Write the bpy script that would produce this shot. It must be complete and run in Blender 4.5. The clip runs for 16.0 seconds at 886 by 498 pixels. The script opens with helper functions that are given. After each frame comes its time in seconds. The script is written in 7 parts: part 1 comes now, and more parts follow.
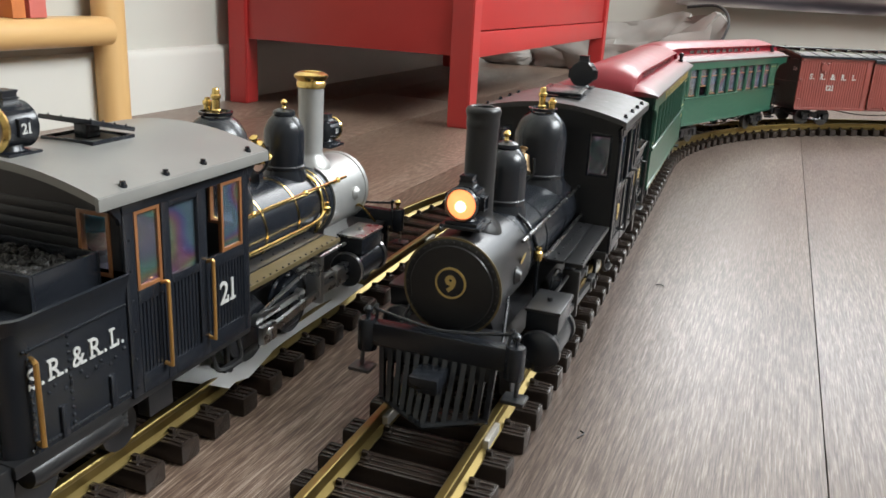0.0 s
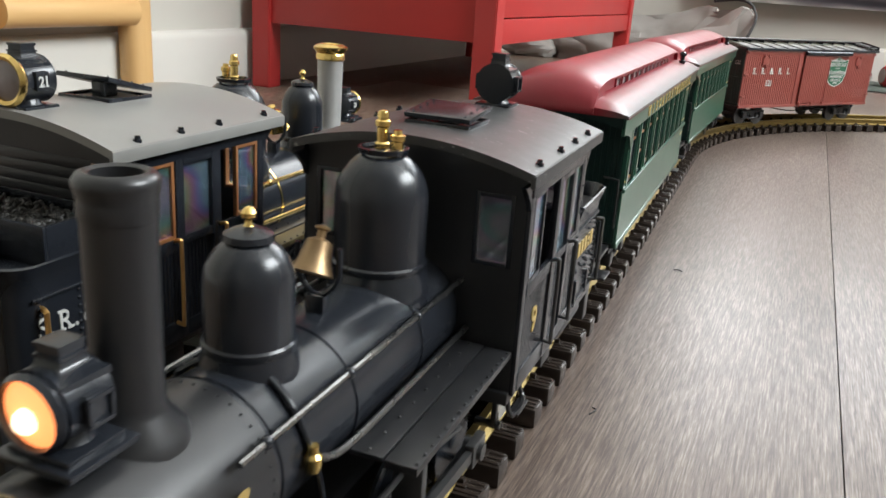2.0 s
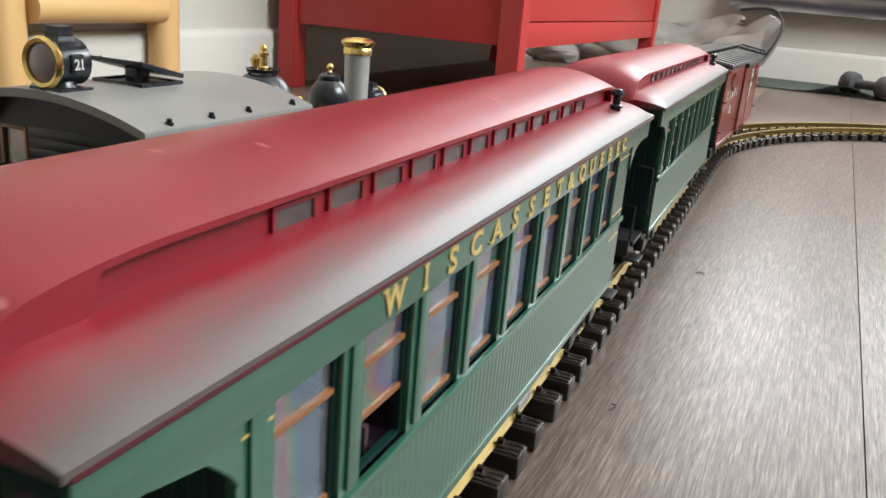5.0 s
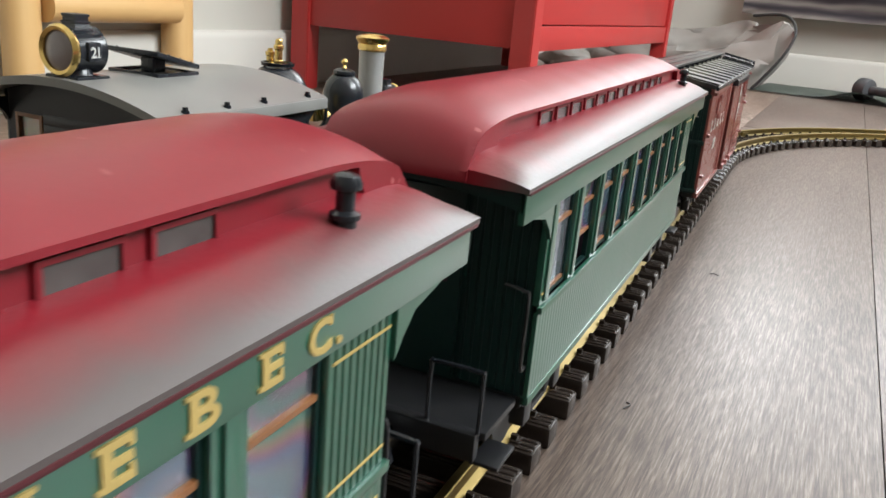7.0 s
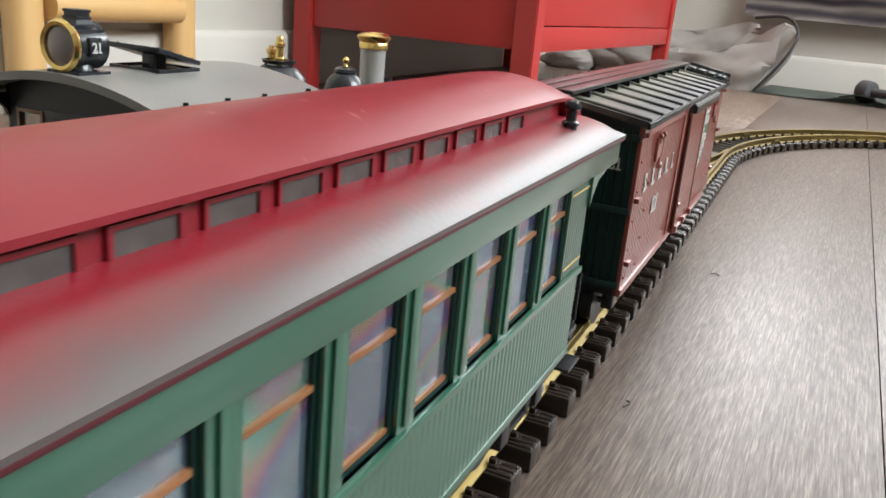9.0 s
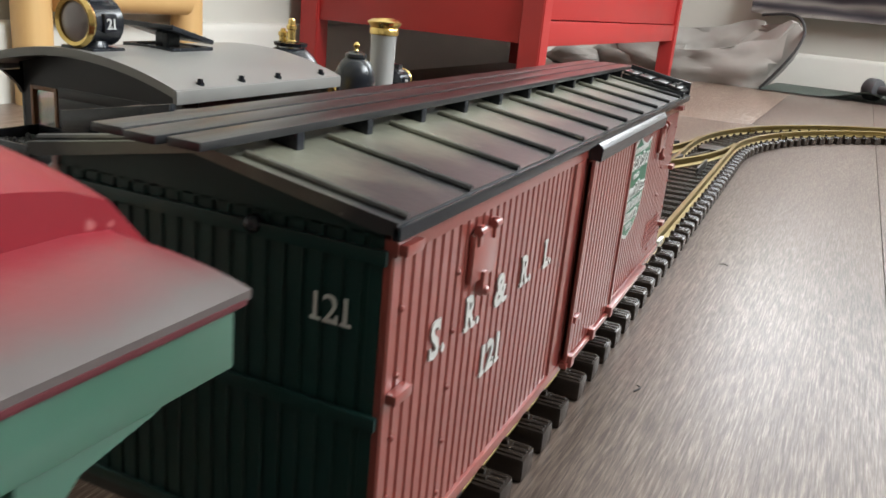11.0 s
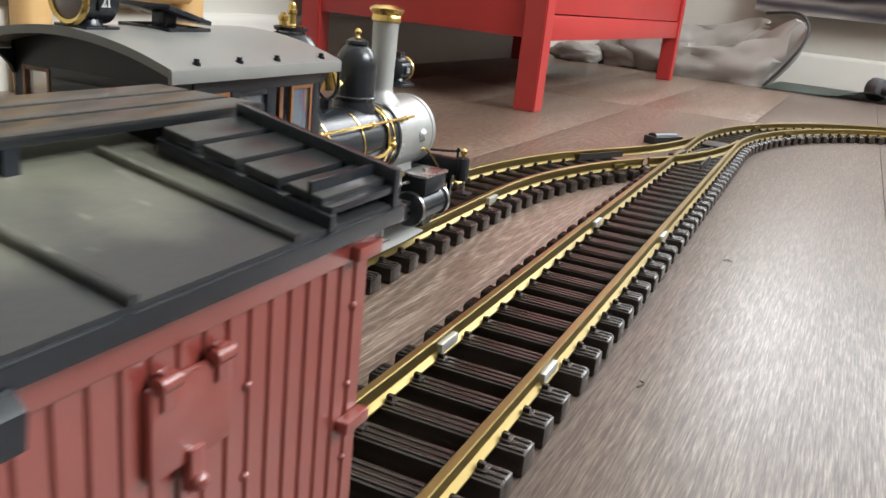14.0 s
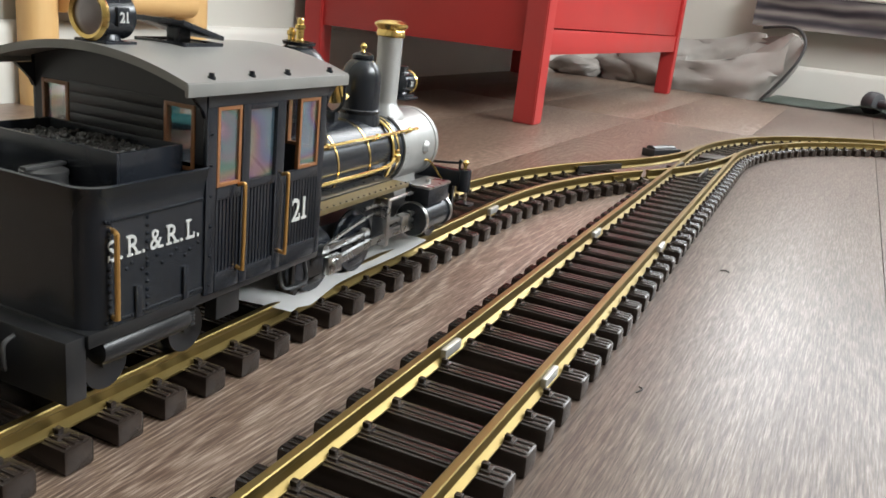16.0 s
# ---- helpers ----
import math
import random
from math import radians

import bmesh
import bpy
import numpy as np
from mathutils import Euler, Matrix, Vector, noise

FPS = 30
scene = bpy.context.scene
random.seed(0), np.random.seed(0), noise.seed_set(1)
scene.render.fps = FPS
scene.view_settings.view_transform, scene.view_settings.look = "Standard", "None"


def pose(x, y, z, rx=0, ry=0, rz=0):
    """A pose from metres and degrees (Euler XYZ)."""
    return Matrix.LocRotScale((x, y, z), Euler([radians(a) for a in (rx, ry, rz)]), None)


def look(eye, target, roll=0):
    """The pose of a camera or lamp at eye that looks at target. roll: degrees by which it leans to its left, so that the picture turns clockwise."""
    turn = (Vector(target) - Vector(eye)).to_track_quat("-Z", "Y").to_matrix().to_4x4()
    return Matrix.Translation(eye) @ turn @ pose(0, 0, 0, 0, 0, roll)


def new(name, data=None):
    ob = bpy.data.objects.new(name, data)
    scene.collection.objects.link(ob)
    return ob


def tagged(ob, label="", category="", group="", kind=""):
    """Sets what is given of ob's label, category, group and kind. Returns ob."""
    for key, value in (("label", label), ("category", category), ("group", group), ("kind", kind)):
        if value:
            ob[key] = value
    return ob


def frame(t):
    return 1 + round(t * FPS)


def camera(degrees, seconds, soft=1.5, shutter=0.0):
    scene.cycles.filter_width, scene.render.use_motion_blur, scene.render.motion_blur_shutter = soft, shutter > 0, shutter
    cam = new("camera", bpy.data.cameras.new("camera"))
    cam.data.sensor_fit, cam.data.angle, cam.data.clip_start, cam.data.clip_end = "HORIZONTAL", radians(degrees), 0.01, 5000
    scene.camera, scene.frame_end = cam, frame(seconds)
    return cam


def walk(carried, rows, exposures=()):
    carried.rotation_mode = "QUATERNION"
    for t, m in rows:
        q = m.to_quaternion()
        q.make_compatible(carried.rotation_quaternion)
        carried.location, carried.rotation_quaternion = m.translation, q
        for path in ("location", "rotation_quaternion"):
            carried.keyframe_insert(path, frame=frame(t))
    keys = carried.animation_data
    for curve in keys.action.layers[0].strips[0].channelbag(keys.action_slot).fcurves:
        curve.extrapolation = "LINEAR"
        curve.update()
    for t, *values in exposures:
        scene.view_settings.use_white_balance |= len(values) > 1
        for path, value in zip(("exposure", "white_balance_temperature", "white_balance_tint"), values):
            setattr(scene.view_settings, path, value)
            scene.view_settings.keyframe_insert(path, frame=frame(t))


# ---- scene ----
cam = camera(57.0, 16.0, soft=1.6, shutter=0.3)

PATH = [
    (0, (0.108, 0.179, 0.197), (-0.528, 1.975, -0.41), 3.1),
    (0.5, (0.108, 0.178, 0.194), (-0.541, 1.968, -0.418), 3.4),
    (1, (0.109, 0.178, 0.19), (-0.55, 1.963, -0.426), 3.7),
    (1.5, (0.109, 0.177, 0.186), (-0.56, 1.958, -0.432), 3.8),
    (2, (0.111, 0.179, 0.186), (-0.567, 1.955, -0.436), 4.0),
    (2.5, (0.112, 0.179, 0.184), (-0.575, 1.952, -0.436), 4.1),
    (3, (0.111, 0.178, 0.183), (-0.587, 1.948, -0.436), 4.2),
    (3.5, (0.11, 0.178, 0.183), (-0.595, 1.944, -0.437), 4.4),
    (4, (0.11, 0.174, 0.181), (-0.601, 1.94, -0.433), 4.4),
    (4.5, (0.111, 0.175, 0.181), (-0.605, 1.939, -0.432), 4.6),
    (7, (0.109, 0.175, 0.175), (-0.637, 1.931, -0.425), 5.1),
    (7.5, (0.108, 0.174, 0.174), (-0.637, 1.931, -0.425), 5.2),
    (8, (0.109, 0.174, 0.173), (-0.637, 1.93, -0.424), 5.3),
    (8.5, (0.11, 0.175, 0.174), (-0.64, 1.931, -0.422), 5.2),
    (11, (0.108, 0.172, 0.166), (-0.649, 1.923, -0.434), 5.5),
    (11.5, (0.107, 0.174, 0.166), (-0.648, 1.925, -0.436), 5.7),
    (12, (0.107, 0.173, 0.166), (-0.649, 1.924, -0.437), 5.9),
    (12.5, (0.105, 0.173, 0.165), (-0.651, 1.924, -0.438), 6.0),
    (13, (0.104, 0.175, 0.163), (-0.651, 1.926, -0.438), 6.1),
    (13.5, (0.105, 0.176, 0.162), (-0.651, 1.926, -0.443), 6.1),
    (14, (0.105, 0.178, 0.161), (-0.649, 1.927, -0.447), 6.2),
    (14.5, (0.106, 0.174, 0.162), (-0.647, 1.925, -0.443), 6.1),
    (15, (0.107, 0.169, 0.161), (-0.647, 1.923, -0.435), 6.1),
    (15.5, (0.106, 0.168, 0.163), (-0.649, 1.924, -0.426), 6.2),
    (16, (0.107, 0.168, 0.162), (-0.651, 1.926, -0.417), 6.3),
]
walk(cam, [(t, look(eye, target, roll)) for t, eye, target, roll in PATH])

# world, windows' light and exposure
world = bpy.data.worlds.new("sky")
scene.world = world
world.use_nodes = True
wn = world.node_tree.nodes
sky = wn.new("ShaderNodeTexSky")
sky.sky_type, sky.sun_disc = "NISHITA", False
sky.sun_elevation, sky.sun_rotation = radians(35), radians(20)
wn["Background"].inputs[1].default_value = 0.12
world.node_tree.links.new(sky.outputs[0], wn["Background"].inputs[0])
scene.view_settings.exposure = 0.52

ROOM = pose(0, 0, 0, 0, 0, -1.8)      # the room lies slightly askew to the straight track
WALL_U, WALL_V, EAST_U, SOUTH_V, CEIL = -0.76, 2.78, 1.75, -2.0, 2.45


def window_light(name, u, v, z, wide, high, rx, rz, watts, colour):
    lamp = bpy.data.lights.new(name, "AREA")
    lamp.shape, lamp.size, lamp.size_y, lamp.energy, lamp.color = "RECTANGLE", wide, high, watts, colour
    ob = new(name, lamp)
    ob.matrix_world = ROOM @ pose(u, v, z, rx, 0, rz)
    return ob


window_light("north_window_white_daylight", 0.07, WALL_V + 0.03, 1.40, 0.38, 1.16, -90, 0, 10.8, (0.95, 0.98, 1.0))
window_light("north_window_blue_daylight", 0.76, WALL_V + 0.03, 1.40, 0.88, 1.16, -90, 0, 11, (0.80, 0.92, 1.0))
window_light("east_window_daylight", EAST_U + 0.03, 1.3, 1.70, 1.6, 1.0, 90, 90, 88, (0.93, 0.98, 1.0))

# materials
def material(name, colour, rough=0.5, metal=0.0, second=None, scale=40.0, amount=0.5, bump=0.0, bump_scale=200.0,
             stretch=(1, 1, 1), spec=0.5, coat=0.0, emit=None, rough_var=0.0, random_value=0.0, world_space=False, alpha=None):
    m = bpy.data.materials.new(name)
    m.use_nodes = True
    nt = m.node_tree
    n, link = nt.nodes, nt.links.new
    b = n["Principled BSDF"]
    b.inputs["Roughness"].default_value = rough
    b.inputs["Metallic"].default_value = metal
    b.inputs["Specular IOR Level"].default_value = spec
    b.inputs["Coat Weight"].default_value = coat
    b.inputs["Coat Roughness"].default_value = 0.15
    b.inputs["Base Color"].default_value = (*colour, 1)
    if emit:
        b.inputs["Emission Color"].default_value = (*emit[0], 1)
        b.inputs["Emission Strength"].default_value = emit[1]
    if alpha is not None:
        b.inputs["Alpha"].default_value = alpha
    tc = n.new("ShaderNodeTexCoord")
    mp = n.new("ShaderNodeMapping")
    mp.inputs["Scale"].default_value = stretch
    if world_space:
        geo = n.new("ShaderNodeNewGeometry")
        link(geo.outputs["Position"], mp.inputs["Vector"])
    else:
        link(tc.outputs["Object"], mp.inputs["Vector"])
    if second is not None:
        fine = n.new("ShaderNodeTexNoise")
        fine.inputs["Scale"].default_value, fine.inputs["Detail"].default_value = scale, 6
        link(mp.outputs[0], fine.inputs["Vector"])
        ramp = n.new("ShaderNodeValToRGB")
        ramp.color_ramp.elements[0].position, ramp.color_ramp.elements[1].position = 0.5 - amount / 2, 0.5 + amount / 2
        ramp.color_ramp.elements[0].color, ramp.color_ramp.elements[1].color = (*colour, 1), (*second, 1)
        link(fine.outputs["Fac"], ramp.inputs[0])
        out = ramp.outputs[0]
        if random_value:
            info = n.new("ShaderNodeObjectInfo")
            ma = n.new("ShaderNodeMapRange")
            ma.inputs["To Min"].default_value, ma.inputs["To Max"].default_value = 1 - random_value, 1 + random_value
            link(info.outputs["Random"], ma.inputs["Value"])
            hsv = n.new("ShaderNodeHueSaturation")
            link(ma.outputs[0], hsv.inputs["Value"])
            link(out, hsv.inputs["Color"])
            out = hsv.outputs[0]
        link(out, b.inputs["Base Color"])
        if rough_var:
            mr = n.new("ShaderNodeMapRange")
            mr.inputs["To Min"].default_value, mr.inputs["To Max"].default_value = rough - rough_var, rough + rough_var
            link(fine.outputs["Fac"], mr.inputs["Value"])
            link(mr.outputs[0], b.inputs["Roughness"])
    if bump:
        bn = n.new("ShaderNodeTexNoise")
        bn.inputs["Scale"].default_value, bn.inputs["Detail"].default_value = bump_scale, 4
        link(mp.outputs[0], bn.inputs["Vector"])
        bp = n.new("ShaderNodeBump")
        bp.inputs["Strength"].default_value, bp.inputs["Distance"].default_value = bump, 0.0006
        link(bn.outputs["Fac"], bp.inputs["Height"])
        link(bp.outputs[0], b.inputs["Normal"])
    return m


def floor_material(name, figure, tone=1.0, warmth=1.0):
    """Grey-brown oak laminate: long fibres, more or less of a wavy cathedral figure, a fine embossed relief."""
    m = bpy.data.materials.new(name)
    m.use_nodes = True
    n, link = m.node_tree.nodes, m.node_tree.links.new
    b = n["Principled BSDF"]
    tc, info = n.new("ShaderNodeTexCoord"), n.new("ShaderNodeObjectInfo")
    off = n.new("ShaderNodeVectorMath")
    off.operation = "MULTIPLY_ADD"
    comb = n.new("ShaderNodeCombineXYZ")
    for i in range(3):
        link(info.outputs["Random"], comb.inputs[i])
    off.inputs[1].default_value = (7.3, 13.1, 3.7)
    link(comb.outputs[0], off.inputs[0])
    link(tc.outputs["Object"], off.inputs[2])

    def noise_at(stretch, scale, detail, distortion=0.0, rough=0.6):
        mp = n.new("ShaderNodeMapping")
        mp.inputs["Scale"].default_value = stretch
        link(off.outputs[0], mp.inputs["Vector"])
        t = n.new("ShaderNodeTexNoise")
        t.inputs["Scale"].default_value, t.inputs["Detail"].default_value = scale, detail
        t.inputs["Distortion"].default_value, t.inputs["Roughness"].default_value = distortion, rough
        link(mp.outputs[0], t.inputs["Vector"])
        return t
    def maths(op, *values):
        q = n.new("ShaderNodeMath")
        q.operation = op
        for i, v in enumerate(values):
            if isinstance(v, float):
                q.inputs[i].default_value = v
            else:
                link(v, q.inputs[i])
        return q.outputs[0]

    def stretched(v, lo, hi):
        q = n.new("ShaderNodeMapRange")
        q.inputs["From Min"].default_value, q.inputs["From Max"].default_value = lo, hi
        link(v, q.inputs["Value"])
        return q.outputs[0]
    pores = noise_at((1, 0.045, 1), 1700, 2, 0.0, 0.55)
    strand = noise_at((1, 0.035, 1), 900, 2, 0.0, 0.6)
    broad = noise_at((1, 0.16, 1), 12, 3, 0.5)
    field = noise_at((1, 0.15, 1), 7.5, 1.5, 0.25, 0.4)
    rings = maths("SINE", maths("MULTIPLY", field.outputs["Fac"], 560.0))
    rings = maths("MULTIPLY_ADD", rings, 0.5, 0.5)
    p = stretched(pores.outputs["Fac"], 0.42, 0.60)
    q = stretched(strand.outputs["Fac"], 0.41, 0.60)
    patch = noise_at((1, 0.10, 1), 9, 2, 0.4)
    lines = maths("MULTIPLY", maths("POWER", rings, 2.2), stretched(patch.outputs["Fac"], 0.36, 0.54))
    lines = maths("MULTIPLY", lines, maths("MULTIPLY_ADD", q, 0.35, 0.65))
    grain = maths("ADD", maths("MULTIPLY", p, 0.22 + 0.35 * figure), maths("MULTIPLY", q, 0.22))
    grain = maths("ADD", grain, maths("MULTIPLY", lines, figure))
    grain = maths("ADD", grain, maths("MULTIPLY", stretched(broad.outputs["Fac"], 0.3, 0.7), 0.15))
    ramp = n.new("ShaderNodeValToRGB")
    e = ramp.color_ramp.elements
    e[0].position, e[0].color = 0.05, (0.066, 0.047, 0.038, 1)
    e[1].position, e[1].color = 0.90, (0.345, 0.292, 0.250, 1)
    mid = e.new(0.42)
    mid.color = (0.150, 0.112, 0.091, 1)
    link(grain, ramp.inputs[0])
    ma = n.new("ShaderNodeMapRange")
    ma.inputs["To Min"].default_value, ma.inputs["To Max"].default_value = 0.97 * tone, 1.03 * tone
    link(info.outputs["Random"], ma.inputs["Value"])
    hsv = n.new("ShaderNodeHueSaturation")
    hsv.inputs["Saturation"].default_value = warmth
    link(ma.outputs[0], hsv.inputs["Value"]); link(ramp.outputs[0], hsv.inputs["Color"])
    link(hsv.outputs[0], b.inputs["Base Color"])
    b.inputs["Specular IOR Level"].default_value = 0.38
    rr = n.new("ShaderNodeMapRange")
    rr.inputs["To Min"].default_value, rr.inputs["To Max"].default_value = 0.39, 0.32
    link(p, rr.inputs["Value"]); link(rr.outputs[0], b.inputs["Roughness"])
    relief = p
    bp = n.new("ShaderNodeBump")
    bp.inputs["Strength"].default_value, bp.inputs["Distance"].default_value = 0.09, 0.0003
    link(relief, bp.inputs["Height"]); link(bp.outputs[0], b.inputs["Normal"])
    return m


FLOOR = floor_material("straight_grained_oak_laminate", 0.06)
FLOOR_FIGURED = floor_material("figured_oak_laminate", 0.34, 1.02, 1.32)
WALL = material("wall_paint", (0.46, 0.445, 0.395), 0.75, second=(0.49, 0.475, 0.425), scale=6, bump=0.15, bump_scale=600)
TRIM = material("white_trim_paint", (0.58, 0.565, 0.52), 0.45, second=(0.55, 0.535, 0.49), scale=9, bump=0.05)
CEILING = material("ceiling_paint", (0.75, 0.74, 0.72), 0.8, second=(0.72, 0.71, 0.69), scale=5)
BLACK = material("black_enamel", (0.0125, 0.0145, 0.0190), 0.24, second=(0.0155, 0.0178, 0.0225), scale=60, rough_var=0.05, bump=0.03, bump_scale=900)
MATT_BLACK = material("matt_black_paint", (0.0125, 0.013, 0.0148), 0.33, second=(0.019, 0.019, 0.020), scale=80, rough_var=0.06, bump=0.06, bump_scale=900)
ROOF_BLACK = material("dusty_black_roof_paint", (0.036, 0.037, 0.038), 0.40, second=(0.052, 0.052, 0.052), scale=160, amount=0.3, rough_var=0.1, bump=0.08, bump_scale=700)
ROOF_GREY = material("grey_black_roof_paint", (0.19, 0.188, 0.178), 0.34, second=(0.225, 0.222, 0.210), scale=50, rough_var=0.06, bump=0.05, bump_scale=700)
GRAPHITE = material("graphite_silver_paint", (0.36, 0.36, 0.35), 0.42, 0.5, second=(0.42, 0.42, 0.41), scale=90, bump=0.04, bump_scale=900)
BRASS = material("polished_brass", (0.83, 0.60, 0.22), 0.22, 1.0, second=(0.72, 0.50, 0.17), scale=120, rough_var=0.06)
RAIL = material("brass_rail", (0.31, 0.232, 0.088), 0.38, 1.0, second=(0.23, 0.165, 0.06), scale=60, rough_var=0.08, stretch=(1, 0.15, 1), world_space=True)
STEEL = material("bright_steel", (0.62, 0.62, 0.62), 0.28, 1.0, second=(0.5, 0.5, 0.5), scale=90, rough_var=0.06)
GUNMETAL = material("blackened_metal", (0.06, 0.06, 0.062), 0.35, 0.6, second=(0.09, 0.09, 0.09), scale=90, rough_var=0.05)
JOINER = material("nickel_rail_joiner", (0.78, 0.77, 0.74), 0.42, 0.8, second=(0.66, 0.64, 0.60), scale=300, rough_var=0.08)
STEEL_DARK = material("worn_steel_rod", (0.33, 0.33, 0.33), 0.27, 1.0, second=(0.24, 0.24, 0.24), scale=90, rough_var=0.06)
COPPER_ROD = material("copper_gold_handrail", (0.72, 0.42, 0.14), 0.3, 0.9, second=(0.62, 0.36, 0.12), scale=90)
GOLD_PAINT = material("gold_paint", (0.55, 0.40, 0.14), 0.45, 0.2, second=(0.5, 0.36, 0.12), scale=90)
GOLD_EDGE = material("olive_gold_edge_paint", (0.16, 0.125, 0.06), 0.4, 0.3, second=(0.13, 0.10, 0.05), scale=90)
WHITE_PAINT = material("white_lettering", (0.50, 0.50, 0.48), 0.5, second=(0.42, 0.42, 0.40), scale=200)
FADED_PAINT = material("faded_pink_lettering", (0.33, 0.13, 0.11), 0.5, second=(0.28, 0.09, 0.075), scale=300)
ORANGE_WOOD = material("varnished_window_frame", (0.27, 0.115, 0.045), 0.35, second=(0.21, 0.085, 0.03), scale=60, stretch=(1, 1, 0.2), coat=0.3)
COAL = material("coal", (0.012, 0.012, 0.012), 0.35, second=(0.05, 0.047, 0.043), scale=400, bump=0.5, bump_scale=800)
TIE = material("dark_brown_sleeper_plastic", (0.019, 0.0140, 0.0112), 0.24, second=(0.036, 0.026, 0.021), scale=150, amount=0.6, stretch=(0.08, 1, 1), bump=0.5, bump_scale=260, random_value=0.12, spec=0.4)
CHAIR_CLIP = material("black_clip_plastic", (0.018, 0.015, 0.013), 0.35, second=(0.03, 0.026, 0.022), scale=200)
COACH_GREEN = material("coach_green_paint", (0.015, 0.090, 0.055), 0.30, second=(0.018, 0.102, 0.063), scale=50, rough_var=0.04, bump=0.015, bump_scale=700, coat=0.8, spec=0.8)
# dark green with the shade of the coach ends put into the colour
SHADE_DARK_GREEN = material("dark_green_paint", (0.0016, 0.0205, 0.0180), 0.42, second=(0.0022, 0.0245, 0.0215), scale=50, bump=0.04, bump_scale=700)
COACH_RED = material("coach_roof_red_paint", (0.19, 0.0095, 0.0175), 0.36, second=(0.22, 0.012, 0.021), scale=40, rough_var=0.07, bump=0.04, bump_scale=500)
BOX_RED = material("oxide_red_paint", (0.21, 0.036, 0.027), 0.34, second=(0.25, 0.046, 0.035), scale=60, rough_var=0.05, bump=0.02, bump_scale=700, coat=1.0, spec=0.9)
COACH_MAROON = material("dark_maroon_edge_paint", (0.062, 0.008, 0.012), 0.4, second=(0.075, 0.010, 0.015), scale=60)
SHIELD_GREEN = material("herald_green_paint", (0.017, 0.095, 0.050), 0.45, second=(0.021, 0.110, 0.058), scale=80)
def ridge_to_eaves_roof(name, inner, outer, rough_edge, near, far):
    """Roof paint that goes from one tone along the ridge to another at the eaves, with a ragged border."""
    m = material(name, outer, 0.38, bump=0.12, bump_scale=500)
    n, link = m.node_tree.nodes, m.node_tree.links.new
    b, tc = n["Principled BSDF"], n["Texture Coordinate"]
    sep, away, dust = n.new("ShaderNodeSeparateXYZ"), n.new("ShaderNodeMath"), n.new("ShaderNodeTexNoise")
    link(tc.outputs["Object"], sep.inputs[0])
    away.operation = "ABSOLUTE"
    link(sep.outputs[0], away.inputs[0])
    # noise that makes the border between the two tones ragged
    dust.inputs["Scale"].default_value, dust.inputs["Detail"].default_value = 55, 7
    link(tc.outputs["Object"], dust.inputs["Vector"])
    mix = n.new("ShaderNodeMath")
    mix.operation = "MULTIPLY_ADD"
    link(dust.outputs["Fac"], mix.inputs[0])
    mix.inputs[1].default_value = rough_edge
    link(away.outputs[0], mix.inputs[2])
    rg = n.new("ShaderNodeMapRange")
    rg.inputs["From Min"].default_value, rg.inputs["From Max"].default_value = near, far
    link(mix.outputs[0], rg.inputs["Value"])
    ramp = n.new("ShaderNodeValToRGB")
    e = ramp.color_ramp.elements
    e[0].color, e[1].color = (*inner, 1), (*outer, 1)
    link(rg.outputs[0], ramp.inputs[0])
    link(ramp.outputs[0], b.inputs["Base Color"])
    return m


# olive to black, and red to grey, from the ridge to the eaves
BOX_ROOF = ridge_to_eaves_roof("weathered_black_roof_panel", (0.20, 0.197, 0.148), (0.026, 0.0265, 0.028), 0.050, 0.030, 0.062)
COACH_EAVE = ridge_to_eaves_roof("red_roof_paint_with_sooty_eaves", (0.22, 0.010, 0.019), (0.085, 0.070, 0.067), 0.012, 0.0325, 0.0475)
BRONZE = material("dull_bronze", (0.30, 0.20, 0.11), 0.38, 0.9, second=(0.22, 0.15, 0.08), scale=120, rough_var=0.06)
WOOD_BLACK = material("black_grained_boards", (0.009, 0.010, 0.011), 0.28, second=(0.035, 0.036, 0.038), scale=90, amount=0.5, stretch=(1, 0.05, 1), bump=0.35, bump_scale=260)
CABINET_RED = material("red_lacquered_wood", (0.38, 0.025, 0.024), 0.36, second=(0.42, 0.031, 0.029), scale=12, rough_var=0.05, bump=0.04, bump_scale=120)
BEECH = material("varnished_beech", (0.56, 0.33, 0.13), 0.4, second=(0.66, 0.43, 0.19), scale=60, amount=0.7, stretch=(1, 1, 0.12), bump=0.05, bump_scale=300)
BEECH_LONG = material("varnished_beech_rail", (0.56, 0.33, 0.13), 0.4, second=(0.66, 0.43, 0.19), scale=60, amount=0.7, stretch=(1, 0.12, 1), bump=0.05, bump_scale=300)
BAG = material("grey_canvas", (0.24, 0.225, 0.205), 0.6, second=(0.30, 0.28, 0.255), scale=14, bump=0.5, bump_scale=900)
PIPING = material("black_piping", (0.02, 0.02, 0.02), 0.6, second=(0.03, 0.03, 0.03), scale=80)
MAT_GREEN = material("grey_green_mat", (0.14, 0.16, 0.14), 0.8, second=(0.17, 0.19, 0.165), scale=40, bump=0.4, bump_scale=500)
DUMBBELL = material("dark_grey_vinyl", (0.045, 0.045, 0.05), 0.5, second=(0.06, 0.06, 0.065), scale=50, bump=0.1)


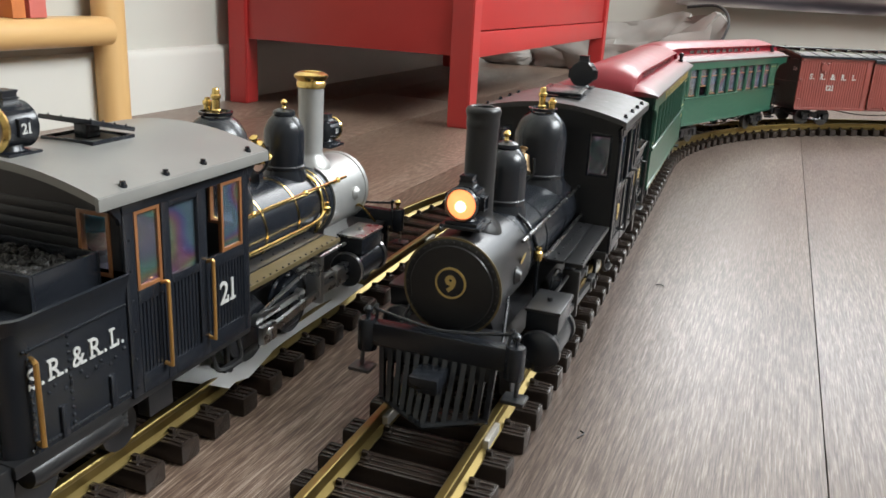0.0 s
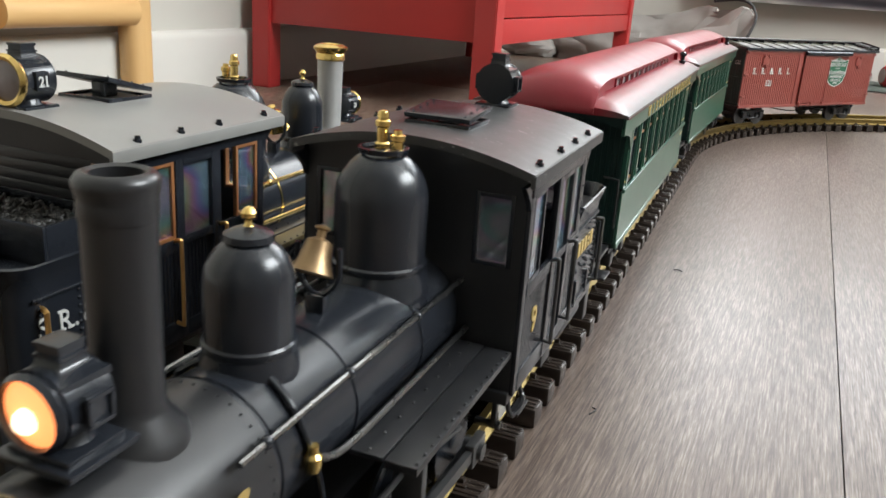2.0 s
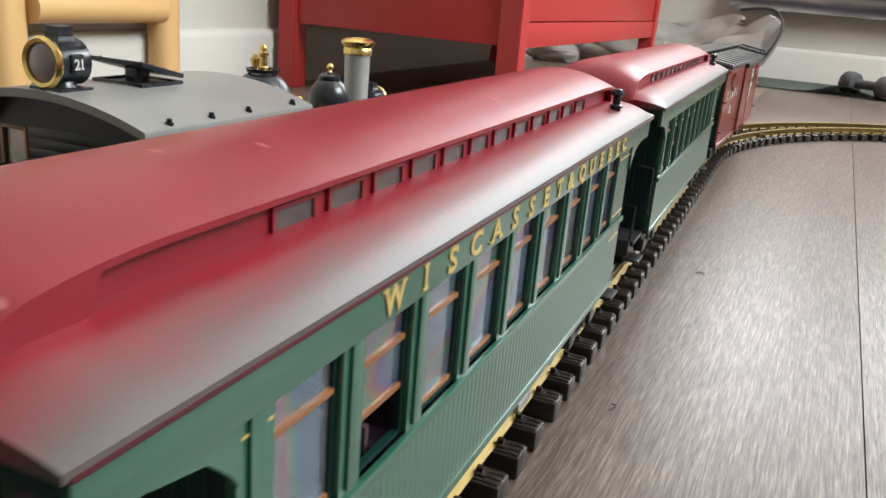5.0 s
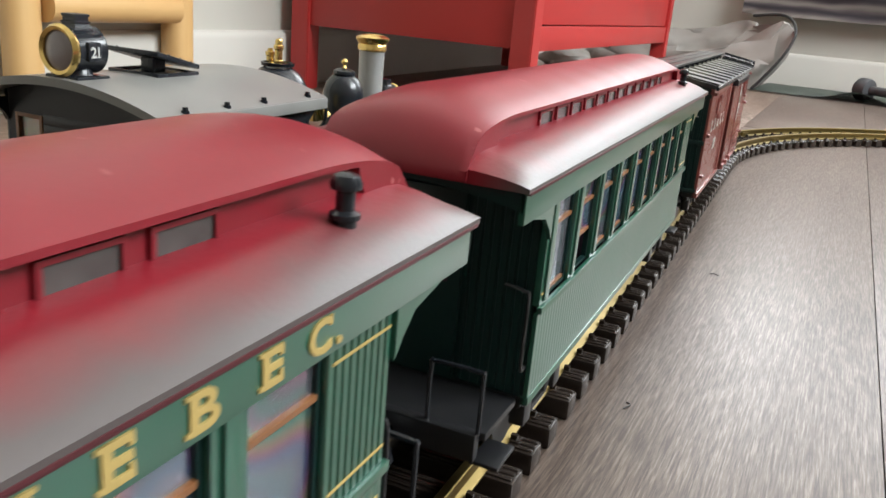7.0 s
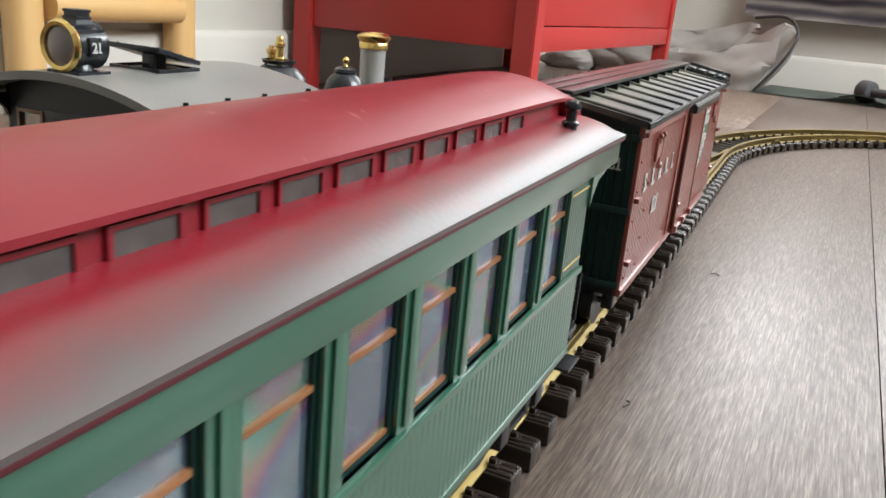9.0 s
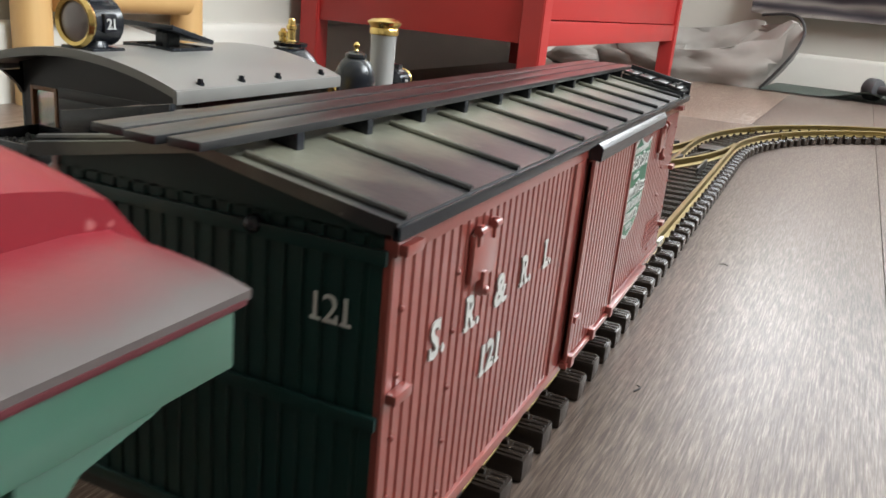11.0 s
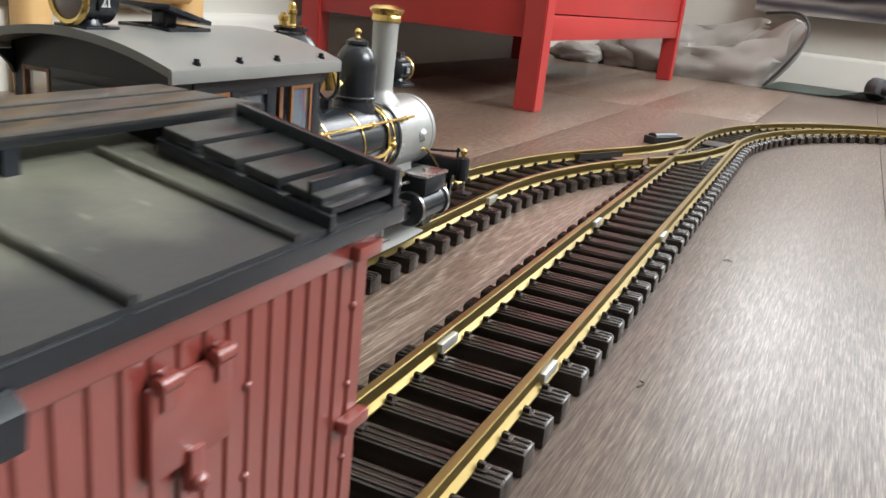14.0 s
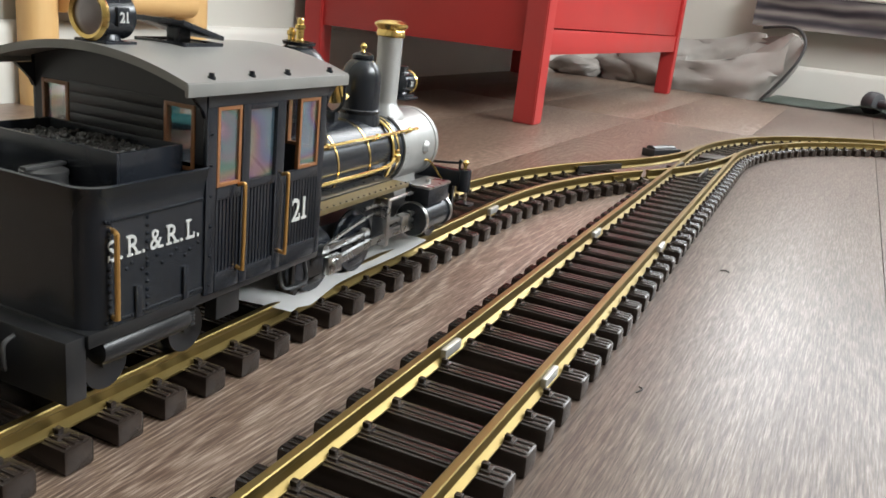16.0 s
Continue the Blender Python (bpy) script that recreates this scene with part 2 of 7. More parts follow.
def striped_material():
    """Dusky horizontal bands, as of a long landscape print."""
    m = bpy.data.materials.new("striped_print")
    m.use_nodes = True
    n, link = m.node_tree.nodes, m.node_tree.links.new
    b = n["Principled BSDF"]
    tc, mp = n.new("ShaderNodeTexCoord"), n.new("ShaderNodeMapping")
    mp.inputs["Scale"].default_value = (0.25, 0.25, 1)
    link(tc.outputs["Object"], mp.inputs["Vector"])
    w = n.new("ShaderNodeTexWave")
    w.wave_type, w.bands_direction = "BANDS", "Z"
    w.inputs["Scale"].default_value, w.inputs["Distortion"].default_value = 9, 4.5
    w.inputs["Detail"].default_value, w.inputs["Detail Scale"].default_value = 3, 1.5
    link(mp.outputs[0], w.inputs["Vector"])
    r = n.new("ShaderNodeValToRGB")
    e = r.color_ramp.elements
    e[0].color, e[1].color = (0.05, 0.043, 0.052, 1), (0.33, 0.30, 0.27, 1)
    k = e.new(0.55)
    k.color = (0.16, 0.135, 0.14, 1)
    link(w.outputs["Fac"], r.inputs[0])
    link(r.outputs[0], b.inputs["Base Color"])
    b.inputs["Roughness"].default_value = 0.6
    return m


BLANKET = striped_material()
PAPER = material("white_paper", (0.82, 0.82, 0.81), 0.6, second=(0.7, 0.7, 0.69), scale=20)
LAMP_GLOW = material("lit_headlamp_lens", (1.0, 0.6, 0.3), 0.3, emit=((1.0, 0.27, 0.08), 1.25))
LAMP_CORE = material("lamp_filament", (1.0, 0.8, 0.5), 0.3, emit=((1.0, 0.72, 0.48), 2.2))
LAMP_GREY = material("unlit_lens", (0.20, 0.17, 0.17), 0.15, second=(0.25, 0.21, 0.21), scale=50, coat=0.5)
DUSTY_PANE = material("dusty_dark_pane", (0.05, 0.048, 0.045), 0.22, second=(0.09, 0.085, 0.08), scale=120)
SEAT_PLUM = material("dark_seat_plush", (0.05, 0.02, 0.035), 0.8, second=(0.07, 0.03, 0.05), scale=60)
FIGURE = material("dark_figure_paint", (0.03, 0.03, 0.04), 0.6, second=(0.05, 0.05, 0.06), scale=60)
FIGURE_SKIN = material("pale_figure_paint", (0.5, 0.3, 0.22), 0.6, second=(0.45, 0.27, 0.2), scale=60)
BOOK_ORANGE = material("orange_book_cloth", (0.62, 0.20, 0.06), 0.6, second=(0.55, 0.17, 0.05), scale=40)
BOOK_RED = material("salmon_book_cloth", (0.60, 0.16, 0.13), 0.6, second=(0.55, 0.14, 0.11), scale=40)


def glass_material(name, clear):
    m = bpy.data.materials.new(name)
    m.use_nodes = True
    b = m.node_tree.nodes["Principled BSDF"]
    b.inputs["Base Color"].default_value = (0.60, 0.64, 0.70, 1)
    b.inputs["Roughness"].default_value = 0.06
    b.inputs["Transmission Weight"].default_value = clear
    b.inputs["IOR"].default_value = 1.7
    n, link = m.node_tree.nodes, m.node_tree.links.new
    tc, mp, film, rg = n.new("ShaderNodeTexCoord"), n.new("ShaderNodeMapping"), n.new("ShaderNodeTexNoise"), n.new("ShaderNodeMapRange")
    mp.inputs["Scale"].default_value = (0.6, 0.6, 1)
    link(tc.outputs["Object"], mp.inputs["Vector"])
    film.inputs["Scale"].default_value, film.inputs["Detail"].default_value = 38, 0
    link(mp.outputs[0], film.inputs["Vector"])
    rg.inputs["From Min"].default_value, rg.inputs["From Max"].default_value = 0.3, 0.7
    rg.inputs["To Min"].default_value, rg.inputs["To Max"].default_value = 260, 900
    link(film.outputs["Fac"], rg.inputs["Value"])
    link(rg.outputs[0], b.inputs["Thin Film Thickness"])
    b.inputs["Thin Film IOR"].default_value = 2.4
    ramp = n.new("ShaderNodeValToRGB")       # rainbow stress sheen of the moulded film, painted into its base colour
    e = ramp.color_ramp.elements
    e[0].position, e[0].color = 0.30, (0.55, 0.56, 0.62, 1)
    e[1].position, e[1].color = 0.72, (0.42, 0.50, 0.66, 1)
    for at, c in ((0.42, (0.50, 0.52, 0.60)), (0.47, (0.30, 0.58, 0.52)), (0.505, (0.60, 0.60, 0.36)), (0.535, (0.62, 0.30, 0.50)), (0.565, (0.34, 0.32, 0.66)), (0.61, (0.36, 0.58, 0.66))):
        e.new(at).color = (*c, 1)
    link(film.outputs["Fac"], ramp.inputs[0])
    if clear < 0.95:
        link(ramp.outputs[0], b.inputs["Base Color"])
    else:
        b.inputs["Base Color"].default_value = (0.88, 0.90, 0.92, 1)
    return m


GLASS = glass_material("tinted_window_film", 0.90)
GLASS_CLEAR = glass_material("clear_window_film", 0.97)


def add_specks(m, colour, scale, cover):
    """Scattered pale scuffs and dust grains over a dark paint."""
    n, link = m.node_tree.nodes, m.node_tree.links.new
    b, tc = n["Principled BSDF"], n["Texture Coordinate"]
    old = b.inputs["Base Color"].links[0].from_socket
    mp, cells, where = n.new("ShaderNodeMapping"), n.new("ShaderNodeTexNoise"), n.new("ShaderNodeTexNoise")
    mp.inputs["Scale"].default_value, mp.inputs["Rotation"].default_value = (0.45, 1, 1), (0, 0, 0.6)
    link(tc.outputs["Object"], mp.inputs["Vector"])
    cells.inputs["Scale"].default_value, cells.inputs["Detail"].default_value = scale, 1
    link(mp.outputs[0], cells.inputs["Vector"])
    where.inputs["Scale"].default_value, where.inputs["Detail"].default_value = scale * 0.12, 2
    link(tc.outputs["Object"], where.inputs["Vector"])
    both = n.new("ShaderNodeMath")
    both.operation = "MULTIPLY_ADD"
    both.inputs[1].default_value = 0.35
    link(where.outputs["Fac"], both.inputs[0])
    link(cells.outputs["Fac"], both.inputs[2])
    rg, mix = n.new("ShaderNodeMapRange"), n.new("ShaderNodeMix")
    rg.inputs["From Min"].default_value, rg.inputs["From Max"].default_value = cover, cover + 0.06
    link(both.outputs[0], rg.inputs["Value"])
    mix.data_type = "RGBA"
    mix.inputs["B"].default_value = (*colour, 1)
    link(rg.outputs[0], mix.inputs["Factor"])
    link(old, mix.inputs["A"])
    link(mix.outputs["Result"], b.inputs["Base Color"])


add_specks(ROOF_BLACK, (0.20, 0.20, 0.195), 640, 0.90)
add_specks(COACH_RED, (0.36, 0.10, 0.10), 260, 0.93)
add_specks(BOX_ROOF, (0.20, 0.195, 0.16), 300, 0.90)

# building helpers
def box(bm, x0, x1, y0, y1, z0, z1, bevel=0.0):
    m = Matrix.LocRotScale(((x0 + x1) / 2, (y0 + y1) / 2, (z0 + z1) / 2), None, (abs(x1 - x0), abs(y1 - y0), abs(z1 - z0)))
    made = bmesh.ops.create_cube(bm, size=1, matrix=m)["verts"]
    if bevel:
        edges = list({e for v in made for e in v.link_edges})
        bmesh.ops.bevel(bm, geom=edges, offset=bevel, segments=2, affect="EDGES", profile=0.6)
    return bm


def rod(bm, a, b, r, r2=None, n=16):
    a, b = Vector(a), Vector(b)
    d = b - a
    m = Matrix.Translation((a + b) / 2) @ d.to_track_quat("Z", "Y").to_matrix().to_4x4()
    bmesh.ops.create_cone(bm, cap_ends=True, segments=n, radius1=r, radius2=r if r2 is None else r2, depth=d.length, matrix=m)
    return bm


def ball(bm, c, r, n=12, squash=1.0):
    m = Matrix.LocRotScale(c, None, (1, 1, squash))
    bmesh.ops.create_uvsphere(bm, u_segments=n, v_segments=max(6, n // 2), radius=r, matrix=m)
    return bm


def spin(bm, profile, origin=(0, 0, 0), axis="Z", n=28):
    """A turned solid: profile is a run of (radius, height) pairs along the axis."""
    rings = []
    for r, h in profile:
        ring = []
        for i in range(n):
            a = 2 * math.pi * i / n
            p = (r * math.cos(a), r * math.sin(a), h)
            if axis == "Y":
                p = (p[0], p[2], p[1])
            elif axis == "X":
                p = (p[2], p[0], p[1])
            ring.append(bm.verts.new(Vector(origin) + Vector(p)))
        rings.append(ring)
    for a, b in zip(rings, rings[1:]):
        for i in range(n):
            bm.faces.new((a[i], a[(i + 1) % n], b[(i + 1) % n], b[i]))
    for ring in (rings[0], rings[-1]):
        bm.faces.new(ring)
    return bm


def ring(bm, profile, origin=(0, 0, 0), axis="Z", n=28):
    """A turned ring: the profile closes on itself, and there are no end discs."""
    before = len(bm.faces)
    spin(bm, [*profile, profile[0]], origin, axis, n)
    bm.faces.ensure_lookup_table()
    bmesh.ops.delete(bm, geom=[bm.faces[-1], bm.faces[-2]], context="FACES_ONLY")
    bmesh.ops.remove_doubles(bm, verts=bm.verts[:], dist=1e-6)
    return bm


def pipe(bm, points, r, n=8):
    """A round bar along a run of points."""
    pts = [Vector(p) for p in points]
    rings = []
    for i, p in enumerate(pts):
        d = (pts[min(i + 1, len(pts) - 1)] - pts[max(i - 1, 0)]).normalized()
        q = d.to_track_quat("Z", "Y").to_matrix()
        rings.append([bm.verts.new(p + q @ Vector((r * math.cos(2 * math.pi * k / n), r * math.sin(2 * math.pi * k / n), 0))) for k in range(n)])
    for a, b in zip(rings, rings[1:]):
        best = min(range(n), key=lambda s: sum((a[k].co - b[(k + s) % n].co).length for k in range(n)))
        for i in range(n):
            bm.faces.new((a[i], a[(i + 1) % n], b[(i + 1 + best) % n], b[(i + best) % n]))
    bm.faces.new(rings[0])
    bm.faces.new(rings[-1])
    return bm


def smooth_run(points, steps=6):
    """Rounded corners: a Catmull-Rom run through the points."""
    p = [Vector(q) for q in points]
    p = [p[0], *p, p[-1]]
    out = []
    for i in range(1, len(p) - 2):
        for k in range(steps):
            t = k / steps
            a, b, c, d = p[i - 1:i + 3]
            out.append(0.5 * ((2 * b) + (c - a) * t + (2 * a - 5 * b + 4 * c - d) * t * t + (3 * b - a - 3 * c + d) * t ** 3))
    return out + [p[-2]]


def extrude(bm, outline, y0, y1):
    """A closed outline of (x, z) pairs drawn out along y."""
    a = [bm.verts.new((x, y0, z)) for x, z in outline]
    b = [bm.verts.new((x, y1, z)) for x, z in outline]
    n = len(outline)
    for i in range(n):
        bm.faces.new((a[i], a[(i + 1) % n], b[(i + 1) % n], b[i]))
    bm.faces.new(a)
    bm.faces.new(b)
    return bm


def extrude_x(bm, outline, x0, x1):
    """A closed outline of (y, z) pairs drawn out along x."""
    a = [bm.verts.new((x0, y, z)) for y, z in outline]
    b = [bm.verts.new((x1, y, z)) for y, z in outline]
    n = len(outline)
    for i in range(n):
        bm.faces.new((a[i], a[(i + 1) % n], b[(i + 1) % n], b[i]))
    bm.faces.new(a)
    bm.faces.new(b)
    return bm


def mesh_of(name, bm, mat, smooth=40):
    bmesh.ops.recalc_face_normals(bm, faces=bm.faces)
    if smooth:
        for f in bm.faces:
            f.smooth = True
        for e in bm.edges:
            if len(e.link_faces) != 2 or e.calc_face_angle(3.2) > radians(smooth):
                e.smooth = False
    me = bpy.data.meshes.new(name)
    bm.to_mesh(me)
    bm.free()
    me.materials.append(mat)
    return me


def part(name, bm, mat, parent=None, label="", smooth=40):
    ob = new(name, mesh_of(name, bm, mat, smooth))
    ob.parent = parent
    return tagged(ob, label) if label else ob


def again(ob, m, parent):
    """One more part on the same mesh."""
    o = new(ob.name.split(".")[0], ob.data)
    o.parent, o.matrix_basis = parent, m
    for key in ("label", "kind"):
        if key in ob:
            o[key] = ob[key]
    return o


def empty(name, label, category, group="", kind=""):
    ob = new(name)
    ob.empty_display_size = 0.02
    return tagged(ob, label, category, group, kind)


# feet and ticks that turn the plain capitals into slab-serif ones: (where across, top or foot, lying or upright)
SERIFS = {"R": "lf lt rf", "L": "lf lt r^", "1": "cf", "I": "cf ct", "U": "lt rt", "E": "lf lt r^ rv", "B": "lf lt", "C": "rv", "S": "rv l^",
          "A": "lf rf", "T": "cf lv rv", "W": "lt rt", "2": "r^", "Q": "", "&": "rf", "9": ""}


def writing(text, size, m, mat, parent, name="lettering", space=1.0, label="", bold=0.0):
    """Slab-serif lettering, as wide in all as the plain text would be."""
    def plain(body):
        cu = bpy.data.curves.new(name, "FONT")
        cu.body, cu.size, cu.extrude, cu.space_character, cu.offset = body, size, 0.0002, space, bold
        cu.resolution_u = 3
        tmp = bpy.data.objects.new("tmp", cu)
        me = bpy.data.meshes.new_from_object(tmp)
        bpy.data.objects.remove(tmp)
        return me

    def span(me):
        xs = [v.co.x for v in me.vertices]
        return min(xs), max(xs)
    whole = span(plain(text))
    bm, pen = bmesh.new(), 0.0
    stem, thin, cap = size * 0.15, size * 0.075, size * 0.70
    for ch in text:
        if ch == " ":
            pen += size * 0.16
            continue
        me = plain(ch)
        x0, x1 = span(me)
        for v in me.vertices:
            v.co.x += pen - x0
        bm.from_mesh(me)
        w = x1 - x0
        over = size * 0.075
        for mark in SERIFS.get(ch, "").split():
            at = {"l": stem / 2, "c": w * (0.62 if ch == "1" else 0.5), "r": w - stem / 2}[mark[0]] + pen
            if mark[1] in "ft":
                y = 0 if mark[1] == "f" else cap - thin
                box(bm, at - stem / 2 - over, at + stem / 2 + over, y, y + thin, -0.00019, 0.00019)
            else:
                edge = pen if mark[0] == "l" else pen + w - thin
                y = 0 if mark[1] == "^" else cap - 0.30 * cap
                box(bm, edge, edge + thin, y, y + 0.30 * cap, -0.00019, 0.00019)
        pen += w + size * (0.15 if ch != "." else 0.10) * space
    xs = [v.co.x for v in bm.verts]
    fit = (whole[1] - whole[0]) / (max(xs) - min(xs)) if len(text) > 1 else 1.0
    mid = (max(xs) + min(xs)) / 2
    for v in bm.verts:
        v.co.x = (v.co.x - mid) * fit
    ob = part(name, bm, mat, parent, label, 0)
    ob.matrix_basis = m
    return ob

# the room
def room_part(name, bm, mat, label="", kind="structure", parent=None):
    ob = part(name, bm, mat, parent, label)
    if parent is None:
        ob.matrix_world = ROOM
        tagged(ob, kind=kind)
    return ob


def slab_with_hole(bm, axis, at, thick, a0, a1, hole, top):
    """A wall along u or v with one window opening (a from, a to, z from, z to)."""
    h0, h1, z0, z1 = hole
    for p, q, r, s in ((a0, h0, 0, top), (h1, a1, 0, top), (h0, h1, 0, z0), (h0, h1, z1, top)):
        if axis == "u":
            box(bm, p, q, at, at + thick, r, s)
        else:
            box(bm, at, at + thick, p, q, r, s)
    return bm


room_part("wall_west", box(bmesh.new(), WALL_U - 0.1, WALL_U, SOUTH_V, WALL_V, 0, CEIL), WALL, "warm grey painted plaster wall above a baseboard")
room_part("wall_north", slab_with_hole(bmesh.new(), "u", WALL_V, 0.1, WALL_U - 0.1, EAST_U + 0.1, (-0.14, 1.22, 0.80, 2.00), CEIL), WALL, "warm grey painted wall with a window high above the floor")
room_part("wall_east", slab_with_hole(bmesh.new(), "v", EAST_U, 0.1, SOUTH_V, WALL_V, (0.48, 2.12, 1.18, 2.22), CEIL), WALL, "warm grey painted wall with a wide window")
room_part("wall_south", box(bmesh.new(), WALL_U - 0.1, EAST_U + 0.1, SOUTH_V - 0.1, SOUTH_V, 0, CEIL), WALL, "plain warm grey painted wall")
room_part("ceiling", box(bmesh.new(), WALL_U - 0.1, EAST_U + 0.1, SOUTH_V - 0.1, WALL_V + 0.1, CEIL, CEIL + 0.1), CEILING, "plain white ceiling")


def baseboard(name, along, at, a0, a1, facing):
    """Skirting with a rounded upper edge."""
    prof = [(0, 0), (0.014, 0), (0.014, 0.079), (0.012, 0.086), (0.007, 0.090), (0, 0.091)]
    bm = bmesh.new()
    if along == "v":
        extrude(bm, [(at + facing * x, z) for x, z in prof], a0, a1)
    else:
        extrude_x(bm, [(at + facing * x, z) for x, z in prof], a0, a1)
    return room_part(name, bm, TRIM, "off-white painted baseboard with a rounded top edge")


baseboard("baseboard_west", "v", WALL_U, SOUTH_V, WALL_V, 1)
baseboard("baseboard_north", "u", WALL_V, WALL_U + 0.02, EAST_U, -1)


def make_floor():
    base = room_part("floor", box(bmesh.new(), WALL_U - 0.1, EAST_U + 0.1, SOUTH_V - 0.1, WALL_V + 0.1, -0.03, -0.0035), PIPING, "grey-brown oak laminate floor of long embossed planks")
    wide, length, gap = 0.190, 1.52, 0.0006
    bm = box(bmesh.new(), -wide / 2 + gap / 2, wide / 2 - gap / 2, -length / 2 + gap / 2, length / 2 - gap / 2, -0.003, 0, 0.0002)
    first = None
    rng = random.Random(4)
    u = 0.1508 - wide / 2 - 4 * wide
    while u < EAST_U + 0.03:
        v = SOUTH_V - rng.uniform(0.1, 1.1)
        if -0.35 < u < 0.6:
            v = -2.15 + 0.02 * round(u / wide)
        while v < WALL_V + length / 2:
            a, b = max(v - length / 2, SOUTH_V - 0.09), min(v + length / 2, WALL_V + 0.09)
            if b - a < 0.02:
                v += length
                continue
            m = pose(u, (a + b) / 2, 0) @ Matrix.Diagonal((1, (b - a) / length, 1, 1))
            if first is None:
                first = {FLOOR: mesh_of("plank", bm.copy(), FLOOR), FLOOR_FIGURED: mesh_of("plank", bm, FLOOR_FIGURED)}
            o = new("plank", first[FLOOR_FIGURED if u < -0.04 else FLOOR])
            o.parent, o.matrix_basis = base, m
            v += length
        u += wide
    return base


# the track: straight along y, then a right-hand bend; the siding leaves it by a switch
BEND_Y, BEND_R, MAIN_X = 1.21, 0.60, 0.002
SIDE_X, SIDE_Y0, SIDE_R = -0.127, 0.745, 0.60
SIDE_ANGLE = math.acos(1 - (MAIN_X - SIDE_X) / (2 * SIDE_R))
RAIL_TOP = 0.019


def main_at(d):
    """Place and heading (x, y, turn) at the distance d along the main line; d is y on the straight."""
    if d <= BEND_Y:
        return MAIN_X, d, 0.0
    a = (d - BEND_Y) / BEND_R
    return MAIN_X + BEND_R * (1 - math.cos(a)), BEND_Y + BEND_R * math.sin(a), -a


def side_at(d):
    half = SIDE_R * SIDE_ANGLE
    if d <= SIDE_Y0:
        return SIDE_X, d, 0.0
    if d <= SIDE_Y0 + half:
        a = (d - SIDE_Y0) / SIDE_R
        return SIDE_X + SIDE_R * (1 - math.cos(a)), SIDE_Y0 + SIDE_R * math.sin(a), -a
    a = SIDE_ANGLE - min((d - SIDE_Y0 - half) / SIDE_R, SIDE_ANGLE)
    y_end = SIDE_Y0 + 2 * SIDE_R * math.sin(SIDE_ANGLE)
    return MAIN_X - SIDE_R * (1 - math.cos(a)), y_end - SIDE_R * math.sin(a), -a


SIDE_END = SIDE_Y0 + 2 * SIDE_R * SIDE_ANGLE


def rail(name, at, d0, d1, off, parent, step=0.01, label=""):
    prof = [(-0.0034, 0.0098), (0.0034, 0.0098), (0.0034, 0.0106), (0.0008, 0.0122), (0.0008, 0.0158), (0.0018, 0.0170),
            (0.0018, 0.0186), (0.0014, 0.0190), (-0.0014, 0.0190), (-0.0018, 0.0186), (-0.0018, 0.0170), (-0.0008, 0.0158), (-0.0008, 0.0122), (-0.0034, 0.0106)]
    bm = bmesh.new()
    rings = []
    n = max(2, int((d1 - d0) / step) + 1)
    for i in range(n + 1):
        x, y, a = at(d0 + (d1 - d0) * i / n)
        c, s = math.cos(a), math.sin(a)
        rings.append([bm.verts.new((x + (off + p) * c, y + (off + p) * s, z)) for p, z in prof])
    for a, b in zip(rings, rings[1:]):
        for i in range(len(prof)):
            bm.faces.new((a[i], a[(i + 1) % len(prof)], b[(i + 1) % len(prof)], b[i]))
    bm.faces.new(rings[0])
    bm.faces.new(rings[-1])
    return part(name, bm, RAIL, parent, label, 25)


def sleeper_mesh(left=-0.0385, right=0.0378):
    bm = box(bmesh.new(), left, right, -0.0062, 0.0062, 0, 0.0098, 0.0018)
    for side in (-1, 1):                     # moulded rail fastenings
        for inner in (-1, 1):
            c = side * 0.0235 + inner * 0.0052
            box(bm, c - 0.0020, c + 0.0020, -0.0028, 0.0028, 0.0095, 0.0112, 0.0005)
            box(bm, c - 0.0014 - inner * 0.0008, c + 0.0014 - inner * 0.0008, -0.0012, 0.0012, 0.0110, 0.0130, 0.0004)
    for k in range(3):                       # raised grain ridges on the top
        y = -0.0047 + k * 0.0035
        box(bm, left + 0.0012, right - 0.0012, y, y + 0.0024, 0.0092, 0.0104, 0.0006)
    return mesh_of("sleeper", bm, TIE)


SLEEPER = sleeper_mesh()
JOINTS = (0.185, 0.4825, 0.7365)


def lay_sleepers(at, d0, d1, parent, pitch=0.0226, joints=()):
    d, k = d0, 0
    while d < d1:
        x, y, a = at(d)
        o = new("sleeper", SLEEPER)
        o.parent = parent
        o.matrix_basis = pose(x, y, 0, 0, 0, math.degrees(a))
        nxt = d + pitch
        for j in joints:
            if d < j < nxt + 0.004:
                nxt = d + pitch + 0.0055
        d = nxt


def joiner(at, d, off, parent):
    x, y, a = at(d)
    bm = box(bmesh.new(), off - 0.0034, off + 0.0034, -0.0085, 0.0085, 0.0112, 0.0158, 0.0006)
    ob = part("rail_joiner", bm, JOINER if d < 0.8 else RAIL, parent, "bright metal rail joiner")
    ob.matrix_basis = pose(x, y, 0, 0, 0, math.degrees(a))


def main_track():
    top = empty("railway_track", "brass-railed model railway track on dark brown sleepers, laid on the floor", "railway track")
    for off in (-0.0233, 0.0233):
        rail("rail", main_at, -0.55, BEND_Y + 1.6, off, top)
        for j in (*JOINTS[1:], BEND_Y + 0.24):
            joiner(main_at, j, off, top)
    return top


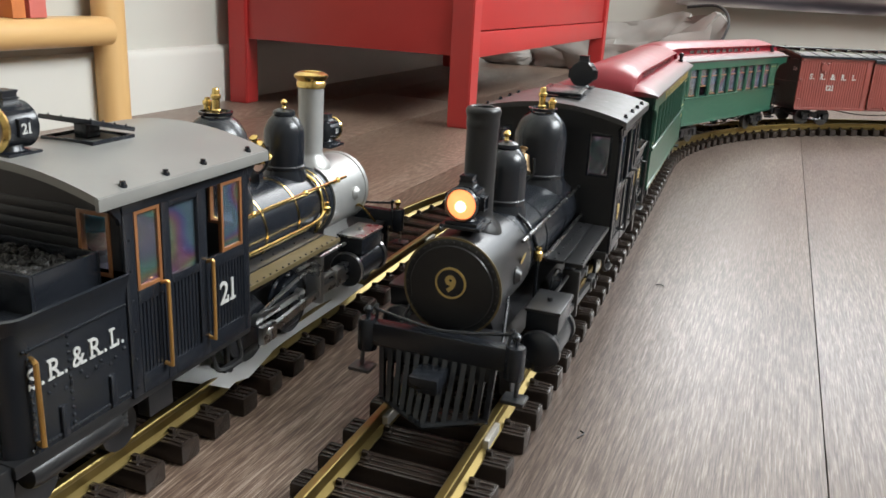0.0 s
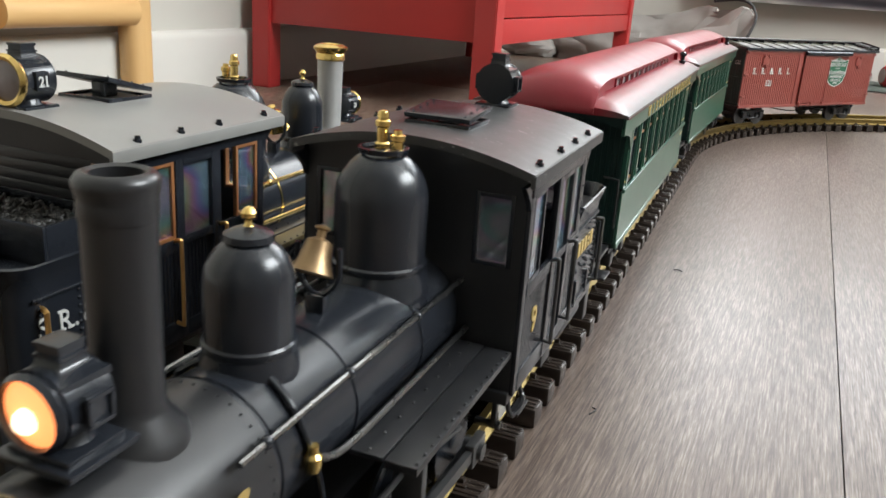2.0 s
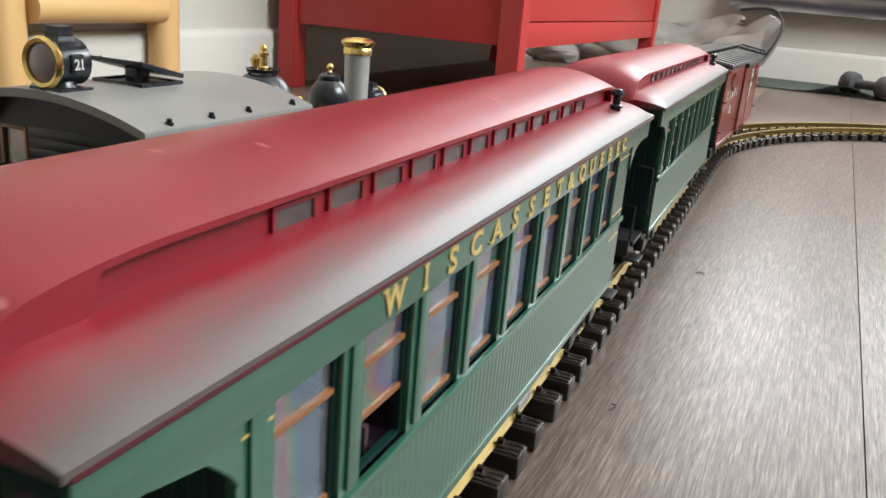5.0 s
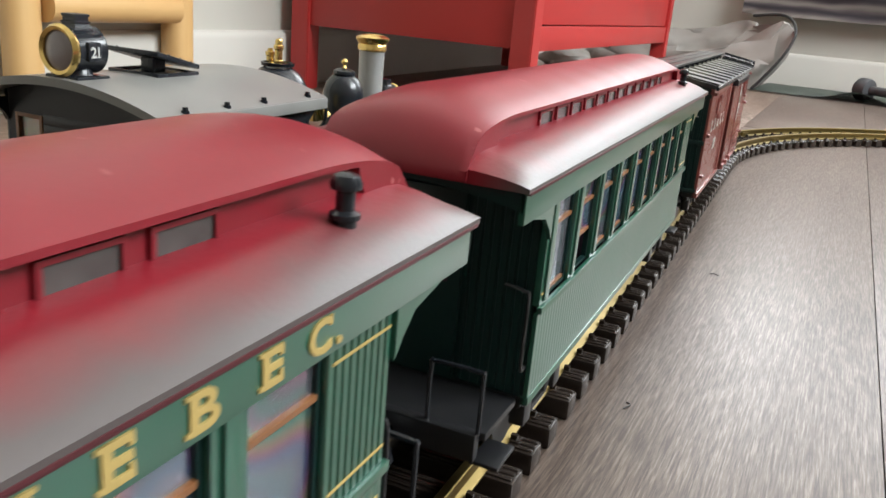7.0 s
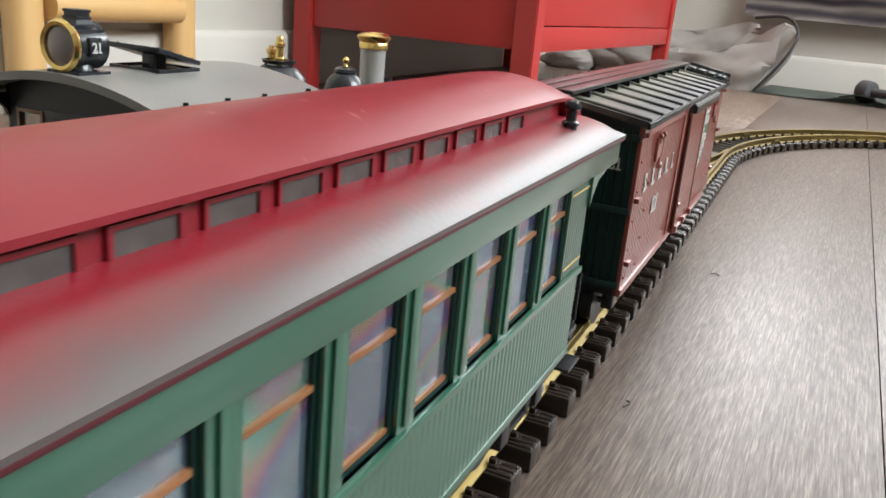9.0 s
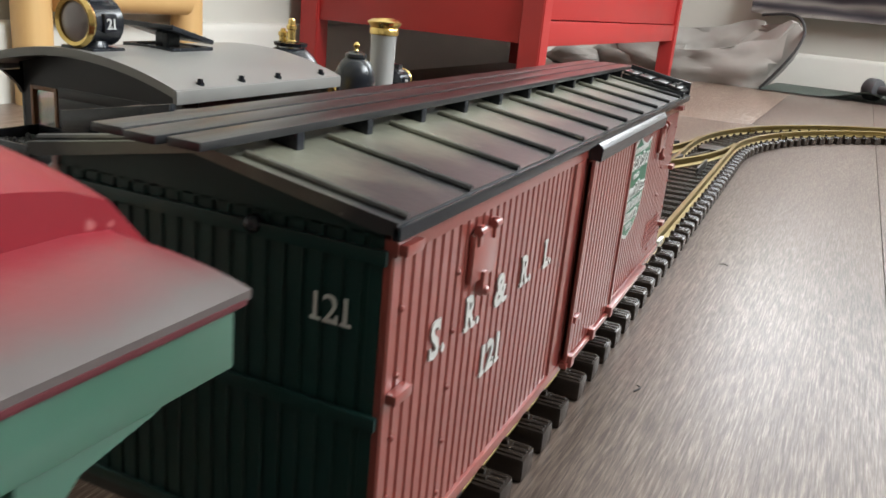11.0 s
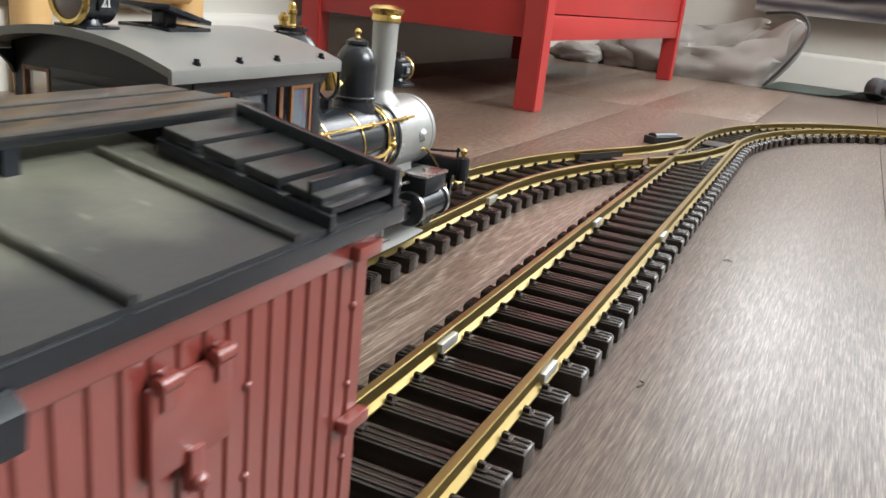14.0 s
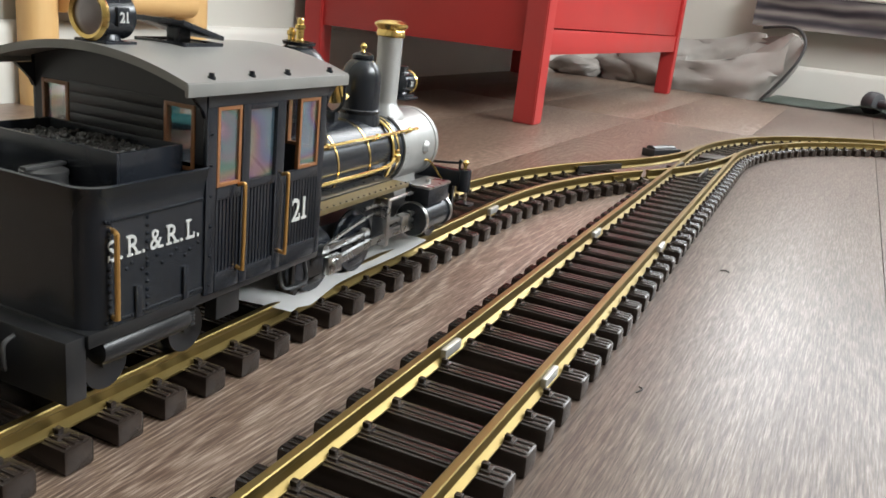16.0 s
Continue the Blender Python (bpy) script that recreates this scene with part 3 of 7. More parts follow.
def siding():
    top = empty("railway_siding", "brass-railed model railway siding curving away from the main track", "railway track")
    rail("rail", side_at, -0.45, SIDE_END - 0.02, -0.0233, top)
    rail("rail", side_at, -0.45, SIDE_END - 0.284, 0.0233, top)
    rail("rail", side_at, SIDE_END - 0.275, SIDE_END - 0.035, 0.0233, top, label="brass switch blade behind the frog")
    for j in (SIDE_Y0 - 0.005, SIDE_Y0 + 0.235):
        for off in (-0.0233, 0.0233):
            joiner(side_at, j, off, top)
    bm = box(bmesh.new(), -0.005, 0.005, -0.022, 0.018, 0.0102, 0.0185, 0.0015)
    frog = part("frog", bm, CHAIR_CLIP, top, "black plastic switch frog")
    frog.matrix_basis = pose(-0.0225, 1.088, 0, 0, 0, -6)
    gx, gy, ga = side_at(SIDE_END - 0.30)
    c, s = math.cos(ga), math.sin(ga)
    for x, y, a in ((0.009, 1.075, 0), (-0.005, 1.14, -14), (gx - 0.0175 * c, gy - 0.0175 * s, math.degrees(ga))):
        bm = box(bmesh.new(), -0.001, 0.001, -0.035, 0.035, 0.0102, 0.0165, 0.0004)
        g = part("guard_rail", bm, CHAIR_CLIP, top, "black plastic guard rail")
        g.matrix_basis = pose(x, y, 0, 0, 0, a)
    bm = box(bmesh.new(), -0.014, 0.014, -0.02, 0.02, 0.0102, 0.0135, 0.001)
    tp = part("tie_plate", bm, CHAIR_CLIP, top, "black plastic cover between the switch blades")
    tp.matrix_basis = pose(0.0, 1.225, 0)
    return top


def switch_motor():
    top = empty("switch_motor", "low black plastic switch motor box beside the track", "switch motor")
    bm = box(bmesh.new(), -0.013, 0.013, -0.036, 0.036, 0, 0.012, 0.002)
    part("base", bm, MATT_BLACK, top)
    bm = extrude(bmesh.new(), [(0.0095 * math.cos(a), 0.012 + 0.0045 * math.sin(a)) for a in [math.pi * k / 10 for k in range(11)]], -0.030, 0.026)
    part("cover", bm, MATT_BLACK, top, "rounded black cover")
    bm = rod(bmesh.new(), (0, 0.03, 0.008), (0, 0.043, 0.008), 0.003)
    part("lever", bm, MATT_BLACK, top)
    top.matrix_world = pose(-0.066, 1.245, 0, 0, 0, -30) @ Matrix.Diagonal((0.8, 0.72, 0.85, 1))
    return top


def room_window(name, along, at, a0, a1, z0, z1, mullion=None):
    """A plain white window frame with one mullion, set in its opening."""
    top = empty(name, "white painted window frame high above the floor", "window", kind="structure")
    for k, (p, q, r, t) in enumerate(((a0, a0 + 0.04, z0, z1), (a1 - 0.04, a1, z0, z1), (a0 + 0.04, a1 - 0.04, z0, z0 + 0.04), (a0 + 0.04, a1 - 0.04, z1 - 0.04, z1)) + (((mullion - 0.025, mullion + 0.025, z0 + 0.04, z1 - 0.04),) if mullion else ())):
        bm = box(bmesh.new(), p, q, at + 0.065, at + 0.095, r, t) if along == "u" else box(bmesh.new(), at + 0.065, at + 0.095, p, q, r, t)
        part("window_frame", bm, TRIM, top)
    top.matrix_world = ROOM


room_window("window_1", "u", WALL_V, -0.14, 1.22, 0.80, 2.00, 0.29)
room_window("window_2", "v", EAST_U, 0.48, 2.12, 1.18, 2.22)

ROLLING, TURNING, CRANKED = [], [], []


def ribbed(bm, x, y0, y1, z0, z1, pitch, depth, side):
    """A panel of upright matched boards: flat faces with a narrow groove between them."""
    n = max(1, round((y1 - y0) / pitch))
    p = (y1 - y0) / n
    run = []
    for i in range(n):
        y = y0 + i * p
        run += [(x - side * depth, y), (x - side * depth, y + p * 0.22), (x, y + p * 0.30), (x, y + p * 0.92)]
    run.append((x - side * depth, y1))
    back = x - side * (depth + 0.0015)
    poly = run + [(back, y1), (back, y0)]
    lo = [bm.verts.new((a, b, z0)) for a, b in poly]
    hi = [bm.verts.new((a, b, z1)) for a, b in poly]
    k = len(poly)
    for i in range(k):
        bm.faces.new((lo[i], lo[(i + 1) % k], hi[(i + 1) % k], hi[i]))
    bm.faces.new(lo)
    bm.faces.new(hi)
    return bm


def ribbed_end(bm, y, x0, x1, z0, z1, pitch, depth, side):
    n = max(1, round((x1 - x0) / pitch))
    p = (x1 - x0) / n
    run = []
    for i in range(n):
        x = x0 + i * p
        run += [(x, y - side * depth), (x + p * 0.22, y - side * depth), (x + p * 0.30, y), (x + p * 0.92, y)]
    run.append((x1, y - side * depth))
    back = y - side * (depth + 0.0015)
    poly = run + [(x1, back), (x0, back)]
    lo = [bm.verts.new((a, b, z0)) for a, b in poly]
    hi = [bm.verts.new((a, b, z1)) for a, b in poly]
    k = len(poly)
    for i in range(k):
        bm.faces.new((lo[i], lo[(i + 1) % k], hi[(i + 1) % k], hi[i]))
    bm.faces.new(lo)
    bm.faces.new(hi)
    return bm


def side_text(text, size, x, y, z, mat, parent, space=1.0, bold=0.0, stretch=1.0):
    """Lettering on a side: x > 0 is the side that faces +x."""
    return writing(text, size, pose(x, y, z, 90, 0, 90 if x > 0 else -90) @ Matrix.Diagonal((stretch, 1, 1, 1)), mat, parent, space=space, bold=bold)


def lengthen(top, k):
    """Draw a car out along its length; its wheels stay round."""
    rolling = [w for w, _, _ in TURNING]
    for ob in [o for o in bpy.data.objects if o.parent == top or (o.parent and o.parent.parent == top)]:
        m = ob.matrix_basis.copy()
        m.translation.y *= k
        ob.matrix_basis = m
        if ob not in rolling and ob.data.users == 1 and not ob.name.startswith("lettering"):
            for v in ob.data.vertices:
                v.co.y *= k
    for i, (w, radius, place) in enumerate(TURNING):
        if w.parent == top:
            TURNING[i] = (w, radius, (place[0], place[1] * k, place[2]))


def truck(parent, y, gauge=0.0225, r=0.0115, base=0.036, mat=MATT_BLACK):
    """A four-wheeled truck with arch-bar side frames, springs and journal boxes."""
    bm = bmesh.new()
    for s in (-1, 1):
        x = s * 0.033
        box(bm, x - 0.0015, x + 0.0015, y - base / 2 - 0.006, y + base / 2 + 0.006, 0.036, 0.0385, 0.0004)
        pipe(bm, [(x, y - base / 2 - 0.004, 0.036), (x, y - 0.009, 0.0275), (x, y + 0.009, 0.0275), (x, y + base / 2 + 0.004, 0.036)], 0.0013, 6)
        for d in (-0.009, 0.009):
            rod(bm, (x, y + d, 0.0275), (x, y + d, 0.037), 0.0015, n=8)
        for d in (-base / 2, base / 2):
            box(bm, x - 0.003, x + 0.003, y + d - 0.004, y + d + 0.004, 0.0275, 0.036, 0.001)
    box(bm, -0.033, 0.033, y - 0.005, y + 0.005, 0.031, 0.038, 0.0006)
    part("truck_frame", bm, mat, parent, "black arch-bar truck frame")
    for d in (-base / 2, base / 2):
        bm = rod(bmesh.new(), (-0.030, 0, 0), (0.030, 0, 0), 0.0018, n=8)
        for s in (-1, 1):
            spin(bm, [(0.003, 0), (0.003, 0.0035), (r * 0.75, 0.0025), (r * 0.8, 0.0035), (r, 0.0035), (r, -0.0015), (r + 0.0018, -0.002), (r + 0.0018, -0.003), (0.003, -0.003)][::1], (s * 0.0245, 0, 0), "X", 24)
        w = part("wheelset", bm, GUNMETAL, parent, "dark metal wheels on an axle")
        w.location = (0, y + d, RAIL_TOP + r)
        TURNING.append((w, r, (0, y + d, RAIL_TOP + r)))


def coupler(parent, y, way, z=0.036):
    """A bell-mouthed link-and-pin coupler with a bent lift bar."""
    bm = box(bmesh.new(), -0.006, 0.006, y - 0.006, y + 0.006, z - 0.006, z + 0.005, 0.0015)
    spin(bm, [(0.0045, 0), (0.0080, way * 0.007), (0.0120, way * 0.011), (0.0125, way * 0.0135), (0.0110, way * 0.0135), (0.0050, way * 0.005)], (0, y, z), "Y", 8)
    part("coupler", bm, BLACK, parent, "black flared coupler head")
    bm = box(bmesh.new(), -0.002, 0.002, y + way * 0.002, y + way * 0.028, z - 0.001, z + 0.0015, 0.0005)
    part("coupler_link", bm, BRASS, parent, "brass coupler link")


def bar(parent, name, points, r, mat, label=""):
    return part(name, pipe(bmesh.new(), smooth_run(points, 5), r), mat, parent, label)


COACH_L, COACH_W = 0.369, 0.0430
BODY_X, BODY_Y0, BODY_Y1 = 0.0398, -0.0345, -0.3345


def coach_roof(top):
    def ease(end):
        u = min(1.0, end / 0.040)
        return math.sqrt(max(0.0, 1 - (1 - u) ** 2))

    def loft(sections, mat, name, label, smooth=30):
        bm = bmesh.new()
        rings = [[bm.verts.new(p) for p in sec] for sec in sections]
        for a, b in zip(rings, rings[1:]):
            for i in range(len(a)):
                bm.faces.new((a[i], a[(i + 1) % len(a)], b[(i + 1) % len(b)], b[i]))
        bm.faces.new(rings[0])
        bm.faces.new(rings[-1])
        part(name, bm, mat, top, label, smooth)

    lower, wall, upper = [], [], []
    hw, over = 0.0212, 0.0244
    for k in range(61):
        y = -COACH_L * k / 60
        end = max(0.0, min(-y, y + COACH_L))
        rise = 0.0072 * (0.40 + 0.60 * min(1.0, end / 0.009) ** 0.5)

        def low(x):
            return 0.1254 + rise * max(0.0, 1 - abs(x / COACH_W) ** 4.4)
        xs = [COACH_W * math.sin(math.pi * (i / 24 - 0.5)) for i in range(25)]
        lower.append([(x, y, low(x) + 0.0006) for x in xs] + [(x, y, 0.1246) for x in reversed(xs)])
        lift = ease(end)
        edge = low(over) + 0.0000 + 0.0086 * lift
        crown = low(0) + 0.0002 + 0.0146 * lift
        wall.append([(-hw, y, 0.1250), (hw, y, 0.1250), (hw, y, edge - 0.0004), (-hw, y, edge - 0.0004)])
        xs = [-over + 2 * over * i / 16 for i in range(17)]
        arc = [(x, y, edge + (crown - edge) * max(0.0, 1 - (x / over) ** 2)) for x in xs]
        proud = 0.0008 if k == 0 else (-0.0008 if k == 60 else 0.0)
        arc = [(x, y + proud, z) for x, _, z in arc]
        upper.append(arc + [(x, v, 0.1252 if end < 0.02 else z - 0.0013) for x, v, z in reversed(arc)])
    loft(lower, COACH_EAVE, "lower_roof", "red lower roof, grey towards the eaves", 40)
    loft(wall[1:-1], COACH_RED, "clerestory_wall", "")
    loft(upper, COACH_RED, "clerestory_roof", "red raised roof sweeping down at both ends", 40)
    # clerestory lights
    light = None
    for s in (-1, 1):
        for i in range(12):
            y = -0.0760 - 0.0200 * i
            if light is None:
                bm = bmesh.new()
                for q in ((-0.0078, 0.0078, 0.1318, 0.1327), (-0.0078, 0.0078, 0.1371, 0.1380), (-0.0078, -0.0068, 0.1327, 0.1371), (0.0068, 0.0078, 0.1327, 0.1371)):
                    box(bm, -0.0006, 0.0008, q[0], q[1], q[2], q[3])
                light = part("clerestory_window", bm, COACH_RED, top)
                light.matrix_basis = pose(s * 0.0213, y, 0, 0, 0, 0)
                pm = part("pane", box(bmesh.new(), -0.0004, 0.0002, -0.0069, 0.0069, 0.1326, 0.1372), DUSTY_PANE, light, "dusty dark pane")
            else:
                w2 = again(light, pose(s * 0.0213, y, 0, 0, 0, 180 if s < 0 else 0), top)
                again(pm, Matrix(), w2)
    light.matrix_basis = pose(-0.0213, -0.0760, 0, 0, 0, 180)


def coach(lettered):
    top = empty("passenger_coach", "green model passenger coach with a red clerestory roof, on track", "railway coach", "coaches of the train")
    coach_roof(top)
    # eaves board under the roof edge, over the platforms too
    for s in (-1, 1):
        bm = box(bmesh.new(), s * 0.0398, s * 0.0418, -COACH_L + 0.002, -0.002, 0.1150, 0.1250, 0.0003)
        part("letter_board", bm, COACH_GREEN, top)
        part("eaves_line", box(bmesh.new(), s * 0.0419, s * 0.0432, -COACH_L + 0.001, -0.001, 0.1240, 0.1250, 0.0003), COACH_MAROON, top, "thin dark red line along the eaves")
        for y0, y1 in ((BODY_Y0, -0.006), (-COACH_L + 0.006, BODY_Y1)):
            d = 1 if y1 > -0.05 else -1
            a = BODY_Y0 if d > 0 else BODY_Y1
            prof = [(a, 0.1168), (a + d * 0.0275, 0.1168), (a + d * 0.019, 0.1138), (a + d * 0.008, 0.1115), (a + d * 0.003, 0.1070), (a, 0.1030)]
            extr = extrude_x(bmesh.new(), prof, s * 0.0392, s * 0.0408)
            part("eaves_bracket", extr, COACH_GREEN, top, "shaped green bracket under the eaves")
    # roof end boards
    for y in (-0.003, -COACH_L + 0.003):
        arc = [(COACH_W * 0.96 * (i / 8 - 1), 0.1250 + 0.004 * (1 - (i / 8 - 1) ** 2)) for i in range(17)]
        low = [(COACH_W * 0.96 * (1 - i / 8), 0.1185 + 0.0045 * (1 - (1 - i / 8) ** 2)) for i in range(17)]
        part("end_board", extrude(bmesh.new(), arc + low, y - 0.001, y + 0.001), SHADE_DARK_GREEN, top)
    # sides
    win_w, pitch, first = 0.0222, 0.0305, 0.0446
    for s in (-1, 1):
        lower = ribbed(bmesh.new(), s * BODY_X, BODY_Y1, BODY_Y0, 0.0465, 0.0775, 0.0033, 0.00009, s)
        part("lower_side_panel", lower, COACH_GREEN, top, "green panel of narrow upright boards", 20)
        part("belt_rail", box(bmesh.new(), s * 0.0392, s * 0.0412, BODY_Y1 - 0.0005, BODY_Y0 + 0.0005, 0.0772, 0.0798, 0.0006), COACH_GREEN, top, "green moulded rail below the windows")
        part("side_sill", box(bmesh.new(), s * 0.037, s * 0.0402, BODY_Y1, BODY_Y0, 0.0435, 0.0466, 0.0004), COACH_GREEN, top)
        edges = [-BODY_Y0]
        for i in range(9):
            edges += [first + pitch * i, first + pitch * i + win_w]
        edges.append(-BODY_Y1)
        for a, b in zip(edges[::2], edges[1::2]):
            if b - a > 0.012 and a > 0.2:
                part("corner_panel", ribbed(bmesh.new(), s * BODY_X, -b, -a, 0.0797, 0.1166, 0.0025, 0.0004, s), COACH_GREEN, top, "green corner panel of narrow upright boards", 20)
            else:
                bm = box(bmesh.new(), s * 0.0376, s * BODY_X, -b, -a, 0.0797, 0.1166)
                box(bm, s * 0.0397, s * 0.0406, -b + (b - a) * 0.28, -a - (b - a) * 0.28, 0.081, 0.1155, 0.0002)
                part("window_post", bm, COACH_GREEN, top)
        for i in range(9):
            y1 = -(first + pitch * i)
            y0 = y1 - win_w
            raised = i == 1
            bm = bmesh.new()
            for q in ((y0, y0 + 0.0012, 0.0797, 0.1166), (y1 - 0.0012, y1, 0.0797, 0.1166), (y0, y1, 0.0797, 0.0808), (y0, y1, 0.1156, 0.1166)):
                box(bm, s * 0.0366, s * 0.0384, q[0], q[1], q[2], q[3])
            frame_ob = part("window", bm, SHADE_DARK_GREEN, top)
            mid = 0.1045
            bm = box(bmesh.new(), s * 0.0368, s * 0.0386, y0 + 0.0013, y1 - 0.0013, mid, mid + 0.0013, 0.0002)
            part("sash_bar", bm, ORANGE_WOOD, frame_ob, "varnished orange-brown sash bar")
            bm = bmesh.new()
            box(bm, s * 0.0368, s * 0.0382, y0 + 0.0013, y1 - 0.0013, 0.0919 if raised else 0.0809, 0.0934 if raised else 0.0822, 0.0002)
            part("sash_bar", bm, ORANGE_WOOD, frame_ob, "varnished orange-brown sash bar")
            g = part("pane", box(bmesh.new(), s * 0.0371, s * 0.0375, y0 + 0.0012, y1 - 0.0012, 0.093 if raised else 0.0808, 0.1157), GLASS, frame_ob)
            g.visible_shadow = False
        # gold lining on the corner panels and posts
        runs = [(y0, y1, z) for z in (0.1105, 0.0835) for y0, y1 in ((BODY_Y1 + 0.001, -0.3120), (-0.0440, BODY_Y0 - 0.001))]
        if lettered:
            runs.append((BODY_Y1 + 0.002, -0.3120, 0.0715))
        for y0, y1, z in runs:
            part("gold_lining", box(bmesh.new(), s * BODY_X, s * (BODY_X + 0.0003), y0, y1, z, z + 0.0005), GOLD_PAINT, top, "thin gold lining")
        if lettered:
            for k, ch in enumerate("WISCASSET&QUEBEC"):
                y = -0.0822 - 0.01492 * k
                side_text(ch + "." if k == 15 else ch, 0.0086, s * 0.0420, y, 0.1166, GOLD_PAINT, top, bold=0.0002, stretch=1.0 if ch in "WI" else 1.35)
    # ends, floor, platforms
    for y, d in ((BODY_Y0, 1), (BODY_Y1, -1)):
        part("end_wall", ribbed_end(bmesh.new(), y, -BODY_X + 0.002, BODY_X - 0.002, 0.0465, 0.1240, 0.0033, 0.0004, d), SHADE_DARK_GREEN, top, "green end wall of upright boards, darkened for its shade", 20)
        dr = box(bmesh.new(), -0.012, 0.012, y - 0.001, y + 0.0012 * d + 0.0006, 0.0465, 0.114, 0.0003)
        door = part("end_door", dr, SHADE_DARK_GREEN, top)
        part("door_pane", box(bmesh.new(), -0.0075, 0.0075, y + d * 0.0012, y + d * 0.0022, 0.082, 0.108), SEAT_PLUM, door, "dark door window")
        part("door_knob", ball(bmesh.new(), (0.009, y + d * 0.003, 0.074), 0.0013, 8), BRASS, door)
        part("platform", box(bmesh.new(), -0.036, 0.036, y, y + d * 0.0275, 0.0425, 0.0455, 0.0006), MATT_BLACK, top)
        part("buffer_beam", box(bmesh.new(), -0.034, 0.034, y + d * 0.0275, y + d * 0.0315, 0.0365, 0.046, 0.0006), MATT_BLACK, top)
        for s in (-1, 1):
            bar(top, "platform_railing", [(s * 0.034, y + d * 0.0295, 0.046), (s * 0.034, y + d * 0.0295, 0.0645), (s * 0.033, y + d * 0.0295, 0.0665), (s * 0.018, y + d * 0.0295, 0.0665), (s * 0.0165, y + d * 0.0295, 0.0645), (s * 0.0165, y + d * 0.0295, 0.046)], 0.0008, BLACK)
            bar(top, "grab_rail", [(s * 0.0375, y + d * 0.001, 0.058), (s * 0.0375, y + d * 0.005, 0.060), (s * 0.0375, y + d * 0.005, 0.083), (s * 0.0355, y + d * 0.004, 0.0855), (s * 0.028, y + d * 0.001, 0.0855)], 0.0007, MATT_BLACK)
            part("step", box(bmesh.new(), s * 0.030, s * 0.040, y + d * 0.008, y + d * 0.024, 0.031, 0.0325, 0.0004), MATT_BLACK, top)
        coupler(top, y + d * 0.031, d)
        truck(top, y - d * 0.035)
    part("floor_pan", box(bmesh.new(), -0.0385, 0.0385, BODY_Y1, BODY_Y0, 0.0435, 0.0462), MATT_BLACK, top)
    for s in (-1, 1):
        bar(top, "truss_rod", [(s * 0.028, -0.09, 0.043), (s * 0.028, -0.15, 0.0345), (s * 0.028, -0.22, 0.0345), (s * 0.028, -0.28, 0.043)], 0.0008, STEEL)
    # seats seen through the windows
    seat = None
    for i in range(9):
        for s in (-1, 1):
            if seat is None:
                bm = box(bmesh.new(), -0.011, 0.011, -0.006, 0.006, 0.0465, 0.064, 0.001)
                box(bm, -0.011, 0.011, -0.0068, -0.0045, 0.062, 0.083, 0.001)
                seat = part("bench_seat", bm, SEAT_PLUM, top, "dark plum bench seat")
                seat.matrix_basis = pose(s * 0.022, -0.055 - 0.0305 * i, 0)
            else:
                again(seat, pose(s * 0.022, -0.055 - 0.0305 * i, 0), top)
    # smoke jack and bell-cord post on the roof
    jack = spin(bmesh.new(), [(0.0036, 0), (0.0036, 0.0008), (0.0024, 0.001), (0.0024, 0.0036), (0.0031, 0.0040), (0.0031, 0.0050), (0.0019, 0.0056), (0.0019, 0.0092), (0.0030, 0.0098), (0.0032, 0.0108), (0.0024, 0.0124), (0.0009, 0.0130)], (-0.0310, -0.3285, 0.1285), "Z", 20)
    part("smoke_jack", jack, BLACK, top, "turned black smoke jack on the roof")
    lengthen(top, 1.0165)
    return top


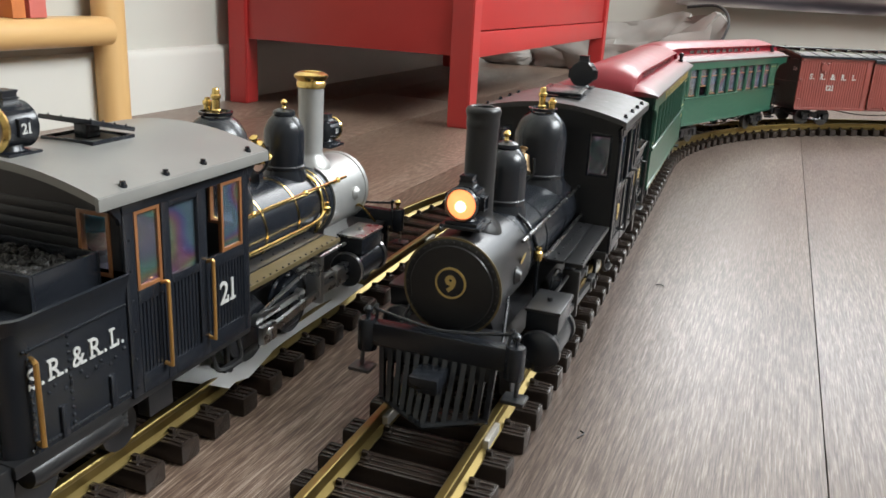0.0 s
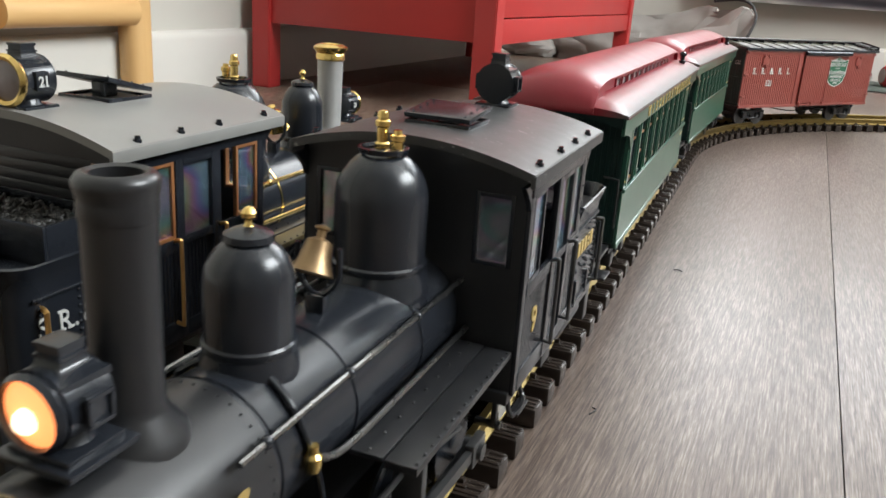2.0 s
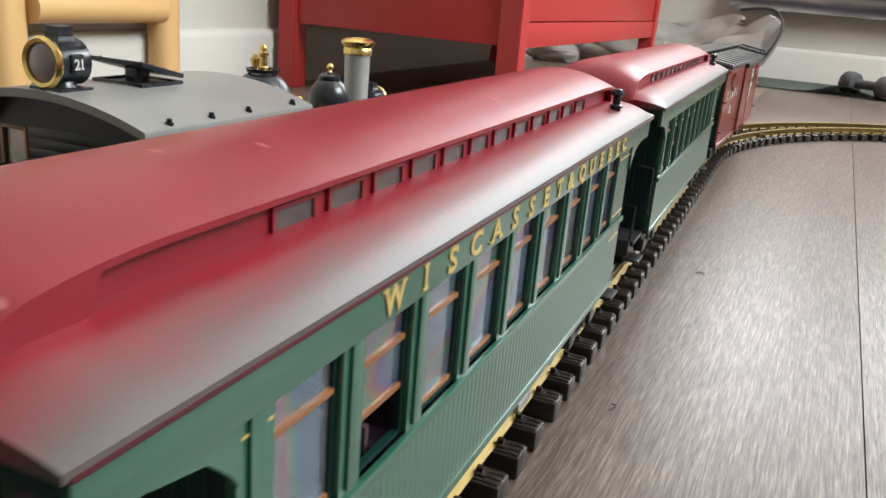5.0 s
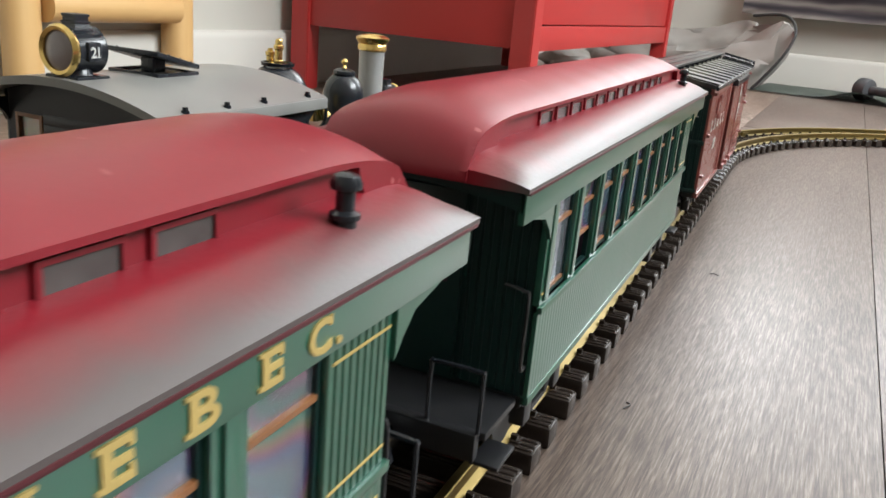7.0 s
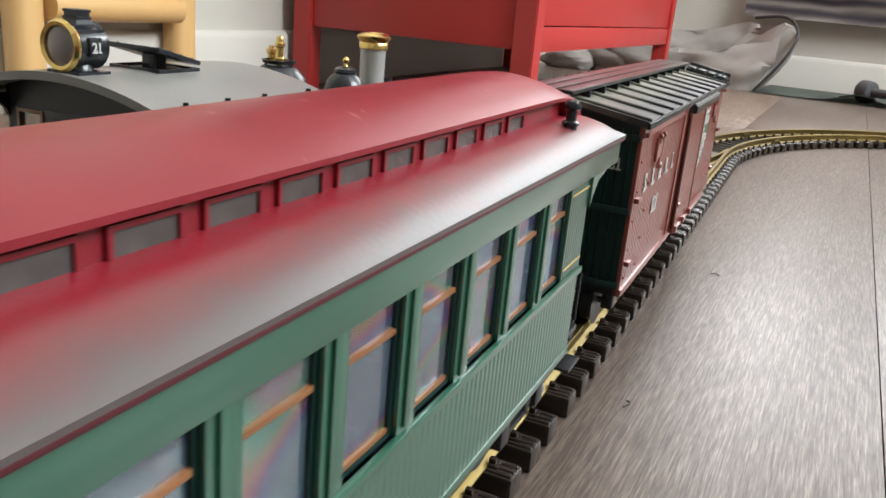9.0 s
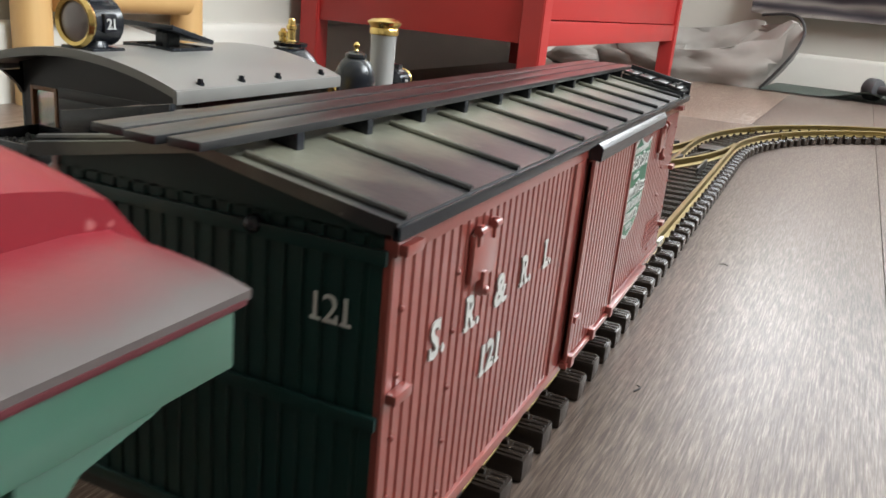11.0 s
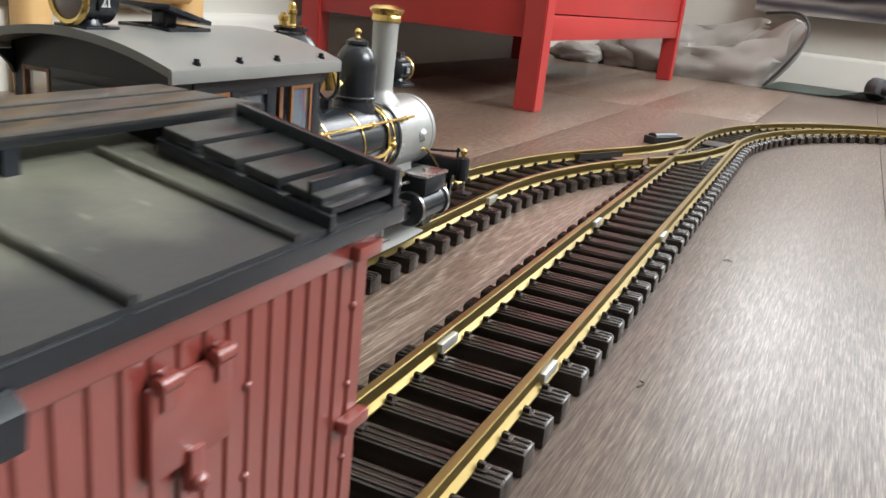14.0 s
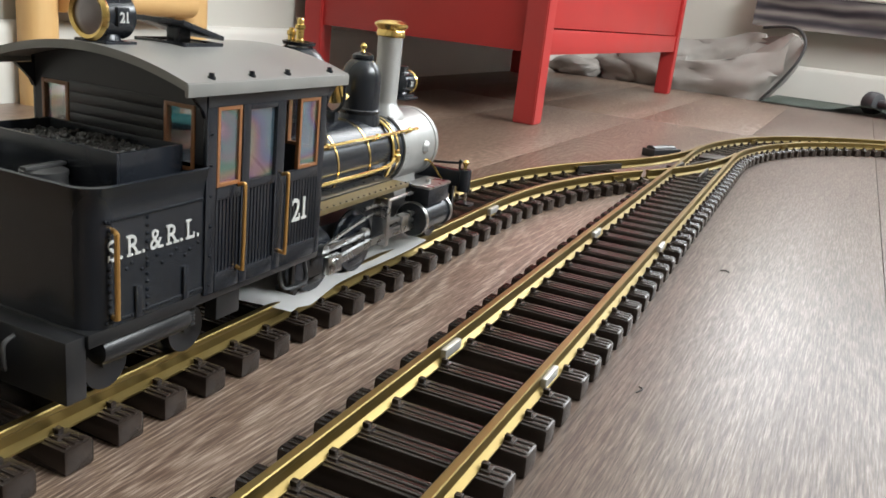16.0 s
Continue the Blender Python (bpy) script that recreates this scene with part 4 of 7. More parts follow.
def boxcar():
    top = empty("boxcar", "oxide-red model boxcar with a scuffed olive and black roof, on track", "railway wagon")
    L, W, E0, E1 = 0.311, 0.0450, -0.0045, -0.3065
    X, EAVE, RIDGE = 0.0425, 0.1262, 0.1345
    for s in (-1, 1):
        for y1, y0, nm in ((E0, -0.120, "side_panel"), (-0.186, E1, "side_panel")):
            part(nm, ribbed(bmesh.new(), s * X, y0, y1, 0.047, 0.1195, 0.0043, 0.0005, s), BOX_RED, top, "oxide-red side of upright boards", 20)
        part("side_plate", box(bmesh.new(), s * 0.040, s * 0.0432, E1, E0, 0.1193, 0.1252, 0.0004), BOX_RED, top, "plain red board under the roof")
        part("side_sill", box(bmesh.new(), s * 0.039, s * 0.0434, E1, E0, 0.0435, 0.0472, 0.0005), BOX_RED, top)
        part("door_post", box(bmesh.new(), s * 0.0395, s * 0.0433, -0.1295, -0.1195, 0.047, 0.1195, 0.0006), BOX_RED, top)
        part("doorway", box(bmesh.new(), s * 0.0385, s * 0.0405, -0.19, -0.129, 0.047, 0.1195), BOX_RED, top)
        bm = ribbed(bmesh.new(), s * 0.0452, -0.191, -0.131, 0.049, 0.1185, 0.0043, 0.00045, s)
        for q in ((-0.1330, -0.131, 0.048, 0.1195), (-0.1925, -0.1905, 0.048, 0.1195)):
            box(bm, s * 0.0432, s * 0.0458, q[0], q[1], q[2], q[3], 0.0003)
        door = part("sliding_door", bm, BOX_RED, top, "red sliding door of upright boards", 20)
        part("door_latch", box(bmesh.new(), s * 0.0452, s * 0.0466, -0.139, -0.133, 0.062, 0.0645, 0.0005), BOX_RED, door)
        for y in (-0.134, -0.162, -0.189):
            part("door_guide", box(bmesh.new(), s * 0.044, s * 0.0475, y - 0.002, y + 0.002, 0.046, 0.0505, 0.0006), BOX_RED, door)
        bm = extrude(bmesh.new(), [(s * 0.0430, 0.1190), (s * 0.0474, 0.1190), (s * 0.0478, 0.1230), (s * 0.0462, 0.1246), (s * 0.0430, 0.1250)], -0.2400, -0.131)
        part("door_track", bm, BLACK, top, "black hood over the door track")
        part("door_rail", box(bmesh.new(), s * 0.0434, s * 0.0462, -0.262, -0.131, 0.0455, 0.0478, 0.0005), BOX_RED, top)
        for a in (-0.0465, -0.2645):                       # small side hatches with two hinges and a hasp
            hatch = part("side_hatch", box(bmesh.new(), s * 0.0425, s * 0.0440, a - 0.0068, a + 0.0068, 0.1035, 0.1155, 0.0005), BOX_RED, top, "small flush red hatch")
            for d in (-0.0045, 0.0045):
                bm = rod(bmesh.new(), (s * 0.0442, a + d - 0.0016, 0.1160), (s * 0.0442, a + d + 0.0016, 0.1160), 0.0011, n=10)
                box(bm, s * 0.0432, s * 0.0446, a + d - 0.001, a + d + 0.001, 0.1125, 0.1175, 0.0003)
                part("hinge", bm, BOX_RED, hatch)
            bm = box(bmesh.new(), s * 0.0432, s * 0.0448, a - 0.0012, a + 0.0012, 0.0995, 0.1055, 0.0003)
            ball(bm, (s * 0.0448, a, 0.1008), 0.0013, 8)
            part("hasp", bm, BOX_RED, hatch)
        for k, ch in enumerate(("S.", "R.", "&", "R.", "L.")):
            side_text(ch, 0.0122, s * 0.0429, -0.0265 - 0.0185 * k, 0.0915, WHITE_PAINT, top, bold=0.0003)
        side_text("121", 0.0118, s * 0.0429, -0.0605, 0.0745, WHITE_PAINT, top, bold=0.0003)
        # herald: green shield with a white border and bars of script
        def shield(scale, x, dz=0.0):
            pts = []
            for u, v in ((-1, 0.84), (-0.66, 0.76), (-0.34, 0.83), (-0.14, 0.92), (0, 1.0), (0.14, 0.92), (0.34, 0.83), (0.66, 0.76), (1, 0.84), (0.97, 0.45), (0.95, 0.0), (0.90, -0.35), (0.74, -0.66), (0.45, -0.86), (0.0, -1.0), (-0.45, -0.86), (-0.74, -0.66), (-0.90, -0.35), (-0.95, 0.0), (-0.97, 0.45)):
                pts.append((-0.2152 + 0.0245 * u * scale, 0.0945 + 0.0226 * v * scale))
            return extrude_x(bmesh.new(), pts, x - 0.0001, x + 0.0001)
        sh = part("herald", shield(1.0, s * 0.0427), WHITE_PAINT, top, "green and white shield herald", 0)
        part("shield_field", shield(0.93, s * 0.0429), SHIELD_GREEN, sh, "", 0)
        rng = random.Random(7)
        bars = bmesh.new()
        for z, half, h, thick in ((0.1102, 0.0170, 0.0018, 0.00035), (0.1030, 0.0195, 0.0056, 0.00062), (0.0990, 0.0050, 0.0018, 0.00035), (0.0910, 0.0195, 0.0052, 0.0006), (0.0860, 0.0150, 0.0032, 0.0005), (0.0805, 0.0120, 0.0036, 0.0005), (0.0768, 0.0050, 0.0020, 0.00035)):
            y = half
            while y > -half:
                kind, tall = rng.randrange(4), h * rng.uniform(0.75, 1.15)
                w = tall * (0.22, 0.55, 0.60, 0.55)[kind]
                if kind == 0:
                    run = [(0, 0), (0.3, 1)]
                elif kind == 1:
                    run = [(0.5 + 0.5 * math.cos(a) + 0.15 * math.sin(a), 0.5 + 0.5 * math.sin(a)) for a in [0.9 + 0.75 * k for k in range(7)]]
                elif kind == 2:
                    run = [(0, 0), (0.25, 0.95), (0.45, 1.0), (0.6, 0.8), (0.55, 0.1), (0.8, 0)]
                else:
                    run = [(0.8, 0.95), (0.3, 0.9), (0.2, 0.6), (0.65, 0.45), (0.6, 0.1), (0.0, 0.08)]
                pipe(bars, [(s * 0.0431, -0.2152 + y - p * w, z + q * tall) for p, q in run], thick, 5)
                y -= w + h * 0.14
        part("herald_script", bars, WHITE_PAINT, sh, "white script, too fine to read")
        bars = bmesh.new()
        for row in range(5):
            y = -0.262
            while y > -0.296:
                w = rng.uniform(0.001, 0.003)
                box(bars, s * 0.0429, s * 0.0431, y - w * 0.7, y, 0.0560 + row * 0.0026, 0.0570 + row * 0.0026)
                y -= w + 0.0004
        tagged(part("data_lines", bars, FADED_PAINT, top, "rows of tiny white data lettering"), kind="stuff")
        rivets = bmesh.new()
        for y in (-0.302, -0.276, -0.009, -0.035):
            for z in (0.052, 0.066, 0.080, 0.094, 0.108):
                ball(rivets, (s * 0.0426, y, z + 0.003 * (y < -0.29)), 0.0007, 6)
        tagged(part("bolt_heads", rivets, BOX_RED, top), kind="stuff")
        for y in (E0 - 0.004, E1 + 0.004):
            for z in (0.1208, 0.0905, 0.060):
                bm = box(bmesh.new(), s * 0.0425, s * 0.0450, y - 0.0035, y + 0.0035, z - 0.0012, z + 0.0012, 0.0005)
                part("corner_iron", bm, BOX_RED, top, "small red corner iron")
    for y, d in ((E0, 1), (E1, -1)):
        part("end_wall", ribbed_end(bmesh.new(), y, -X + 0.0008, X - 0.0008, 0.0465, 0.1230, 0.0043, 0.0006, d), SHADE_DARK_GREEN, top, "dark green end of upright boards", 20)
        gable = [(-X + 0.001, 0.1225), (X - 0.001, 0.1225), (X - 0.001, 0.1250), (0, RIDGE - 0.0015), (-X + 0.001, 0.1250)]
        part("end_gable", extrude(bmesh.new(), gable, y - 0.0012 * (d > 0), y + 0.0012 * (d < 0)), SHADE_DARK_GREEN, top)
        for z in (0.0835, 0.1175, 0.0475):
            part("end_batten", box(bmesh.new(), -X + 0.001, X - 0.001, y, y + d * 0.0012, z, z + 0.003, 0.0003), SHADE_DARK_GREEN, top)
        writing("121", 0.0084, pose(-0.030 if d > 0 else 0.030, y + d * 0.0004, 0.1035, 90, 0, 180 if d > 0 else 0), WHITE_PAINT, top)
        bar(top, "grab_iron", [(0.024, y, 0.077), (0.024, y + d * 0.003, 0.077), (0.008, y + d * 0.003, 0.077), (0.008, y, 0.077)], 0.0006, BLACK)
        part("end_lamp_bracket", ball(bmesh.new(), (-0.012, y + d * 0.001, 0.1200), 0.002, 8), BLACK, top)
        coupler(top, y + d * 0.004, d)
        truck(top, y - d * 0.045)
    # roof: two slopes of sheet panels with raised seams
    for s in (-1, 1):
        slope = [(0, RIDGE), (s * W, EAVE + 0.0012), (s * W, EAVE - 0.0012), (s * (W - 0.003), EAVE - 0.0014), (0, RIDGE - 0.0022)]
        part("roof_panel", extrude(bmesh.new(), slope, -L, 0), BOX_ROOF, top, "scuffed black sheet roof, olive along the ridge", 20)
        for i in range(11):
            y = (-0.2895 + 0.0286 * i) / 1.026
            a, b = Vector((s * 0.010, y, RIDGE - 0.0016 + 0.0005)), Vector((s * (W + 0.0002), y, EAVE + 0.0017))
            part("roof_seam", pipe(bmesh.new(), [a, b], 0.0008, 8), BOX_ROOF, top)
        part("eaves_trim", box(bmesh.new(), s * (W - 0.001), s * (W + 0.0008), -L, 0, EAVE - 0.0022, EAVE + 0.0006, 0.0004), BLACK, top)
    # running boards
    for i in range(3):
        x = -0.0088 + 0.0088 * i
        part("running_board", box(bmesh.new(), x - 0.0038, x + 0.0038, -L - 0.006, 0.012 + 0.0012 * (i % 2), 0.1360, 0.1378, 0.0005), WOOD_BLACK, top, "black grained running board")
    for i in range(11):
        y = -0.0175 - 0.02765 * i
        saddle = [(-0.0125, 0.1363), (0.0125, 0.1363), (0.0125, RIDGE - 0.0036), (0, RIDGE - 0.0002), (-0.0125, RIDGE - 0.0036)]
        part("saddle", extrude(bmesh.new(), saddle, y - 0.0012, y + 0.0012), BLACK, top)
    for y0, s in ((-0.3080, -1), (-0.0100, 1)):            # lateral boards to the ladder corners
        tilt = math.atan2(RIDGE - EAVE, W)
        for i in range(4):
            bm = bmesh.new()
            box(bm, s * (0.0145 + 0.0076 * i), s * (0.0145 + 0.0076 * i + 0.0062), y0 - 0.004 if y0 > -0.1 else y0, y0 + 0.018 if y0 < -0.1 else y0 - 0.018, 0.0, 0.0014, 0.0003)
            for v in bm.verts:
                v.co.z += RIDGE + 0.0035 - abs(v.co.x) * math.tan(tilt)
            part("lateral_board", bm, WOOD_BLACK, top, "black grained board across the roof corner")
        for dy in (0.0, 0.018 if y0 < -0.1 else -0.018):
            bm = bmesh.new()
            box(bm, s * 0.0140, s * 0.0455, y0 + dy - 0.0008, y0 + dy + 0.0008, -0.0020, 0.0004 if dy else 0.0042, 0.0002)
            for v in bm.verts:
                v.co.z += RIDGE + 0.0028 - abs(v.co.x) * math.tan(tilt)
            part("board_bearer", bm, BLACK, top)
        yy = y0 + (0.009 if y0 < -0.1 else -0.009)
        bm = box(bmesh.new(), s * 0.0408, s * 0.0416, yy - 0.010, yy + 0.009, EAVE + 0.0025, EAVE + 0.0072, 0.0003)
        box(bm, s * 0.0416, s * 0.0452, yy - 0.010, yy + 0.009, EAVE + 0.0030, EAVE + 0.0042, 0.0003)
        part("corner_step", bm, BLACK, top, "black step plate at the roof corner")
    part("floor_pan", box(bmesh.new(), -0.041, 0.041, E1, E0, 0.0435, 0.0464), MATT_BLACK, top)
    for s in (-1, 1):
        bar(top, "truss_rod", [(s * 0.030, -0.08, 0.043), (s * 0.030, -0.13, 0.036), (s * 0.030, -0.18, 0.036), (s * 0.030, -0.23, 0.043)], 0.0008, BLACK)
    lengthen(top, 1.026)
    return top

def rivet_line(bm, points, r=0.00078):
    for p in points:
        bmesh.ops.create_icosphere(bm, subdivisions=1, radius=r, matrix=Matrix.Translation(p))


def along(a, b, n):
    a, b = Vector(a), Vector(b)
    return [a + (b - a) * (i / (n - 1)) for i in range(n)]


def head_lamp(parent, y, z, r, way, lit, rim, lens, plate, long=0.0125):
    """An oil-lamp style head lamp: pedestal, drum, chimney, number plates, rimmed lens. way: +1 looks forward."""
    base = z - r - 0.0032
    bm = box(bmesh.new(), -r * 1.25, r * 1.25, y - long * 0.72, y + long * 0.72, base - 0.0004, base + 0.0012, 0.0004)
    box(bm, -r * 0.98, r * 0.98, y - long * 0.58, y + long * 0.58, base + 0.0010, base + 0.0026, 0.0005)
    spin(bm, [(r * 0.85, base + 0.0012), (r * 0.62, base + 0.0030), (r * 0.55, z - r * 0.7)], (0, y, 0), "Z", 20)
    lamp = part("head_lamp", bm, BLACK, parent, "black pedestal head lamp with a short chimney")
    bm = bmesh.new()
    spin(bm, [(r * 0.45, -long / 2), (r * 0.98, -long / 2 + 0.001), (r * 1.0, long / 2 - 0.001), (r * 1.06, long / 2), (r * 0.9, long / 2)], (0, y, z), "Y", 28)
    box(bm, -r * 1.12, r * 1.12, y - long * 0.22, y + long * 0.22, z - r * 0.42, z + r * 0.42, 0.0006)
    part("lamp_drum", bm, BLACK, lamp)
    for s in (-1, 1):                        # framed side glass
        bm = bmesh.new()
        for c in ((-0.42, 0.42, 0.30, 0.42), (-0.42, 0.42, -0.42, -0.30), (-0.42, -0.30, -0.30, 0.30), (0.30, 0.42, -0.30, 0.30)):
            box(bm, s * r * 1.10, s * r * 1.22, y + r * c[0], y + r * c[1], z + r * c[2], z + r * c[3], 0.0002)
        if not plate:
            part("side_light_frame", bm, BLACK, lamp)
        else:
            bm.free()
    bm = bmesh.new()
    q = math.sqrt(2)                         # a four-sided flue: a hollow flare, a straight shaft, two collars
    spin(bm, [(r * 0.80 * q, z + r * 0.55), (r * 0.78 * q, z + r * 0.74), (r * 0.52 * q, z + r * 0.86), (r * 0.42 * q, z + r * 1.04), (r * 0.39 * q, z + r * 1.16),
              (r * 0.43 * q, z + r * 1.17), (r * 0.43 * q, z + r * 1.25), (r * 0.37 * q, z + r * 1.27), (r * 0.37 * q, z + r * 1.44), (r * 0.41 * q, z + r * 1.45), (r * 0.41 * q, z + r * 1.56), (r * 0.30 * q, z + r * 1.58)], (0, 0, 0), "Z", 4)
    bmesh.ops.rotate(bm, verts=bm.verts[:], cent=(0, 0, 0), matrix=Matrix.Rotation(math.pi / 4, 3, "Z"))
    bmesh.ops.translate(bm, verts=bm.verts[:], vec=(0, y, 0))
    part("lamp_chimney", bm, BLACK, lamp)
    f = y + way * long / 2
    wide = 1.0 if rim is BRASS else 0.90
    rim_bm = ring(bmesh.new(), [(r * 0.88, 0), (r * 1.10 * wide, 0), (r * 1.16 * wide, way * 0.0012), (r * 1.04 * wide, way * 0.0026), (r * 0.88, way * 0.0020)], (0, f, z), "Y", 32)
    part("lamp_rim", rim_bm, rim, lamp)
    glass = spin(bmesh.new(), [(r * 0.90, way * 0.0010), (r * 0.7, way * 0.0019), (r * 0.35, way * 0.0024), (0.0001, way * 0.0025)], (0, f, z), "Y", 28)
    part("lamp_lens", glass, lens, lamp, "glowing orange lens" if lit else "unlit grey lens")
    if lit:
        part("lamp_flame", ball(bmesh.new(), (0, f + way * 0.0022, z - r * 0.1), r * 0.34, 12), LAMP_CORE, lamp, "bright filament")
    if plate:
        for s in (-1, 1):
            writing(plate, r * 0.66, pose(s * r * 1.135, y, z - r * 0.24, 90, 0, 90 * s), WHITE_PAINT, lamp, "lamp_number", bold=0.00008)
    return lamp


def locomotive(st):
    """A small forney: cab and tank on one frame. y = 0 at the rear edge of the cab roof, forward is +y."""
    top = empty("locomotive", st["label"], "steam locomotive", "locomotives")
    ez, cz, rw = st["eave"], st["crown"], st["roof_w"]
    RL, CR, CF, T0 = st["roof_l"], 0.014, st["cab_front"], -0.037
    bz, br = 0.0745, 0.0203
    trim, rodm = st["trim"], st["rod"]
    win_mat = st["window"]
    # frame and beams
    part("frame", box(bmesh.new(), -0.0415, 0.0415, T0 - 0.001, CF + 0.002, 0.0445, 0.0495, 0.0008), MATT_BLACK, top, "black side sill under the tank and cab")
    part("main_frame", box(bmesh.new(), -0.0165, 0.0165, T0, 0.262, 0.030, 0.0450, 0.0006), MATT_BLACK, top)
    part("rear_beam", box(bmesh.new(), -0.0400, 0.0400, T0 - 0.0085, T0 - 0.0005, 0.0270, 0.0490, 0.0008), MATT_BLACK, top)
    bar(top, "coupling_chain_bar", [(0.018, T0 - 0.009, 0.046), (0.018, T0 - 0.013, 0.044), (0.018, T0 - 0.013, 0.036), (0.014, T0 - 0.010, 0.034)], 0.0008, GUNMETAL)
    coupler(top, T0 - 0.009, -1)
    # tank: rounded plan, flared lip
    bm = bmesh.new()
    def plan(off, cr=0.009):
        x, y0, y1 = 0.0420 + off, T0 - off, CR
        pts = []
        for k in range(7):
            a = math.pi + k / 6 * math.pi / 2
            pts.append((-x + cr + cr * math.cos(a), y0 + cr + cr * math.sin(a)))
        for k in range(7):
            a = 1.5 * math.pi + k / 6 * math.pi / 2
            pts.append((x - cr + cr * math.cos(a), y0 + cr + cr * math.sin(a)))
        return pts + [(x, y1), (-x, y1)]
    lip = st["tank_top"]
    levels = ((0.0495, 0), (lip - 0.0105, 0), (lip - 0.006, 0.0005), (lip - 0.002, 0.0018), (lip, 0.0024), (lip + 0.0004, 0.0016), (lip - 0.002, 0.0002), (lip - 0.0065, -0.001))
    rings = [[bm.verts.new((x, y, z)) for x, y in plan(off)] for z, off in levels]
    for a, b in zip(rings, rings[1:]):
        for i in range(len(a)):
            bm.faces.new((a[i], a[(i + 1) % len(a)], b[(i + 1) % len(b)], b[i]))
    bm.faces.new(rings[0])
    bm.faces.new(rings[-1])
    tank = part("tank", bm, BLACK, top, "black riveted water tank with a flared lip", 30)
    rv = bmesh.new()
    for s in (-1, 1):
        x = s * 0.0421
        rivet_line(rv, along((x, T0 + 0.006, 0.0515), (x, CR - 0.001, 0.0515), 34))
        rivet_line(rv, along((x, T0 + 0.006, lip - 0.0115), (x, CR - 0.001, lip - 0.0115), 34))
        rivet_line(rv, along((x, T0 + 0.0075, 0.052), (x, T0 + 0.0075, lip - 0.012), 14))
        rivet_line(rv, along((x, T0 + 0.0235, 0.053), (x, T0 + 0.0235, lip - 0.013), 12))
        rivet_line(rv, [(x, T0 + 0.010 + 0.0034 * i + 0.001 * (i % 2), 0.0665 + 0.0016 * (i % 3)) for i in range(12)])
    tagged(part("rivets", rv, BLACK, tank, "rows of tiny rivet heads"), kind="stuff")
    for s in (-1, 1):
        for y, h in ((T0 + 0.019, 0.0115), (T0 + 0.0415, 0.0125)):
            part("tank_strap", box(bmesh.new(), s * 0.0415, s * 0.0431, y - 0.0014, y + 0.0014, 0.0500, 0.0500 + h, 0.0005), BLACK, tank)
        bar(top, "tank_handrail", [(s * 0.0420, T0 + 0.0085, lip - 0.0145), (s * 0.0450, T0 + 0.0075, lip - 0.0150), (s * 0.0452, T0 + 0.0075, lip - 0.018), (s * 0.0452, T0 + 0.0075, 0.0555), (s * 0.0450, T0 + 0.0075, 0.0535), (s * 0.0420, T0 + 0.0085, 0.0530)], 0.0009, rodm, st["rod_label"])
        if not st["letters"]:
            for k in range(5):
                y = T0 + 0.014 + 0.0062 * k
                bm = box(bmesh.new(), s * 0.0420, s * 0.0423, y, y + 0.0042, 0.0735, 0.0800)
                part("lettering", bm, GOLD_PAINT, top, "worn yellow lettering, too faint to read")
        if st["letters"]:
            side_text(st["letters"], 0.0102, s * 0.04225, T0 + 0.0275, 0.0722, st["letter_mat"], top, space=st["letter_space"], bold=0.00005)
    if st["bunker"]:
        bm = bmesh.new()
        for q in ((-0.0330, 0.0330, -0.0175, -0.0160), (-0.0330, 0.0330, 0.0115, 0.0130), (-0.0330, -0.0315, -0.0160, 0.0115), (0.0315, 0.0330, -0.0160, 0.0115)):
            box(bm, q[0], q[1], q[2], q[3], lip - 0.007, lip + 0.0068, 0.0003)
        part("coal_bunker", bm, BLACK, top, "black coal box above the tank")
        rng = random.Random(3)
        bm = box(bmesh.new(), -0.0317, 0.0317, -0.0162, 0.0117, lip - 0.006, lip + 0.0026)
        for i in range(560):
            x, y = rng.uniform(-0.0302, 0.0302), rng.uniform(-0.0148, 0.0103)
            z = lip + 0.0030 + 0.0022 * math.exp(-((x / 0.014) ** 2 + (y / 0.009) ** 2)) + rng.uniform(-0.0008, 0.0008)
            m = Matrix.LocRotScale((x, y, z), Euler([rng.uniform(0, 6) for _ in range(3)]), (rng.uniform(0.6, 1.3), rng.uniform(0.6, 1.3), rng.uniform(0.5, 1)))
            bmesh.ops.create_icosphere(bm, subdivisions=1, radius=0.0012, matrix=m)
        tagged(part("coal", bm, COAL, top, "heap of small black coal lumps", 10), kind="stuff")
        hatch = spin(bmesh.new(), [(0.0075, 0), (0.0075, 0.0014), (0.0060, 0.0020), (0.0001, 0.0022)], (0.010, T0 + 0.011, lip - 0.0025), "Z", 22)
        spin(hatch, [(0.0072, -0.004), (0.0072, 0.0005)], (0.010, T0 + 0.011, lip - 0.0025), "Z", 22)
        box(hatch, 0.0085, 0.0115, T0 + 0.003, T0 + 0.019, lip - 0.0004, lip + 0.0008, 0.0004)
        part("filler_hatch", hatch, GUNMETAL, top, "dark grey water filler hatch")
    else:
        part("tank_deck", box(bmesh.new(), -0.040, 0.040, T0 + 0.002, CR, lip - 0.012, lip - 0.0062), MATT_BLACK, top)
    # cab
    X = 0.0425
    sill, head = st["sill"], st["head"]
    door0, door1 = 0.0345, 0.0590
    def roof_z(x):
        return ez + (cz - ez) * (1 - (x / rw) ** 2)
